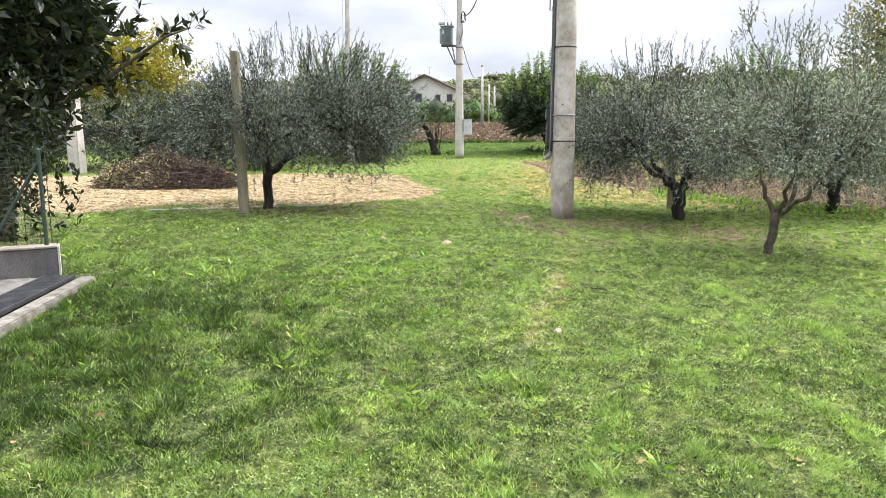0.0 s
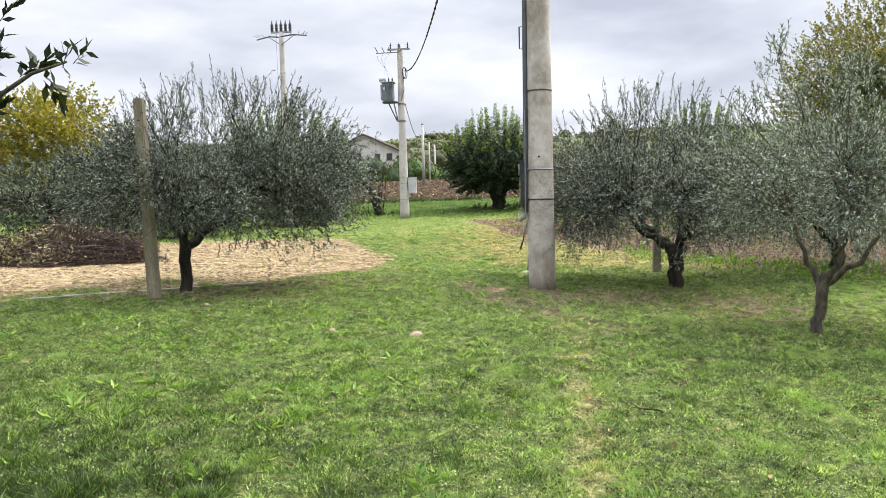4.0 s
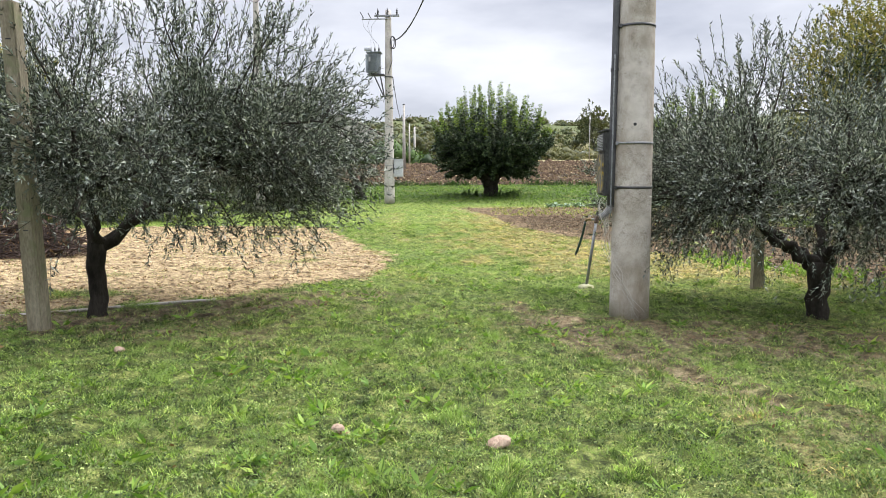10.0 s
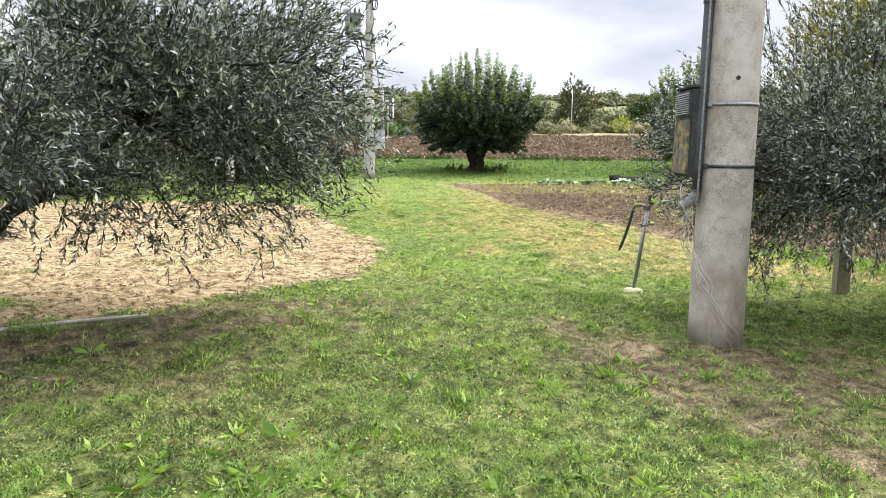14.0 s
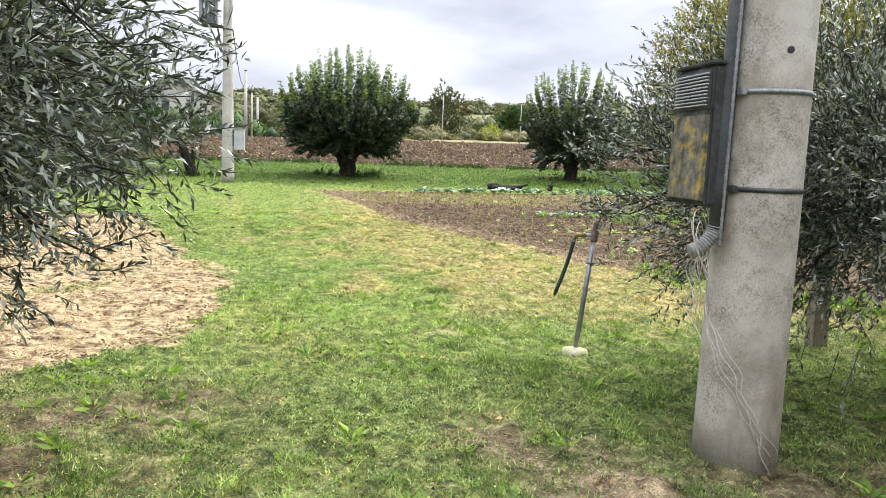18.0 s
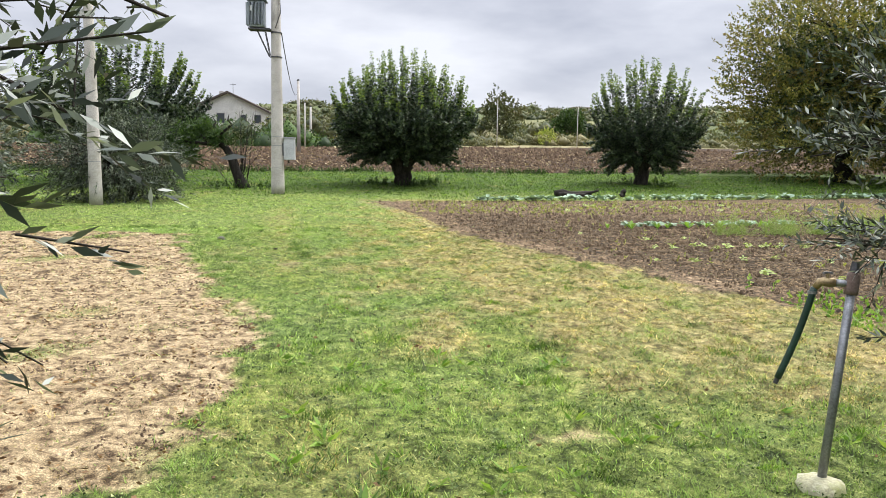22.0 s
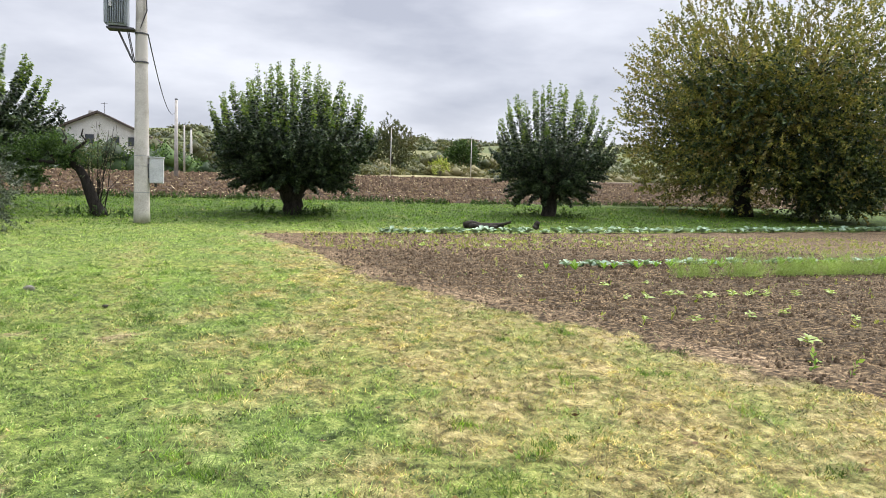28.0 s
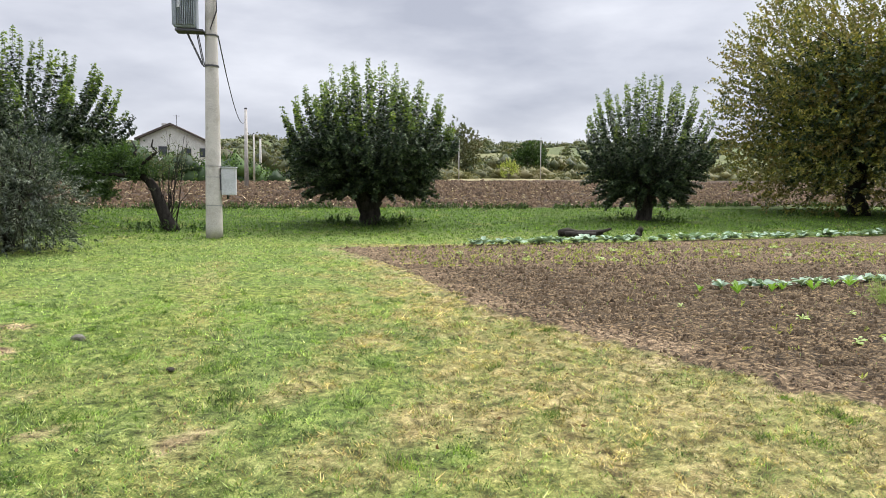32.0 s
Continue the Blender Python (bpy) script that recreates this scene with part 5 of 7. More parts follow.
cable("overhead_cable", (-4.45, 39.3, 8.25), (1.75, 10.8, 10.6), 2.0, 0.022, "twisted black overhead cable between the two big poles", 180)
cable("service_cable", (-4.45, 39.5, 6.45), (-8.95, 83.5, 8.4), 1.3, 0.02, "thin dark cable running out to the field pole")


def garden_post(x, y, h, w, top, label, name="concrete_post", mat=None):
    z0 = float(ground_z(x, y)) - 0.08
    root = thing(name, x, y, z0, label, "post")
    bm = box(w, w, h, 0, 0, h / 2, w * 0.1)
    for v in bm.verts:
        k = v.co.z / h
        v.co.x, v.co.y = v.co.x * (1 - 0.18 * k) + top[0] * k, v.co.y * (1 - 0.18 * k) + top[1] * k
    part("post_shaft", bm, mat or CONCRETE_POST, root)
    for k in (0.35, 0.62, 0.9):
        part("wire_hole", box(w * 0.3, 0.006, w * 0.25, top[0] * k, -w * 0.47 * (1 - 0.18 * k) + top[1] * k, h * k), CABLE, root)


garden_post(-3.64, 8.8, 2.85, 0.15, (0.1, -0.3), "mossy grey concrete vineyard post leaning slightly beside the olive")
garden_post(4.22, 13.2, 1.7, 0.15, (0.0, 0.05), "short grey concrete post behind the dense olive")
garden_post(-18.2, 23.6, 3.6, 0.55, (0.0, 0.0), "broad pale concrete pillar at the edge of the bare earth", "pale_pillar", CONCRETE_PALE)


# ---- garden tap ----
def garden_tap():
    x, y = 1.72, 12.74
    z0 = float(ground_z(x, y))
    root = thing("garden_tap", x, y, z0, "leaning galvanised standpipe with a tap and short green hose", "garden tap")
    bm = lathe([(0.12, -0.06), (0.115, 0.012), (0.095, 0.04), (0.04, 0.058)], 14, 0.09, 4)
    part("footing", bm, FOOTING, root, "rough yellowish mossy concrete footing", smooth=True)
    lean = np.array([0.15, 0.10, 1.03])
    part("pipe", tube_bm([np.array([0, 0, 0]), lean * 0.5, lean * 0.96], 0.02, 14), STEEL, root, smooth=True)
    c = lean * 0.93
    part("tee", tube_bm([lean * 0.88, lean * 0.9, lean * 0.96, lean * 0.98], (0.027, 0.03, 0.03, 0.027), 14), RUSTY, root, "brown rusted tee fitting", smooth=True)
    part("plug", tube_bm([lean * 0.98, lean * 1.03], (0.022, 0.018), 8), STEEL_DARK, root)
    side = np.array([-0.89, 0.45, 0.0])
    part("nipple", tube_bm([c, c + side * 0.075], 0.017, 12), STEEL, root, smooth=True)
    tap = part("tap_body", tube_bm([c + side * 0.07, c + side * 0.1, c + side * 0.135, c + side * 0.155 - np.array([0, 0, 0.03])], (0.02, 0.023, 0.021, 0.017), 12), BRASS, root, "worn brass tap", smooth=True)
    part("tap_handle", box(0.05, 0.014, 0.01, *(c + side * 0.105 + np.array([0, 0, 0.045])), 0.003), STEEL, tap)
    part("tap_stem", tube_bm([c + side * 0.105, c + side * 0.105 + np.array([0, 0, 0.045])], 0.008, 8), BRASS, tap)
    h0 = c + side * 0.158 - np.array([0, 0, 0.03])
    h1 = h0 + side * 0.13 + np.array([0, 0, -0.46])
    t = np.linspace(0, 1, 12)[:, None]
    part("hose", tube_bm(h0 + (h1 - h0) * t + np.array([0.012, 0, 0]) * np.sin(t * 3.1), 0.0165, 12), GREEN_HOSE, root, "short length of dark green hose", smooth=True)
    part("hose_clamp", ring(0.018, 0, 0.012, 0.003, 14), STEEL, root, at=Matrix.Translation(h0 + (h1 - h0) * 0.05))
    part("hose_end", tube_bm([h1, h1 + (h1 - h0) * 0.06], (0.012, 0.011), 10), STEEL_DARK, root)


FOOTING = rough_surface("mossy_footing", (0.36, 0.34, 0.2), (0.6, 0.58, 0.42), 9, 60, 0.95, 0.6, 0.01, stain=(0.3, 0.32, 0.12))
RUSTY = rough_surface("rusty_fitting", (0.14, 0.09, 0.075), (0.27, 0.2, 0.17), 16, 90, 0.7, 0.3, 0.002, metal=0.4)
BRASS = rough_surface("worn_brass", (0.28, 0.2, 0.1), (0.42, 0.33, 0.18), 20, 90, 0.5, 0.2, 0.001, metal=0.7)
garden_tap()


# ---- low wall, fence, paved edge ----
def fence_corner():
    wx, wy = -3.07, 3.37
    ang = math.degrees(math.atan2(-0.32, -0.42))
    z0 = float(ground_z(wx, wy)) - 0.1
    wall = thing("low_wall", wx, wy, z0, "low rendered concrete wall with a pale end, carrying the fence", "wall", rz=ang)
    bm = box(3.4, 0.2, 0.42, 1.7, -0.1, 0.21, 0.012)
    part("wall_body", bm, WALL_RENDER, wall)
    part("wall_end", box(0.02, 0.22, 0.43, -0.005, -0.1, 0.217, 0.006), CONCRETE_PALE, wall, "pale cement end face")
    part("coping", box(3.38, 0.23, 0.02, 1.7, -0.1, 0.425, 0.005), CONCRETE, wall)
    fence = thing("wire_fence", wx, wy, z0 + 0.43, "green wire mesh fence with a braced steel post", "fence", rz=ang)
    part("post", lathe([(0.02, 0), (0.02, 0.98), (0.012, 1.0)], 10), FENCE_GREEN, fence, at=pose(0.1, -0.1, 0))
    part("post", lathe([(0.02, 0), (0.02, 0.98), (0.012, 1.0)], 10), FENCE_GREEN, fence, at=pose(2.3, -0.1, 0))
    part("brace", tube_bm([(0.12, -0.1, 0.85), (0.6, -0.1, 0.02)], 0.016, 8), FENCE_GREEN, fence)
    for i in range(28):
        part("mesh_wire", tube_bm([(0.15 + i * 0.075, -0.1, 0.02), (0.15 + i * 0.075, -0.1, 0.95)], 0.0013, 4), MESH_GREEN, fence)
    for i in range(14):
        part("mesh_wire", tube_bm([(0.1, -0.1, 0.04 + i * 0.07), (2.3, -0.1, 0.04 + i * 0.07)], 0.0013, 4), MESH_GREEN, fence)
    # paved edge with its drain
    slab = thing("paved_edge", -2.62, 3.28, float(ground_z(-2.62, 3.28)) - 0.1, "grey concrete yard slab with a dark drain channel along its edge", "pavement", kind="structure", rz=math.degrees(math.atan2(-1.85, 0.57)))
    part("slab", box(4.6, 2.6, 0.16, 2.2, -1.85, 0.06, 0.01), SLAB, slab)
    part("kerb", box(4.6, 0.16, 0.168, 2.2, -0.08, 0.062, 0.012), KERB, slab, "pale kerb strip")
    part("drain_bed", box(4.6, 0.3, 0.02, 2.2, -0.36, 0.136), STEEL_DARK, slab)
    for s in (-0.5, -0.215):
        part("drain_rail", box(4.6, 0.018, 0.03, 2.2, s, 0.152, 0.002), STEEL_DARK, slab)
    for i in range(130):
        part("grate_bar", box(0.016, 0.262, 0.016, -0.05 + i * 0.035, -0.357, 0.156), STEEL_DARK, slab)


SLAB = rough_surface("yard_slab", (0.13, 0.12, 0.108), (0.24, 0.225, 0.2), 4, 70, 0.95, 0.5, 0.006, stain=(0.1, 0.092, 0.08))
KERB = rough_surface("kerb_cement", (0.11, 0.1, 0.085), (0.3, 0.28, 0.24), 7, 40, 0.95, 0.6, 0.01, stain=(0.09, 0.085, 0.06))
WALL_RENDER = rough_surface("wall_render", (0.085, 0.08, 0.076), (0.17, 0.16, 0.15), 3, 60, 0.92, 0.5, 0.006, stain=(0.07, 0.067, 0.062), stretch=(1, 1, 0.5))
MESH_GREEN = rough_surface("mesh_coating", (0.035, 0.05, 0.03), (0.08, 0.1, 0.06), 10, 80, 0.5, 0.1, 0.001)
FENCE_GREEN = rough_surface("fence_paint", (0.02, 0.035, 0.025), (0.04, 0.06, 0.045), 10, 80, 0.5, 0.1, 0.001)
fence_corner()


def yard_shade_wall():
    """Unseen plain wall on the yard slab, added to shade the lawn; it closes the place behind the way's start."""
    root = thing("shade_wall_west", -3.0, -5.8, -0.2, "plain unseen wall added beside the yard to shade the lawn", "wall", kind="structure")
    part("wall_body", box(0.35, 10.0, 8.2, 0, 0, 4.1, 0.01), WALL_RENDER, root)


yard_shade_wall()


# ---- brush pile ----
def brush_pile():
    x, y = -8.75, 14.9
    r = rng_of(101)
    root = thing("brush_pile", x, y, float(ground_z(x, y)), "heap of pruned brown branches with withered leaves", "brush pile")
    heaps = ((-1.5, 0.0, 0.55, 0.55), (-0.8, 0.1, 0.78, 0.7), (-0.25, 0.0, 1.1, 0.6), (0.3, 0.15, 0.85, 0.65), (0.85, 0.0, 0.7, 0.6), (1.35, 0.1, 0.52, 0.45), (0.0, -0.5, 0.5, 0.6))
    n = 3000
    w = r.integers(0, len(heaps), n)
    hp = np.array(heaps)[w]
    a, q = r.uniform(0, 6.28, n), np.sqrt(r.uniform(0, 1, n))
    px, py = hp[:, 0] + np.cos(a) * q * hp[:, 3] * 1.1, hp[:, 1] + np.sin(a) * q * hp[:, 3]
    hump = hp[:, 2] * (1 - q ** 2) ** 0.8
    c = np.stack([px, py, hump * r.uniform(0.3, 1.0, n) + 0.04], 1)
    d = unit(r.normal(size=(n, 3)) * np.array([1, 0.8, 0.3]) + np.stack([np.cos(a), np.sin(a), -0.25 + 0 * a], 1) * 0.7)
    L = r.uniform(0.2, 0.9, n)[:, None]
    s, e = c - d * L / 2, c + d * L / 2
    s[:, 2], e[:, 2] = np.maximum(s[:, 2], 0.01), np.maximum(e[:, 2], 0.01)
    tagged(part_mesh("stick", mesh_of("stick", *sticks(s, e, r.uniform(0.003, 0.012, n), 4), BRUSH_WOOD), root), kind="stuff")
    # withered leaves keep to the older end of the heap
    near = np.flatnonzero(px + 0.5 * r.normal(size=n) < -0.35)
    m = 9000
    k = near[r.integers(0, len(near), m)]
    p = c[k] + r.normal(size=(m, 3)) * np.array([0.13, 0.13, 0.05])
    p[:, 2] = np.maximum(p[:, 2], 0.02)
    tagged(part_mesh("withered_leaf", mesh_of("withered_leaf", *blades(p, r.normal(size=p.shape), 0.1 * r.uniform(0.6, 1.3, m), 0.045, r), PRUNED_LEAF), root), kind="stuff")
    k = r.integers(0, n, 2200)
    p = c[k] + r.normal(size=(2200, 3)) * 0.08
    p[:, 2] = np.maximum(p[:, 2], 0.02)
    tagged(part_mesh("dead_leaf", mesh_of("dead_leaf", *blades(p, r.normal(size=p.shape), 0.08 * r.uniform(0.6, 1.2, 2200), 0.03, r), DRY_LEAF), root), kind="stuff")
    for i in range(46):
        j = r.integers(0, n)
        b = np.array([px[j], py[j], hump[j] + 0.02])
        dd = unit(r.normal(size=3) * np.array([1, 0.8, 0.35]))
        long = r.uniform(0.4, 0.75)
        p = wander(b - dd * long, b + dd * long + np.array([0, 0, 0.1]), 6, 0.06, r)
        p[:, 2] = np.maximum(p[:, 2], 0.02)
        part("branch", tube_bm(p, np.linspace(0.018, 0.005, 6), 6), BRUSH_WOOD, root)


PRUNED_LEAF = leaf_surface("pruned_leaf", [(0.0, (0.06, 0.05, 0.025)), (0.5, (0.19, 0.165, 0.09)), (1.0, (0.44, 0.39, 0.26))], 0.1, 0.8)
BRUSH_WOOD = rough_surface("brush_wood", (0.035, 0.024, 0.02), (0.13, 0.098, 0.082), 5, 40, 0.9, 0.4, 0.004)
brush_pile()


# ---- small things lying about ----
def lump(name, x, y, sx, sy, sz, mat, label, category, seed, rz=0):
    bm = bmesh.new()
    bmesh.ops.create_icosphere(bm, subdivisions=2, radius=1)
    r = rng_of(seed)
    dirs = unit(r.normal(size=(5, 3)))
    for v in bm.verts:
        k = 1 + 0.2 * sum(math.sin(3 * float(np.dot(v.co, d)) + i) for i, d in enumerate(dirs)) / 3
        v.co = Vector((v.co.x * sx * k, v.co.y * sy * k, max(v.co.z, -0.45) * sz * k))
    me = bpy.data.meshes.new(name)
    bm.to_mesh(me)
    bm.free()
    me.materials.append(mat)
    ob = new(name, me)
    ob.matrix_world = pose(x, y, float(ground_z(x, y)) + sz * 0.4, 0, 0, rz)
    return tagged(ob, label, category)


STONE = rough_surface("pinkish_stone", (0.3, 0.2, 0.14), (0.5, 0.38, 0.29), 12, 80, 0.9, 0.5, 0.005)
lump("stone", 0.4, 6.66, 0.078, 0.055, 0.04, STONE, "pinkish broken stone lying in the grass", "stone", 1, 20)
lump("stone", -0.53, 6.73, 0.04, 0.035, 0.035, STONE, "small tan stone in the grass", "stone", 2)
lump("stone", -2.6, 8.2, 0.05, 0.04, 0.025, STONE, "small pinkish stone in the grass", "stone", 3)
lump("stone", 2.04, 2.65, 0.035, 0.05, 0.03, STONE, "pale pinkish chip of stone in the grass", "stone", 4)
lump("clod", -3.38, 23.35, 0.07, 0.05, 0.05, KERB, "crumpled dark grey lump with a pale side on the lawn", "debris", 6)
lump("clod", -2.15, 21.9, 0.04, 0.035, 0.025, BARK, "small dark clod on the lawn", "debris", 7)


def fallen_log():
    x, y = 7.75, 39.6
    r = rng_of(111)
    root = thing("log_heap", x, y, float(ground_z(x, y)), "dark old logs and roots heaped behind the cabbage row", "log")
    for i, (a, b, rad) in enumerate((((-0.85, 0, 0.12), (0.75, 0.1, 0.16), 0.13), ((-0.7, -0.15, 0.1), (0.4, -0.2, 0.1), 0.09), ((0.2, 0.1, 0.15), (1.0, -0.1, 0.3), 0.06), ((2.05, 0.1, 0.05), (2.2, 0.1, 0.3), 0.12))):
        part("log", tube_bm(wander(a, b, 6, 0.03, r), np.linspace(rad * 1.1, rad * 0.8, 6), 10), BARK, root, smooth=True)


fallen_log()


def ground_pipe():
    r = rng_of(115)
    t = np.linspace(0, 1, 14)
    x, y = -5.3 + 2.6 * t, 8.45 + 2.05 * t + 0.04 * np.sin(t * 9)
    z = ground_z(x, y) + 0.035
    root = thing("water_pipe", -5.3, 8.45, 0, "pale plastic water pipe lying along the lawn's edge", "pipe")
    part("pipe", tube_bm(np.stack([x + 5.3, y - 8.45, z - 0.015], 1), 0.017, 10), CONCRETE_PALE, root, smooth=True)


ground_pipe()


def fallen_branch(x, y, length, rz, seed):
    r = rng_of(seed)
    root = thing("fallen_twig", x, y, float(ground_z(x, y)) + 0.03, "bare pale twig lying on the lawn", "twig", rz=rz)
    part("twig", tube_bm(wander((0, 0, 0), (length, 0, 0.03), 6, 0.02, r), np.linspace(0.007, 0.003, 6), 5), BRUSH_WOOD, root)
    part("twig", tube_bm(wander((length * 0.4, 0, 0.01), (length * 0.7, length * 0.25, 0.02), 4, 0.01, r), np.linspace(0.005, 0.002, 4), 5), BRUSH_WOOD, root)


fallen_branch(2.75, 4.8, 0.45, 60, 1)
fallen_branch(2.5, 4.2, 0.3, 150, 2)


# ---- vegetable bed ----
def leaf_meshes(name, seed, leaf_l, leaf_w, rise, mat, curl=0.25):
    """Three variants of one broad ribbed leaf that grows along x."""
    r = rng_of(seed)
    made = []
    for i in range(3):
        L, W, up = leaf_l * r.uniform(0.8, 1.15), leaf_w * r.uniform(0.85, 1.15), rise * r.uniform(0.7, 1.25)
        vs, fs = [], []
        for k, w in ((0.0, 0.12), (0.35, 0.75), (0.7, 1.0), (1.0, 0.25)):
            c = np.array([L * k, 0, L * up * k - curl * L * k * k * 1.4 + 0.01])
            for q in (-1, 0, 1):
                vs.append(c + np.array([0, W * 0.5 * w * q, abs(q) * W * 0.14 * (k < 1) + 0.012 * r.normal() * (k > 0)]))
        for k in range(3):
            for q in range(2):
                v = k * 3 + q
                fs.append((v, v + 1, v + 4, v + 3))
        made.append(mesh_of("leaf", np.array(vs), np.array(fs), mat, smooth=True))
    return made


def plant_row(name, kind, a, b, step, label, category, group, jitter, size, seed, skip=0.0):
    meshes, count = kind
    r = rng_of(seed)
    n = int(math.hypot(b[0] - a[0], b[1] - a[1]) / step)
    for i in range(n):
        if r.uniform() < skip:
            continue
        x, y = a[0] + (b[0] - a[0]) * i / n + r.normal() * jitter, a[1] + (b[1] - a[1]) * i / n + r.normal() * jitter
        plant = thing(name, x, y, float(ground_z(x, y)) + 0.02, label, category, group, rz=r.uniform(0, 360))
        plant.scale = (size * r.uniform(0.7, 1.25),) * 3
        for j in range(count):
            part_mesh("leaf", meshes[j % 3], plant, at=pose(0, 0, 0.01 * j, r.normal() * 12, -14.0 * (j / count), j * 137.5 + r.uniform(-14, 14)) @ Matrix.Scale(r.uniform(0.75, 1.15) * (1 - 0.35 * j / count), 4))


CAB = (leaf_meshes("leaf", 1, 0.27, 0.17, 0.75, CABBAGE_LEAF), 9)
LEAFY = (leaf_meshes("leaf", 4, 0.26, 0.1, 1.1, WEED_LEAF), 8)
SEED = (leaf_meshes("leaf", 7, 0.12, 0.05, 0.55, LETTUCE_LEAF), 7)
plant_row("cabbage", CAB, (3.3, 36.3), (30.5, 42.65), 0.25, "blue-green cabbage plant in a row", "cabbage", "cabbages along the back of the bed", 0.1, 1.12, 121, 0.04)
plant_row("cabbage", CAB, (5.6, 26.6), (18.0, 28.85), 0.25, "cabbage plant with pale green leaves in the middle row", "cabbage", "cabbages in the middle row", 0.1, 0.72, 122, 0.08)
plant_row("chard", LEAFY, (5.0, 26.0), (15, 27.8), 0.5, "leafy green chard plant in the bed", "chard", "chard in the middle row", 0.14, 0.55, 123, 0.2)
plant_row("lettuce", SEED, (4.6, 22.3), (8.6, 22.7), 0.2, "small bright lettuce seedling in dug soil", "lettuce", "lettuce seedlings", 0.1, 0.85, 124, 0.25)
plant_row("lettuce", SEED, (4.4, 20.65), (8.2, 20.5), 0.42, "small bright lettuce seedling in dug soil", "lettuce", "lettuce seedlings", 0.15, 0.8, 125, 0.4)
plant_row("lettuce", SEED, (3.2, 24.3), (6.5, 24.2), 0.7, "small bright lettuce seedling in dug soil", "lettuce", "lettuce seedlings", 0.2, 0.9, 126, 0.4)
plant_row("lettuce", SEED, (3.9, 19.0), (7.0, 18.6), 0.45, "small bright lettuce seedling in dug soil", "lettuce", "lettuce seedlings", 0.25, 0.85, 127, 0.4)
plant_row("lettuce", SEED, (2.0, 31.5), (16, 33.5), 0.55, "small pale seedling at the back of the bed", "lettuce", "seedlings at the back of the bed", 0.5, 0.9, 128, 0.1)
plant_row("lettuce", SEED, (3.0, 33.5), (18, 35.5), 0.5, "small pale seedling at the back of the bed", "lettuce", "seedlings at the back of the bed", 0.4, 0.9, 129, 0.1)


def fennel_row():
    r = rng_of(131)
    n = 1150
    g = np.linspace(0.01, 1, 44)
    t = np.clip(g[r.integers(0, 44, n)] + r.normal(size=n) * 0.01, 0, 1)
    x, y = 7.0 + 9.5 * t, 24.85 + 1.45 * t + r.normal(size=n) * 0.12
    keep = (np.sin(t * 47) > -0.6) | (t > 0.3)
    x, y = x[keep], y[keep]
    p = np.stack([x, y, ground_z(x, y)], 1)
    d = r.normal(size=p.shape) * 0.45 + np.array([0, 0, 1.0])
    me = mesh_of("fennel_row", *twig_leaves(p, d, r.uniform(0.2, 0.55, len(p)), 24, 0.09, 0.007, r, 0.9), FENNEL_LEAF)
    tagged(new("fennel_row", me), "row of feathery bright green fennel", "fennel", kind="stuff")


fennel_row()


# ---- house beyond the field ----
def farmhouse():
    x, y = -23.2, 128
    z0 = 3.5
    root = thing("farmhouse", x, y, z0, "white two-storey farmhouse with a low gabled roof", "house")
    W0, W1, PK, EL, ER, PZ, D = -6.4, 5.2, -2.0, 6.3, 4.9, 8.3, 11.0
    bm = bmesh.new()
    prof = [(W0, -1.0), (W1, -1.0), (W1, ER), (PK, PZ), (W0, EL)]
    f = [bm.verts.new((a, 0, b)) for a, b in prof]
    g = [bm.verts.new((a, D, b)) for a, b in prof]
    bm.faces.new(f)
    bm.faces.new(g[::-1])
    for i in range(5):
        bm.faces.new((f[i], g[i], g[(i + 1) % 5], f[(i + 1) % 5]))
    bmesh.ops.recalc_face_normals(bm, faces=bm.faces)
    part("wall", bm, HOUSE_WALL, root)
    for (ax, az), (bx, bz) in (((W0 - 0.7, EL - 0.3), (PK, PZ + 0.02)), ((PK, PZ + 0.02), (W1 + 0.8, ER - 0.35))):
        bm = bmesh.new()
        vs = [bm.verts.new((px, py, pz + h)) for h in (0, 0.3) for px, pz in ((ax, az), (bx, bz)) for py in (-0.7, D + 0.7)]
        for q in ((0, 1, 3, 2), (4, 6, 7, 5), (0, 4, 5, 1), (2, 3, 7, 6), (0, 2, 6, 4), (1, 5, 7, 3)):
            bm.faces.new([vs[i] for i in q])
        bmesh.ops.recalc_face_normals(bm, faces=bm.faces)
        part("roof", bm, ROOF, root)
    part("chimney", box(0.7, 0.7, 1.3, PK - 1.6, 3.0, PZ - 0.1, 0.03), HOUSE_TRIM, root, "pale plastered chimney")
    part("aerial", tube_bm([(PK + 0.4, 2, PZ - 0.2), (PK + 0.4, 2, PZ + 1.8)], 0.04, 5), STEEL_DARK, root)
    part("aerial_arm", tube_bm([(PK - 0.1, 2, PZ + 1.6), (PK + 0.9, 2, PZ + 1.6)], 0.03, 5), STEEL_DARK, root)
    for wx, wz, ww, wh in ((2.6, 4.3, 1.0, 1.3), (0.4, 4.3, 0.9, 1.2), (-3.2, 4.4, 1.2, 1.5), (2.6, 1.2, 1.0, 1.3), (-2.8, 1.0, 1.1, 2.1), (4.4, 4.0, 0.8, 1.1)):
        win = part("window", box(ww + 0.24, 0.12, wh + 0.24, wx, -0.03, wz, 0.01), HOUSE_TRIM, root, "dark window in a pale surround")
        part("pane", box(ww, 0.03, wh, wx, -0.11, wz), WINDOW_DARK, win)
    part("balcony", box(3.4, 0.9, 0.9, -3.0, -0.5, 3.1, 0.02), HOUSE_WALL, root)


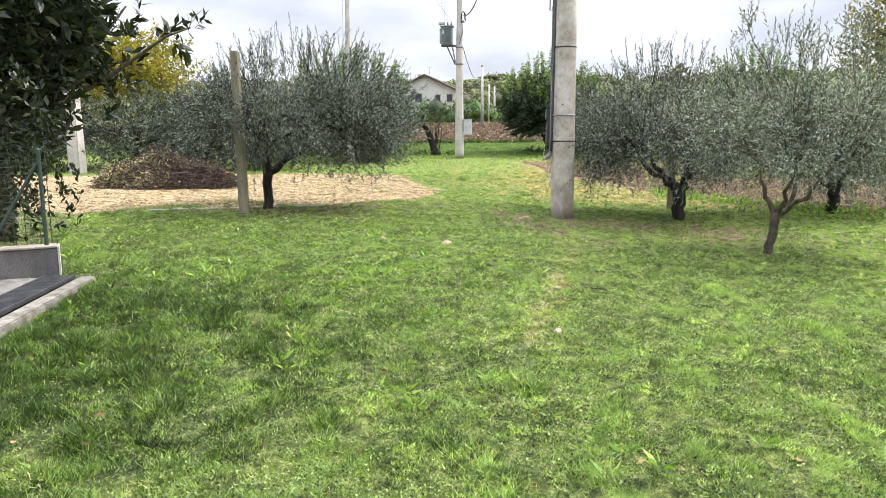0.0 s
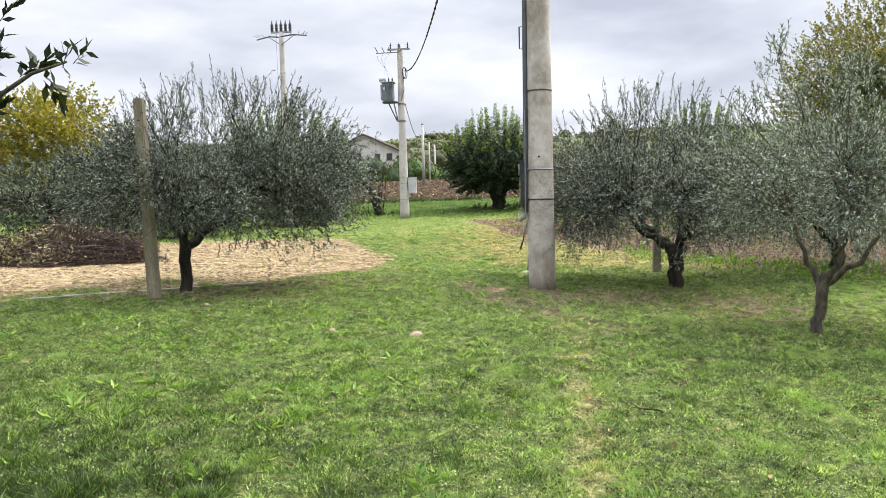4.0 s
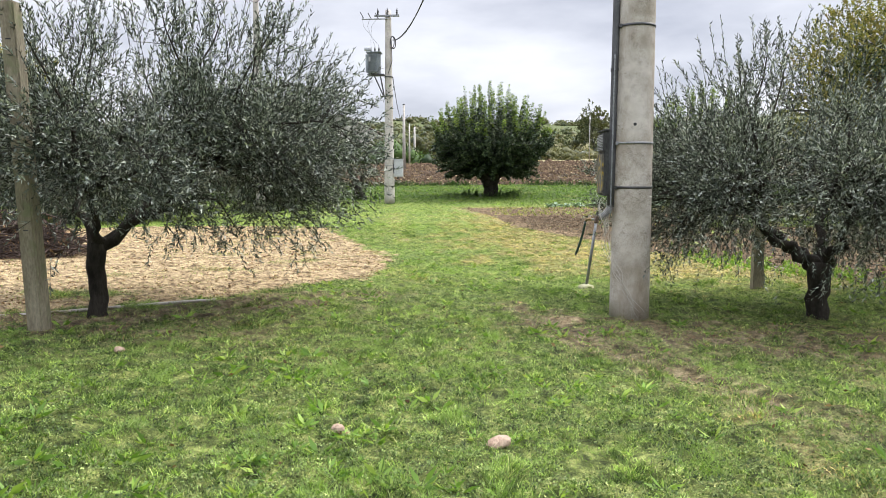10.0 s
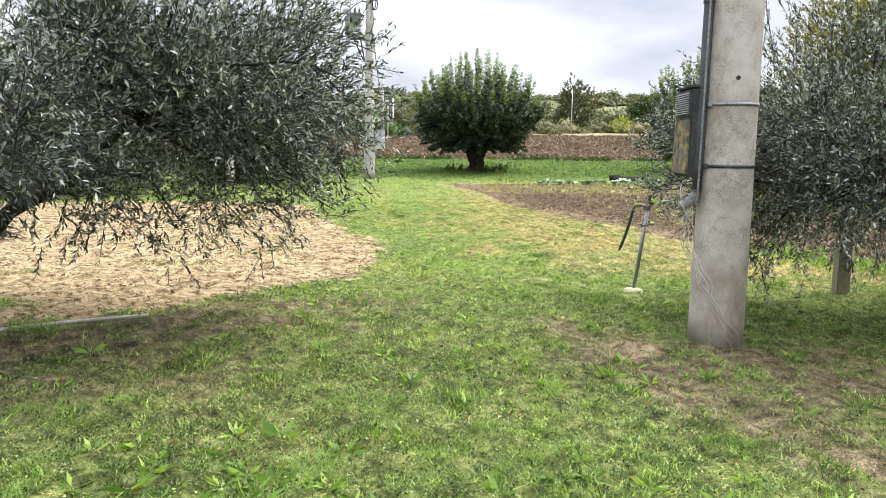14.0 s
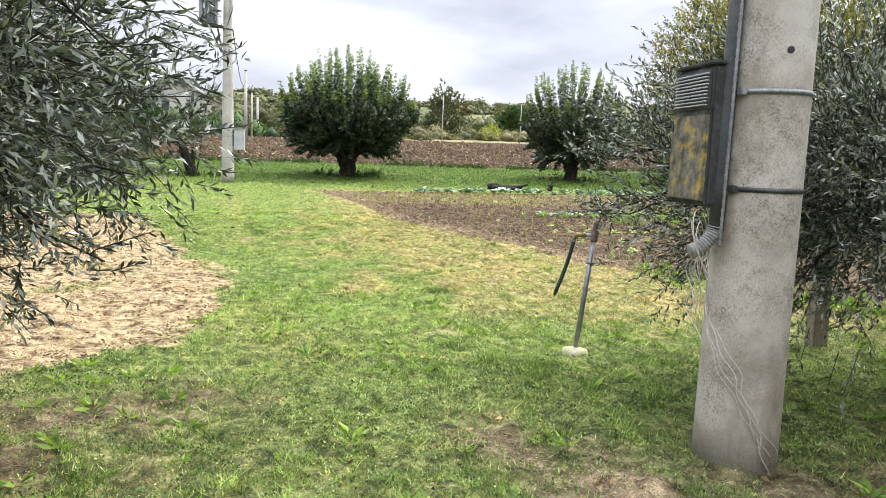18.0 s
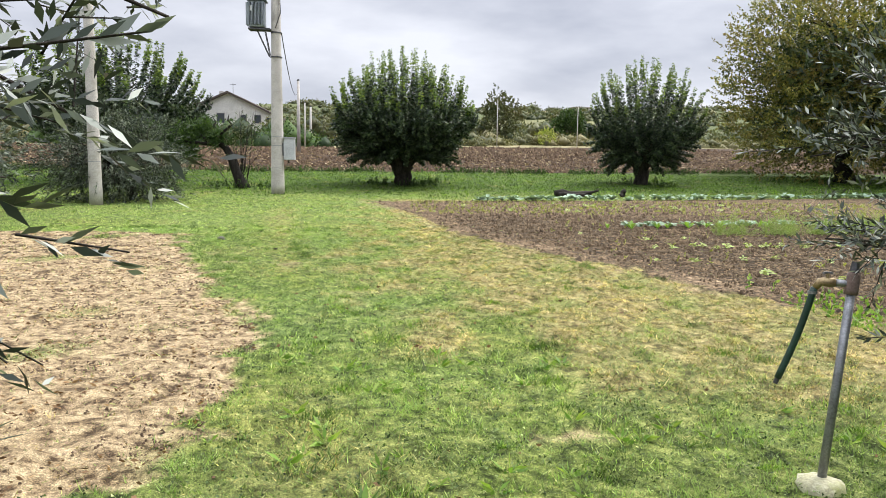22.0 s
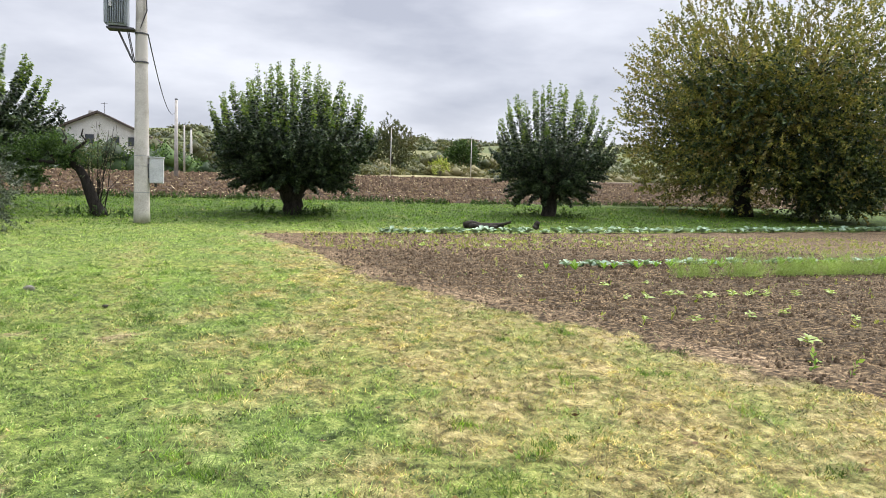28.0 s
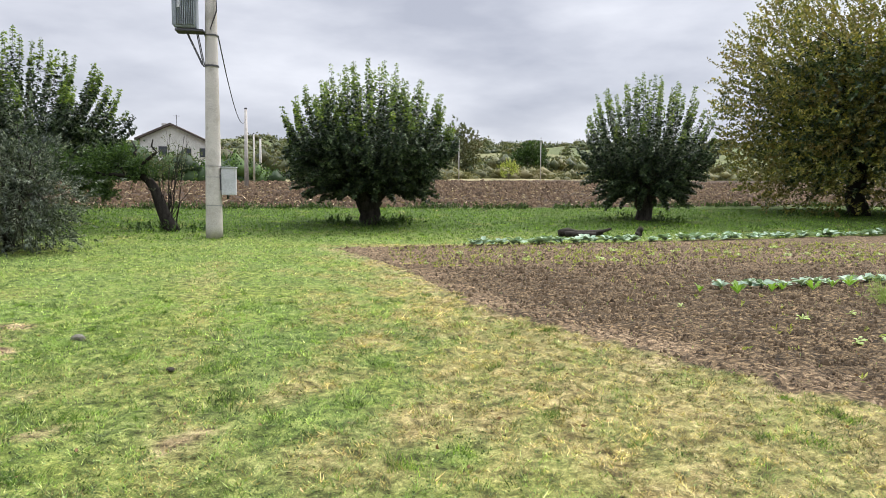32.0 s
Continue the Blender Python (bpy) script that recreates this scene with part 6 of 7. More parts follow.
HOUSE_WALL = rough_surface("house_render", (0.5, 0.49, 0.46), (0.62, 0.61, 0.58), 0.6, 8, 0.9, 0.1, 0.01, stain=(0.42, 0.41, 0.38))
HOUSE_TRIM = rough_surface("house_trim", (0.4, 0.38, 0.35), (0.5, 0.48, 0.45), 1, 10, 0.9, 0.1, 0.01)
ROOF = rough_surface("roof_tiles", (0.05, 0.042, 0.038), (0.13, 0.105, 0.09), 2, 12, 0.9, 0.4, 0.03)
WINDOW_DARK, _nt, _b, _o = nodes_of("window_glass")
_b.inputs["Base Color"].default_value, _b.inputs["Roughness"].default_value = (0.03, 0.035, 0.04, 1), 0.15
farmhouse()


# ---- far hedges, woods and hill trees ----
def clump_band(name, centres, sizes, per, leaf, seed, mat, label, category, lift=0.0):
    """Many bushes: each a few leafy lobes round a dense heart of twigs and leaves."""
    r = rng_of(seed)
    n, lobes = len(centres), 5
    off = unit(r.normal(size=(n, lobes, 3))) * r.uniform(0.2, 0.62, (n, lobes, 1))
    off[..., 2] = np.abs(off[..., 2]) * 1.0
    off[:, 0] *= 0.1
    lr = r.uniform(0.32, 0.55, (n, lobes))
    lr[:, 0] = 0.62
    w = r.integers(0, lobes, (n, per))
    row = np.arange(n)[:, None]
    d = unit(r.normal(size=(n, per, 3)))
    d[..., 2] = np.abs(d[..., 2]) * np.where(r.uniform(size=(n, per)) < (0.25 if lift else 0.05), -0.6, 1)
    p = off[row, w] + d * lr[row, w][..., None] * r.uniform(0.7, 1.06, (n, per, 1))
    p = centres[:, None] + p * sizes[:, None]
    L = leaf * r.uniform(0.6, 1.4, n * per)
    leaves = blades(p.reshape(-1, 3), (d + r.normal(size=d.shape) * 0.8).reshape(-1, 3), L, L * 0.75, r, tri=True)
    v = centres[:, None, None] + (off[:, :, None] + OCTA[None, None] * lr[:, :, None, None] * 0.85) * sizes[:, None, None]
    f = (np.arange(n * lobes) * 6)[:, None, None] + np.concatenate([OCTA_F, OCTA_F[:, 2:]], 1)[None]
    root = thing(name, 0, 0, 0, label, category, kind="stuff")
    part_mesh("foliage", mesh_of("foliage", *leaves, mat), root)
    part_mesh("heart", mesh_of("heart", v.reshape(-1, 3), f.reshape(-1, 4)[:, :3], mat), root)
    if lift:
        foot = centres.copy()
        foot[:, 2] = ground_z(centres[:, 0], centres[:, 1]) - 0.2
        part_mesh("trunk", mesh_of("trunk", *sticks(foot, centres, 0.2, 5), BARK_GREY), root)
    return root


OCTA = np.array([[1, 0, 0], [-1, 0, 0], [0, 1, 0], [0, -1, 0], [0, 0, 1], [0, 0, -1.0]])
OCTA_F = np.array([[0, 2, 4], [2, 1, 4], [1, 3, 4], [3, 0, 4], [2, 0, 5], [1, 2, 5], [3, 1, 5], [0, 3, 5]])


def field_end(x):
    """How far off the ploughed field ends."""
    return np.interp(x, [-120, -12, 18, 32, 110], [88, 97, 114, 122, 150])


def far_growth():
    r = rng_of(141)
    n = 210
    x = r.uniform(-70, 120, n)
    y = field_end(x) + 7 + r.uniform(0, 14, n)
    h = r.uniform(1.3, 3.0, n)
    clump_band("far_hedge", np.stack([x, y, ground_z(x, y) - 0.2], 1), np.stack([h * 1.7, h * 1.3, h], 1), 230, 0.32, 142, SCRUB_LEAF, "yellowish olive-green scrub beyond the ploughed field", "hedge")
    n = 120
    x = r.uniform(-75, 130, n)
    y = field_end(x) + 22 + r.uniform(0, 40, n)
    h = r.uniform(2.2, 4.4, n)
    clump_band("far_trees", np.stack([x, y, ground_z(x, y) + h * 0.35], 1), np.stack([h * 1.15, h * 1.1, h * 1.05], 1), 280, 0.45, 143, SHRUB_LEAF, "far green trees beyond the hedges", "trees", 1.0)
    n = 1200
    y = r.uniform(195, 540, n)
    x = y * r.uniform(-0.62, 0.75, n)
    k = (wave_noise(x, y, 150, 33) + 0.25 * r.normal(size=n) > -0.4) | (y > 480)
    x, y = x[k], y[k]
    h = r.uniform(2.0, 4.5, len(x)) * (0.8 + y / 900)
    clump_band("hill_woods", np.stack([x, y, ground_z(x, y) - 0.3], 1), np.stack([h * 1.4, h * 1.4, h], 1), 64, 1.2, 144, SHRUB_LEAF, "scattered trees over the distant hillside", "woods")
    # dark hedge before the farmhouse
    x = np.linspace(-40, -9, 40) + r.normal(size=40) * 0.4
    y = 103 + r.normal(size=40) * 1.5
    h = r.uniform(3.4, 5.6, 40) * np.where(x > -14, 0.6, 1)
    clump_band("house_hedge", np.stack([x, y, ground_z(x, y) - 0.2], 1), np.stack([h, h, h], 1), 300, 0.32, 145, FRINGE_LEAF, "dark evergreen hedge before the farmhouse", "hedge")
    spreading_tree("field_maple", 20.4, 140, 2.4, 0.2, (20.4, 140, 10.0), (3.6, 3.2, 4.0), 146, "tall airy grey-green tree beyond the field", SHRUB_LEAF, 520, 16, 0.3)
    spreading_tree("field_maple", 36.0, 150, 2.2, 0.25, (36.0, 150, 8.9), (3.2, 3.0, 2.9), 147, "dark round tree beyond the field", FRINGE_LEAF, 520, 16, 0.34)
    spreading_tree("yellow_shrub", 26.3, 127, 0.5, 0.08, (26.3, 127, 5.9), (1.5, 1.3, 1.3), 148, "bush with yellow autumn leaves at the field's far end", SEEDLING_LEAF, 170, 9, 0.2, twig=0.6, category="shrub")


far_growth()


def hill_farm():
    x, y = 135, 505
    z0 = float(ground_z(x, y))
    root = thing("hill_farm", x, y, z0 - 0.5, "tiny pale farm building on the far hill", "house")
    part("wall", box(12, 7, 3.2, 0, 0, 2.0), HOUSE_WALL, root)
    part("roof", box(13, 8, 0.9, 0, 0, 4.0, 0.3), CONCRETE, root)
    for i in range(4):
        part("window", box(1.0, 0.1, 1.2, -4.2 + i * 2.8, -3.55, 2.2), WINDOW_DARK, root)


hill_farm()


# ---- ground cover: grass, clover, weeds, clods ----
GRASS = leaf_surface("grass_blade", [(0.0, (0.045, 0.085, 0.016)), (0.45, (0.165, 0.26, 0.07)), (0.85, (0.3, 0.395, 0.145)), (1.0, (0.46, 0.49, 0.28))], 0.36, 0.5, patch=(0.26, 0.375, 0.105), patch_scale=0.9, clump=6, fine=19)
CLIPPINGS = leaf_surface("clippings", [(0.0, (0.03, 0.035, 0.014)), (0.4, (0.12, 0.16, 0.045)), (0.75, (0.22, 0.255, 0.085)), (1.0, (0.34, 0.34, 0.16))], 0.25, 0.6, clump=9)
CLOVER = leaf_surface("clover_leaf", [(0.0, (0.055, 0.09, 0.033)), (0.6, (0.14, 0.2, 0.08)), (1.0, (0.25, 0.305, 0.145))], 0.3, 0.6, patch_scale=1.1, clump=7, fine=21)
STRAW = leaf_surface("dry_straw", [(0.0, (0.15, 0.11, 0.045)), (0.4, (0.36, 0.285, 0.125)), (0.7, (0.26, 0.275, 0.08)), (1.0, (0.6, 0.49, 0.29))], 0.2, 0.7, clump=4, fine=15)
STUBBLE = leaf_surface("pale_stubble", [(0.0, (0.14, 0.1, 0.06)), (0.6, (0.36, 0.285, 0.18)), (1.0, (0.62, 0.53, 0.39))], 0.1, 0.8)
CLOD = rough_surface("soil_clod", (0.03, 0.02, 0.011), (0.11, 0.077, 0.044), 3, 30, 0.97, 0.6, 0.01)
CRUST_CLOD = rough_surface("dry_clod", (0.11, 0.075, 0.046), (0.28, 0.205, 0.135), 3, 30, 0.97, 0.6, 0.01)
FIELD_CLOD = rough_surface("field_clod", (0.026, 0.016, 0.009), (0.09, 0.058, 0.033), 0.6, 6, 0.97, 0.5, 0.02, stain=(0.16, 0.11, 0.066))
DARK_CLOD = rough_surface("dark_crumb", (0.05, 0.032, 0.02), (0.13, 0.09, 0.055), 4, 30, 0.97, 0.5, 0.01)
TAN_CLOD = rough_surface("tan_crumb", (0.12, 0.075, 0.045), (0.38, 0.28, 0.185), 4, 30, 0.97, 0.5, 0.01)


def on_paving(x, y):
    return inside(x, y, [(-2.55, 3.35), (-1.2, -1.2), (-6, -2.6), (-7, 2)]) | inside(x, y, [(-3.0, 3.45), (-3.2, 3.2), (-6, 1.2), (-6.2, 1.5)])


def tri_blades(x, y, h, w, r, bend=0.45):
    """Grass blades: one slim leaning triangle each."""
    n = len(x)
    z = lawn_z(x, y)
    a = r.uniform(0, 6.28, n)
    s = np.stack([np.cos(a), np.sin(a), 0 * a], 1) * (w / 2)[:, None]
    lean = np.clip(r.normal(size=(n, 2)) * bend, -1.7, 1.7)
    p = np.stack([x, y, z - 0.004], 1)
    tip = p + np.stack([lean[:, 0] * h, lean[:, 1] * h, h], 1)
    v = np.stack([p - s, p + s, tip], 1).reshape(-1, 3)
    return v, np.arange(3 * n).reshape(-1, 3)


def lay(name, x, y, mat, label, r, big=1.0):
    """Short cut pieces lying almost flat."""
    p = np.stack([x, y, lawn_z(x, y) + r.uniform(0.002, 0.02, len(x))], 1)
    a = r.uniform(0, 6.28, len(x))
    d = np.stack([np.cos(a), np.sin(a), 0.3 * r.normal(size=len(x))], 1)
    L = r.uniform(0.02, 0.062, len(x)) * big
    sd = np.stack([-np.sin(a), np.cos(a), 0 * a], 1) * (big * r.uniform(0.0015, 0.0035, len(x)) * (1 + np.clip((y - 20) / 12, 0, 1)))[:, None]
    v = np.stack([p - sd, p + sd, p + d * L[:, None]], 1)
    tagged(new(name, mesh_of(name, v.reshape(-1, 3), np.arange(3 * len(x)).reshape(-1, 3), mat)), label, "straw", kind="stuff")


def grass():
    r = rng_of(201)
    n = 2500000
    pick = r.uniform(size=n)
    y = np.where(pick < 0.3, r.uniform(-0.7, 11, n), np.where(pick < 0.86, r.uniform(-0.7, 26, n), r.uniform(26, 56, n)))
    wide = 3.6 + np.clip(y, 0, 60) * 0.36 + np.clip(y - 36, 0, 10) * 0.9
    x = r.uniform(-1, 1, n) * wide + np.interp(y, [0, 8, 26], [1.4, 0.3, 0.4])
    tan, bed, field, dry, soil = masks(x, y)
    # tussocks: dense cushions with thin ground between
    lush = 0.62 + 0.6 * wave_noise(x, y, 0.5, 202) + 0.5 * wave_noise(x, y, 0.17, 203)
    keep = (r.uniform(size=n) < np.clip(lush, 0.08, 1) * (1 - 0.92 * tan) * (1 - 0.985 * bed) * (1 - field) * (1 - 0.9 * soil)) & ~on_paving(x, y) & (np.hypot(x - P1X, y - P1Y) > 0.24)
    x, y, dry, tan, lush = x[keep], y[keep], dry[keep], tan[keep], lush[keep]
    far = np.clip((y - 20) / 15, 0, 1)
    tall = 1 + 1.1 * np.clip(wave_noise(x, y, 0.9, 204) - 0.4, 0, 1) + 0.5 * np.clip((y - 40) / 4, 0, 1) * (1 + 0.8 * wave_noise(x, y, 1.4, 206))
    rank = rank_shade_zone(x, y)
    h = r.uniform(0.012, 0.036, len(x)) * tall * (1 + 0.7 * far) * np.clip(0.5 + 0.65 * lush, 0.45, 1.7) * (1 + 0.8 * rank)
    w = r.uniform(0.004, 0.009, len(x)) * (1 + 1.5 * far)
    s = r.uniform(size=len(x)) < np.clip(dry * 1.0 + tan * 0.6, 0, 0.94)
    deep = ~s & (y > 38.5 + 0.8 * wave_noise(x, y, 3.0, 207))
    wild = ~s & ~deep & (r.uniform(size=len(x)) < rank * 0.95)
    g = ~s & ~deep & ~wild
    tagged(new("rank_shade_grass", mesh_of("rank_shade_grass", *tri_blades(x[wild], y[wild], h[wild], w[wild], r, 0.7), RANK_SHADE_GRASS)), "longer green grass beside the paved yard, coloured darker for the shade there", "grass", kind="stuff")
    tagged(new("grass", mesh_of("grass", *tri_blades(x[g], y[g], h[g], w[g], r, 0.7), GRASS)), "short mown green grass", "grass", kind="stuff")
    tagged(new("lush_grass", mesh_of("lush_grass", *tri_blades(x[deep], y[deep], h[deep], w[deep] * 1.3, r), LUSH_GRASS)), "deep green lush grass under the mulberry trees", "grass", kind="stuff")
    # clippings of the last mowing lie all over the lawn
    n = 480000
    cy = r.uniform(-0.6, 24, n)
    cx = r.uniform(-1, 1, n) * (3.6 + 0.16 * np.clip(cy, 0, 30)) + np.interp(cy, [0, 8, 26], [1.4, 0.5, 0.4])
    m_tan, m_bed, m_field, m_dry, m_soil = masks(cx, cy)
    k = (r.uniform(size=n) < np.clip(0.5 + 0.75 * wave_noise(cx, cy, 0.7, 208), 0.05, 1) * (1 - 0.9 * m_tan) * (1 - m_bed) * (1 - 0.5 * m_soil) * (1 - 0.8 * rank_shade_zone(cx, cy))) & ~on_paving(cx, cy) & (np.hypot(cx - P1X, cy - P1Y) > 0.23)
    lay("grass_clippings", cx[k], cy[k], CLIPPINGS, "mown clippings and thatch lying over the lawn", r)
    # dry mown straw lies flat
    tagged(new("dry_grass", mesh_of("dry_grass", *tri_blades(x[s], y[s], h[s] * 0.9, w[s] * 1.05, r, 1.3), STRAW)), "yellowed dry mown grass", "dry grass", kind="stuff")
    # short cut straw lying as a mat
    n = 620000
    y = r.uniform(9, 37, n)
    x = r.uniform(-5, 8, n)
    tan, bed, field, dry, soil = masks(x, y)
    k = (r.uniform(size=n) < np.clip(dry * 1.2 - 0.1, 0, 1) * (1 - bed) * np.clip(0.6 + 0.6 * wave_noise(x, y, 0.5, 205), 0.1, 1))
    x, y = x[k], y[k]
    lay("cut_straw", x, y, STRAW, "loose cut straw lying on the dry lawn", r, 0.8)
    # dense short stubble of the yellowed lawn
    n = 420000
    y = 13 + 20 * r.uniform(0, 1, n) ** 1.1
    x = r.uniform(-2.5, 7, n)
    tan, bed, field, dry, soil = masks(x, y)
    k = r.uniform(size=n) < np.clip(dry * 1.1 - 0.05, 0, 0.9) * (1 - bed) * np.clip(0.6 + 0.7 * wave_noise(x, y, 0.3, 209), 0.05, 1)
    x, y = x[k], y[k]
    tagged(new("lawn_stubble", mesh_of("lawn_stubble", *tri_blades(x, y, r.uniform(0.012, 0.034, len(x)), r.uniform(0.004, 0.008, len(x)) * (1 + np.clip((y - 18) / 10, 0, 1)), r, 0.9), STRAW)), "short yellowed stubble of the dry lawn", "dry grass", kind="stuff")


def tufts():
    r = rng_of(211)
    n = 700
    cx, cy = r.uniform(-6, 7, n), r.uniform(-1.2, 27, n)
    cx[:190], cy[:190] = r.uniform(-2.6, 1.6, 190), r.uniform(-1.2, 5.5, 190)
    tan, bed, field, dry, soil = masks(cx, cy)
    k = (bed < 0.5) & (tan < 0.5) & ~on_paving(cx, cy) & (np.hypot(cx - P1X, cy - P1Y) > 0.5)
    ex = np.linspace(0, 1, 40)
    cx, cy = np.append(cx[k], -2.6 + 1.0 * ex + 0.12 * np.sin(ex * 40)), np.append(cy[k], 3.45 - 3.2 * ex)
    cx, cy = np.append(cx, [-1.6, -1.75, -0.6, 1.2]), np.append(cy, [20.75, 21.9, 17.9, 12.2])
    size = r.uniform(0.4, 1.1, len(cx))
    size[-4:-2] = 1.7
    m = 120
    off = r.normal(size=(len(cx), m, 2)) * 0.07 * size[:, None, None]
    x, y = (cx[:, None] + off[..., 0]).ravel(), (cy[:, None] + off[..., 1]).ravel()
    h = (r.uniform(0.03, 0.085, (len(cx), m)) * size[:, None]).ravel()
    tagged(new("grass_tufts", mesh_of("grass_tufts", *tri_blades(x, y, h, np.full(len(x), 0.005), r, 0.6), LUSH_GRASS)), "taller tufts of green grass", "grass", kind="stuff")


def clover():
    r = rng_of(221)
    n = 680000
    y = np.where(r.uniform(size=n) < 0.72, r.uniform(-0.6, 12.5, n), r.uniform(12.5, 24, n))
    x = r.uniform(-1, 1, n) * (3.2 + 0.27 * np.clip(y, 0, 30)) + np.interp(y, [0, 8, 26], [1.4, 0.2, 0])
    tan, bed, field, dry, soil = masks(x, y)
    k = wave_noise(x, y, 1.3, 222) + 0.6 * wave_noise(x, y, 0.35, 223)
    keep = (k > -0.75) & (r.uniform(size=n) < (1 - tan) * (1 - bed) * (1 - 0.97 * np.clip(dry * 1.5, 0, 1)) * (1 - 0.96 * soil) * (1 - 0.85 * rank_shade_zone(x, y))) & ~on_paving(x, y) & (np.hypot(x - P1X, y - P1Y) > 0.3)
    x, y = x[keep], y[keep]
    p = np.stack([x, y, lawn_z(x, y) + r.uniform(0.004, 0.034, len(x))], 1)
    d = r.normal(size=p.shape) * np.array([1, 1, 0.5])
    L = r.uniform(0.008, 0.019, len(x))
    tagged(new("clover", mesh_of("clover", *blades(p, d, L, L * 0.95, r, tri=True), CLOVER)), "low clover and small-leaved weeds", "clover", kind="stuff")


def weeds():
    r = rng_of(231)
    n = 1700
    x, y = r.normal(size=n) * 2.6 - 0.1, r.uniform(0.2, 15, n)
    x[:420], y[:420] = r.uniform(-4, 0.8, 420), r.uniform(3.5, 8.5, 420)
    tan, bed, field, dry, soil = masks(x, y)
    keep = (wave_noise(x, y, 2.2, 232) + 0.5 * r.normal(size=n) > 0.1) & (tan < 0.5) & (dry < 0.35) & (bed < 0.5) & ~on_paving(x, y) & (np.hypot(x - P1X, y - P1Y) > 0.4)
    x, y = x[keep], y[keep]
    per = 9
    a = r.uniform(0, 6.28, (len(x), per))
    d = np.stack([np.cos(a), np.sin(a), r.uniform(0.2, 0.9, a.shape)], -1)
    z = lawn_z(x, y)
    p = np.repeat(np.stack([x, y, z], 1)[:, None], per, 1) + d * 0.012
    size = np.repeat(r.uniform(0.5, 1.2, len(x)), per)
    L = 0.088 * size * r.uniform(0.6, 1.25, len(size))
    tagged(new("weeds", mesh_of("weeds", *blades(p.reshape(-1, 3), d.reshape(-1, 3), L, L * 0.26, r, 0.2), WEED_LEAF)), "bright green dandelion-like weeds in the lawn", "weeds", kind="stuff")
    # weeds along the near side of the dug strip
    n = 900
    x = r.uniform(4.2, 12, n)
    y = np.interp(x, [4.2, 6.4, 9.5, 12], [16.8, 13.6, 11.7, 11.2]) + r.normal(size=n) * 0.7
    p = np.stack([x, y, ground_z(x, y)], 1)
    d = r.normal(size=(n, 3)) * 0.6 + np.array([0, 0, 1.0])
    tagged(new("edge_weeds", mesh_of("edge_weeds", *twig_leaves(p, d, r.uniform(0.06, 0.25, n), 8, 0.06, 0.03, r, 1.0), WEED_LEAF)), "yellow-green weeds along the dug strip", "weeds", kind="stuff")


def clods(name, x, y, size, mat, label, seed, squash=0.6, lift=0.012):
    """Crumbs: small uneven lumps with a short skewed ridge."""
    r = rng_of(seed)
    n = len(x)
    turn = r.uniform(0, 6.28, (n, 1))
    a = turn + np.array([[0, 1.57, 3.14, 4.71]]) + r.normal(size=(n, 4)) * 0.3
    k = size[:, None] * r.uniform(0.75, 1.4, (n, 4))
    base = np.stack([np.cos(a) * k, np.sin(a) * k, -size[:, None] * r.uniform(0.2, 0.7, (n, 4))], -1)
    along = np.concatenate([np.cos(turn), np.sin(turn)], 1)[:, None] * (size[:, None, None] * np.array([[[0.6], [-0.6]]]) * r.uniform(0.5, 1.1, (n, 2, 1)))
    top = np.concatenate([along + r.normal(size=(n, 2, 2)) * 0.16 * size[:, None, None], (size[:, None] * squash * r.uniform(0.7, 1.5, (n, 2)))[..., None]], -1)
    v = np.concatenate([base, top], 1) + np.stack([x, y, ground_z(x, y) + lift + size * 0.2], 1)[:, None]
    f = (np.arange(n) * 6)[:, None, None] + np.array([[0, 1, 4], [1, 5, 4], [1, 2, 5], [2, 3, 5], [3, 4, 5], [3, 0, 4]])[None]
    return tagged(new(name, mesh_of(name, v.reshape(-1, 3), f.reshape(-1, 3), mat)), label, "soil", kind="stuff")


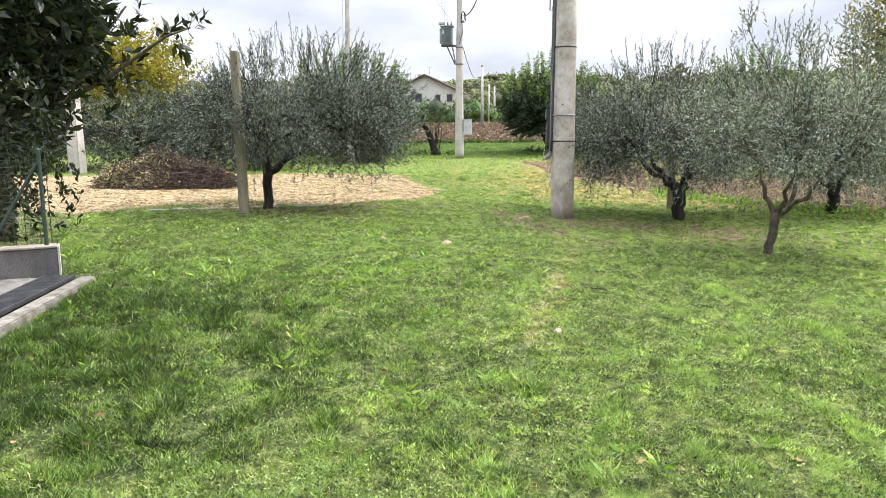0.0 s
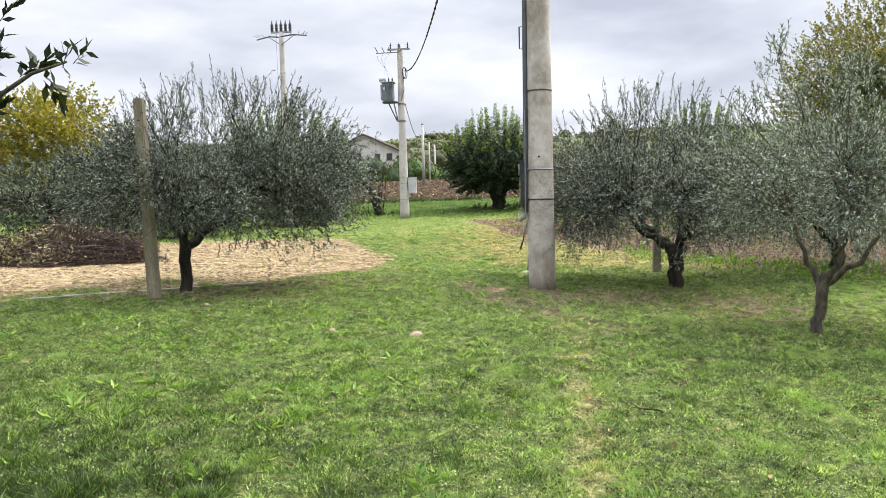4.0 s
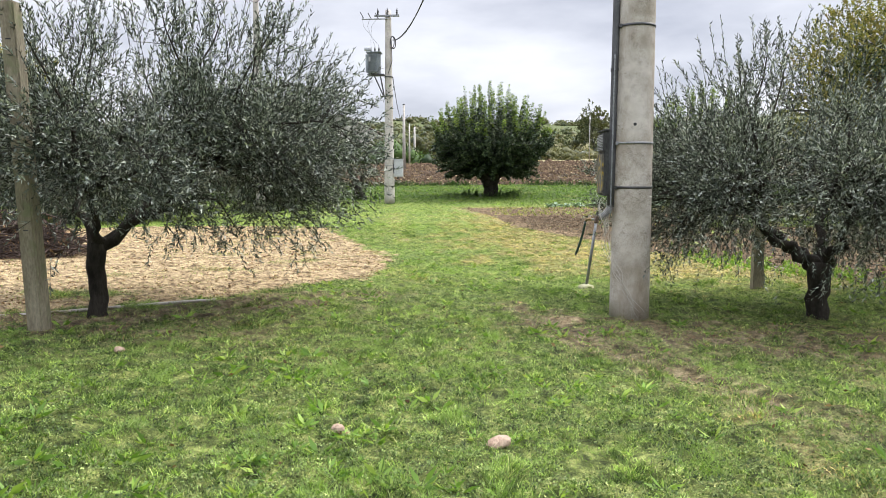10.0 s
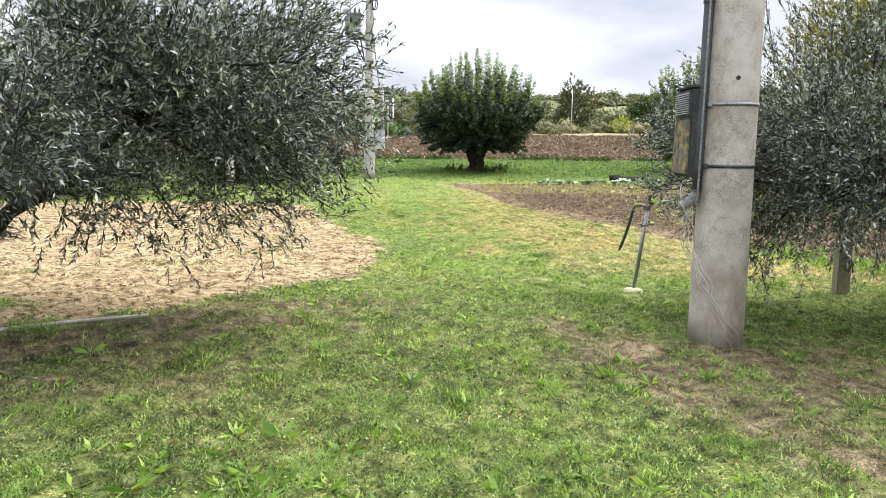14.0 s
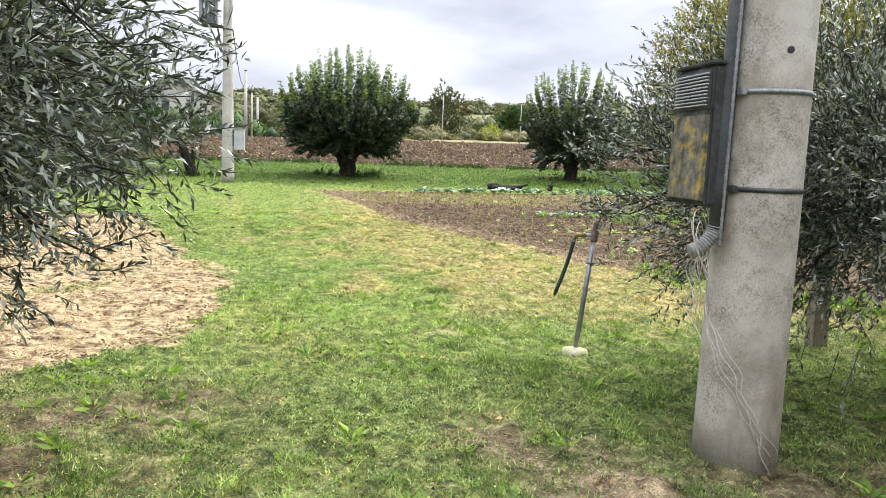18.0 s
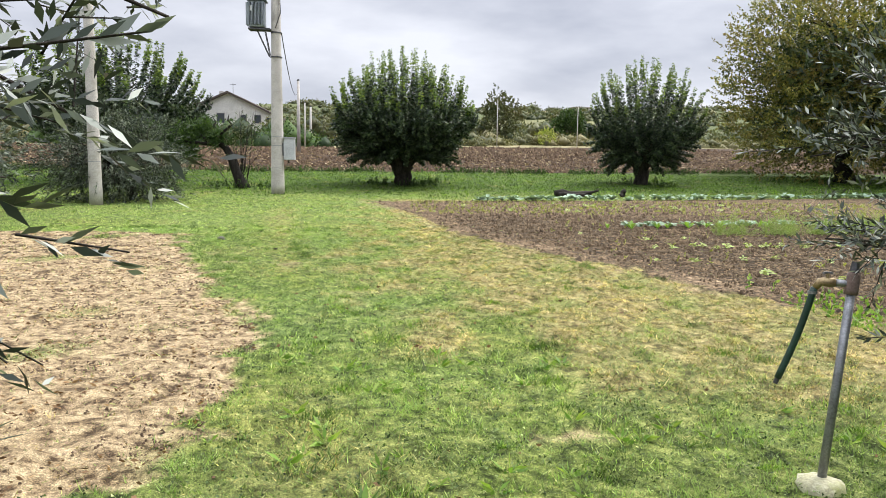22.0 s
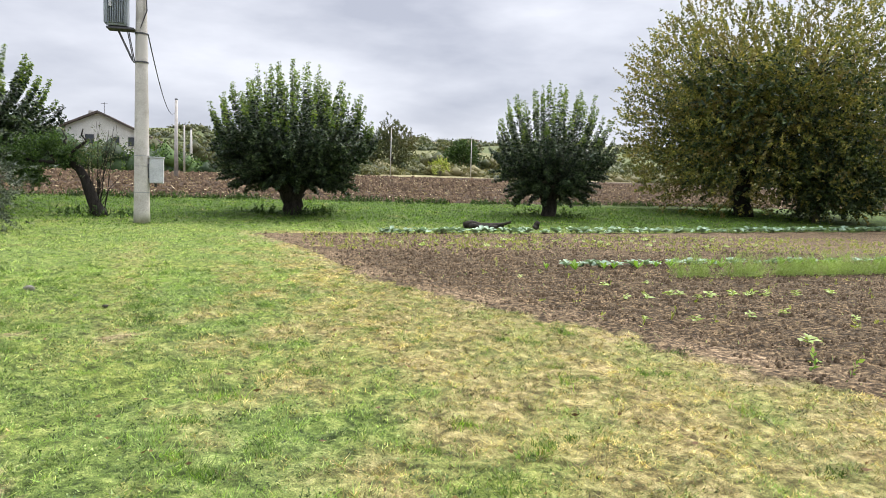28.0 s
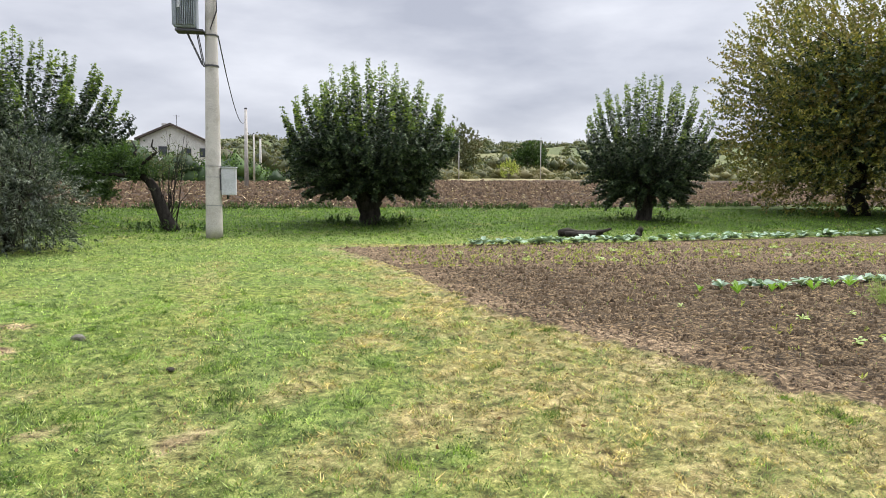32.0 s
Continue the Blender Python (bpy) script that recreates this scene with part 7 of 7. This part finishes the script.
def soil_pieces():
    r = rng_of(241)
    n = 105000
    y = 13 + 24 * r.uniform(0, 1, n) ** 1.15
    x = r.uniform(-1, 15, n)
    dens = np.clip(0.75 + 0.5 * wave_noise(x, y, 0.5, 251) + 0.3 * wave_noise(x, y, 2.4, 252), 0.1, 1)
    keep = inside(x, y, BED) & (r.uniform(size=n) < dens * np.clip(1.3 - (y - 17) / 24, 0.4, 1))
    x, y = x[keep], y[keep]
    size = r.uniform(0.007, 0.019, len(x)) * (1 + (r.uniform(size=len(x)) > 0.94) * 1.2) * (1 + 0.8 * np.clip((y - 20) / 20, 0, 1))
    dryer = r.uniform(size=len(x)) < np.clip(np.exp(-(edge_distance(x, y, BED_EDGE[:-2]) / 0.9) ** 2) * 0.7 + np.clip((y - 28.5) / 4, 0, 1) * 0.6, 0.06, 0.8)
    clods("soil_clods", x[~dryer], y[~dryer], size[~dryer], CLOD, "dark brown clods of dug garden soil", 242, 0.85)
    clods("dry_clods", x[dryer], y[dryer], size[dryer] * 0.8, CRUST_CLOD, "pale dried clods over the dug bed", 247, 0.6)
    # haze of tiny seedlings at the back of the bed, and stray sprouts
    n = 5200
    x, y = r.uniform(0.5, 22, n), 30.5 + r.uniform(0, 6.5, n)
    stripe = np.sin((y - 0.23 * x) * 2 * math.pi / 0.75) + 0.8 * wave_noise(x, y, 1.8, 253)
    k = inside(x, y, BED) & (stripe > 0.35)
    x, y = np.append(x[k], r.uniform(3, 12, 160)), np.append(y[k], r.uniform(17, 30, 160))
    k = inside(x, y, BED)
    x, y = x[k], y[k]
    p = np.stack([x, y, ground_z(x, y) + 0.01], 1)
    tagged(new("seedlings", mesh_of("seedlings", *twig_leaves(p, r.normal(size=p.shape) * 0.5 + np.array([0, 0, 1.0]), r.uniform(0.03, 0.12, len(x)), 6, 0.06, 0.018, r, 1.0), SEEDLING_LEAF)), "haze of yellow-green seedlings at the back of the bed", "seedlings", kind="stuff")
    n = 32000
    x, y = r.uniform(-45, 75, n), 50 + r.uniform(0, 1, n) ** 1.5 * 60
    keep = inside(x, y, FIELD) & (np.abs(x) < y * 0.75)
    x, y = x[keep], y[keep]
    clods("field_clods", x, y, r.uniform(0.05, 0.15, len(x)) * (1 + (y - 54) / 70) * (1 + (r.uniform(size=len(x)) > 0.93) * 0.8), FIELD_CLOD, "reddish clods of the ploughed field", 243, 0.6, 0.03)
    # rank weeds along the field's near edge and round the mulberries
    n = 2600
    x = r.uniform(-26, 34, n)
    y = np.interp(x, [-26, -13, 3, 10, 25, 34], [53.2, 53.9, 55.6, 55.6, 58.6, 60]) - np.abs(r.normal(size=n)) * 0.55
    k = wave_noise(x, y, 4.0, 254) + 0.5 * r.normal(size=n) > -0.1
    x, y = x[k], y[k]
    sx, sy = np.array([0.9, 1.2, -0.9, 1.9, 14.2, 12.9, 27.0, 25.5, 23.0, -6.2, -7.4]), np.array([44.6, 45.4, 45.6, 45.9, 47.0, 47.9, 51, 50.6, 50.5, 42.2, 42.3])
    w = r.integers(0, len(sx), 260)
    x, y = np.append(x, sx[w] + r.normal(size=260) * 0.5), np.append(y, sy[w] + r.normal(size=260) * 0.5)
    p = np.stack([x, y, ground_z(x, y)], 1)
    tagged(new("rank_weeds", mesh_of("rank_weeds", *twig_leaves(p, r.normal(size=p.shape) * 0.4 + np.array([0, 0, 1.0]), r.uniform(0.1, 0.42, len(x)), 12, 0.12, 0.04, r, 0.8), FRINGE_LEAF)), "dark rank weeds along the field's edge", "weeds", kind="stuff")
    n = 30000
    y = r.uniform(8, 25, n)
    x = -1.2 - r.uniform(0, 1, n) ** 1.3 * 12
    keep = inside(x, y, PATCH) & (wave_noise(x, y, 0.8, 245) + 0.8 * r.normal(size=n) > 0.1)
    x, y = x[keep], y[keep]
    clods("earth_crumbs", x, y, r.uniform(0.003, 0.011, len(x)), TAN_CLOD, "crumbs and chips on the bare tan earth", 244, 0.45, 0.004)
    n = 60000
    y = r.uniform(8, 25, n)
    x = -1.2 - r.uniform(0, 1, n) ** 1.6 * 11
    k = inside(x, y, PATCH) & (wave_noise(x, y, 0.9, 248) + 0.6 * wave_noise(x, y, 0.28, 250) + 0.3 * r.normal(size=n) > 0.45)
    clods("earth_clods", x[k], y[k], r.uniform(0.003, 0.011, k.sum()) * (1 + np.clip((y[k] - 14) / 12, 0, 1)), DARK_CLOD, "dark brown crumbs scattered on the bare tan earth", 249, 0.5, 0.004)
    # withered leaves and chips of prunings
    n = 55000
    y = r.uniform(8, 25, n)
    x = -1.2 - r.uniform(0, 1, n) ** 1.2 * 12
    keep = inside(x, y, PATCH) & (wave_noise(x, y, 0.9, 246) + 0.5 * r.normal(size=n) > 0.25)
    x, y = x[keep], y[keep]
    p = np.stack([x, y, ground_z(x, y) + 0.015], 1)
    L = r.uniform(0.015, 0.05, len(x))
    tagged(new("leaf_litter", mesh_of("leaf_litter", *blades(p, r.normal(size=p.shape) * np.array([1, 1, 0.25]), L, L * 0.35, r), DRY_LEAF)), "brown leaf litter on the bare earth", "leaf litter", kind="stuff")
    # pale stubble turned up with the plough
    n = 9000
    x, y = r.uniform(-45, 75, n), 52 + r.uniform(0, 1, n) ** 1.4 * 50
    k = inside(x, y, FIELD)
    p = np.stack([x[k], y[k], ground_z(x[k], y[k]) + 0.12], 1)
    L = r.uniform(0.12, 0.42, k.sum())
    tagged(new("stubble", mesh_of("stubble", *blades(p, r.normal(size=p.shape) * np.array([1, 1, 0.35]), L, 0.08, r), STUBBLE)), "pale stubble lying on the ploughed field", "stubble", kind="stuff")
    # brown bits on the trodden soil and the wheel tracks
    n = 130000
    x, y = r.uniform(-5.5, 6.5, n), r.uniform(6.5, 12.5, n)
    tan, bed, field, dry, soil = masks(x, y)
    k = (r.uniform(size=n) < soil * 0.8) & (np.hypot(x - P1X, y - P1Y) > 0.26)
    lay("soil_litter", x[k], y[k], DRY_LEAF, "brown bits of dry grass and leaf on trodden soil", r, 0.9)
    n = 1100
    x, y = r.normal(size=n) * 3.2 + 0.8, r.uniform(-1.2, 24, n)
    k = ~on_paving(x, y) & (np.hypot(x - P1X, y - P1Y) > 0.3)
    x, y = x[k], y[k]
    p = np.stack([x, y, ground_z(x, y) + 0.03], 1)
    L = r.uniform(0.015, 0.055, len(x))
    tagged(new("fallen_leaves", mesh_of("fallen_leaves", *blades(p, r.normal(size=p.shape) * np.array([1, 1, 0.2]), L, L * 0.5, r), DRY_LEAF)), "scattered dry brown leaves on the lawn", "leaves", kind="stuff")


grass()
tufts()
clover()
weeds()
soil_pieces()
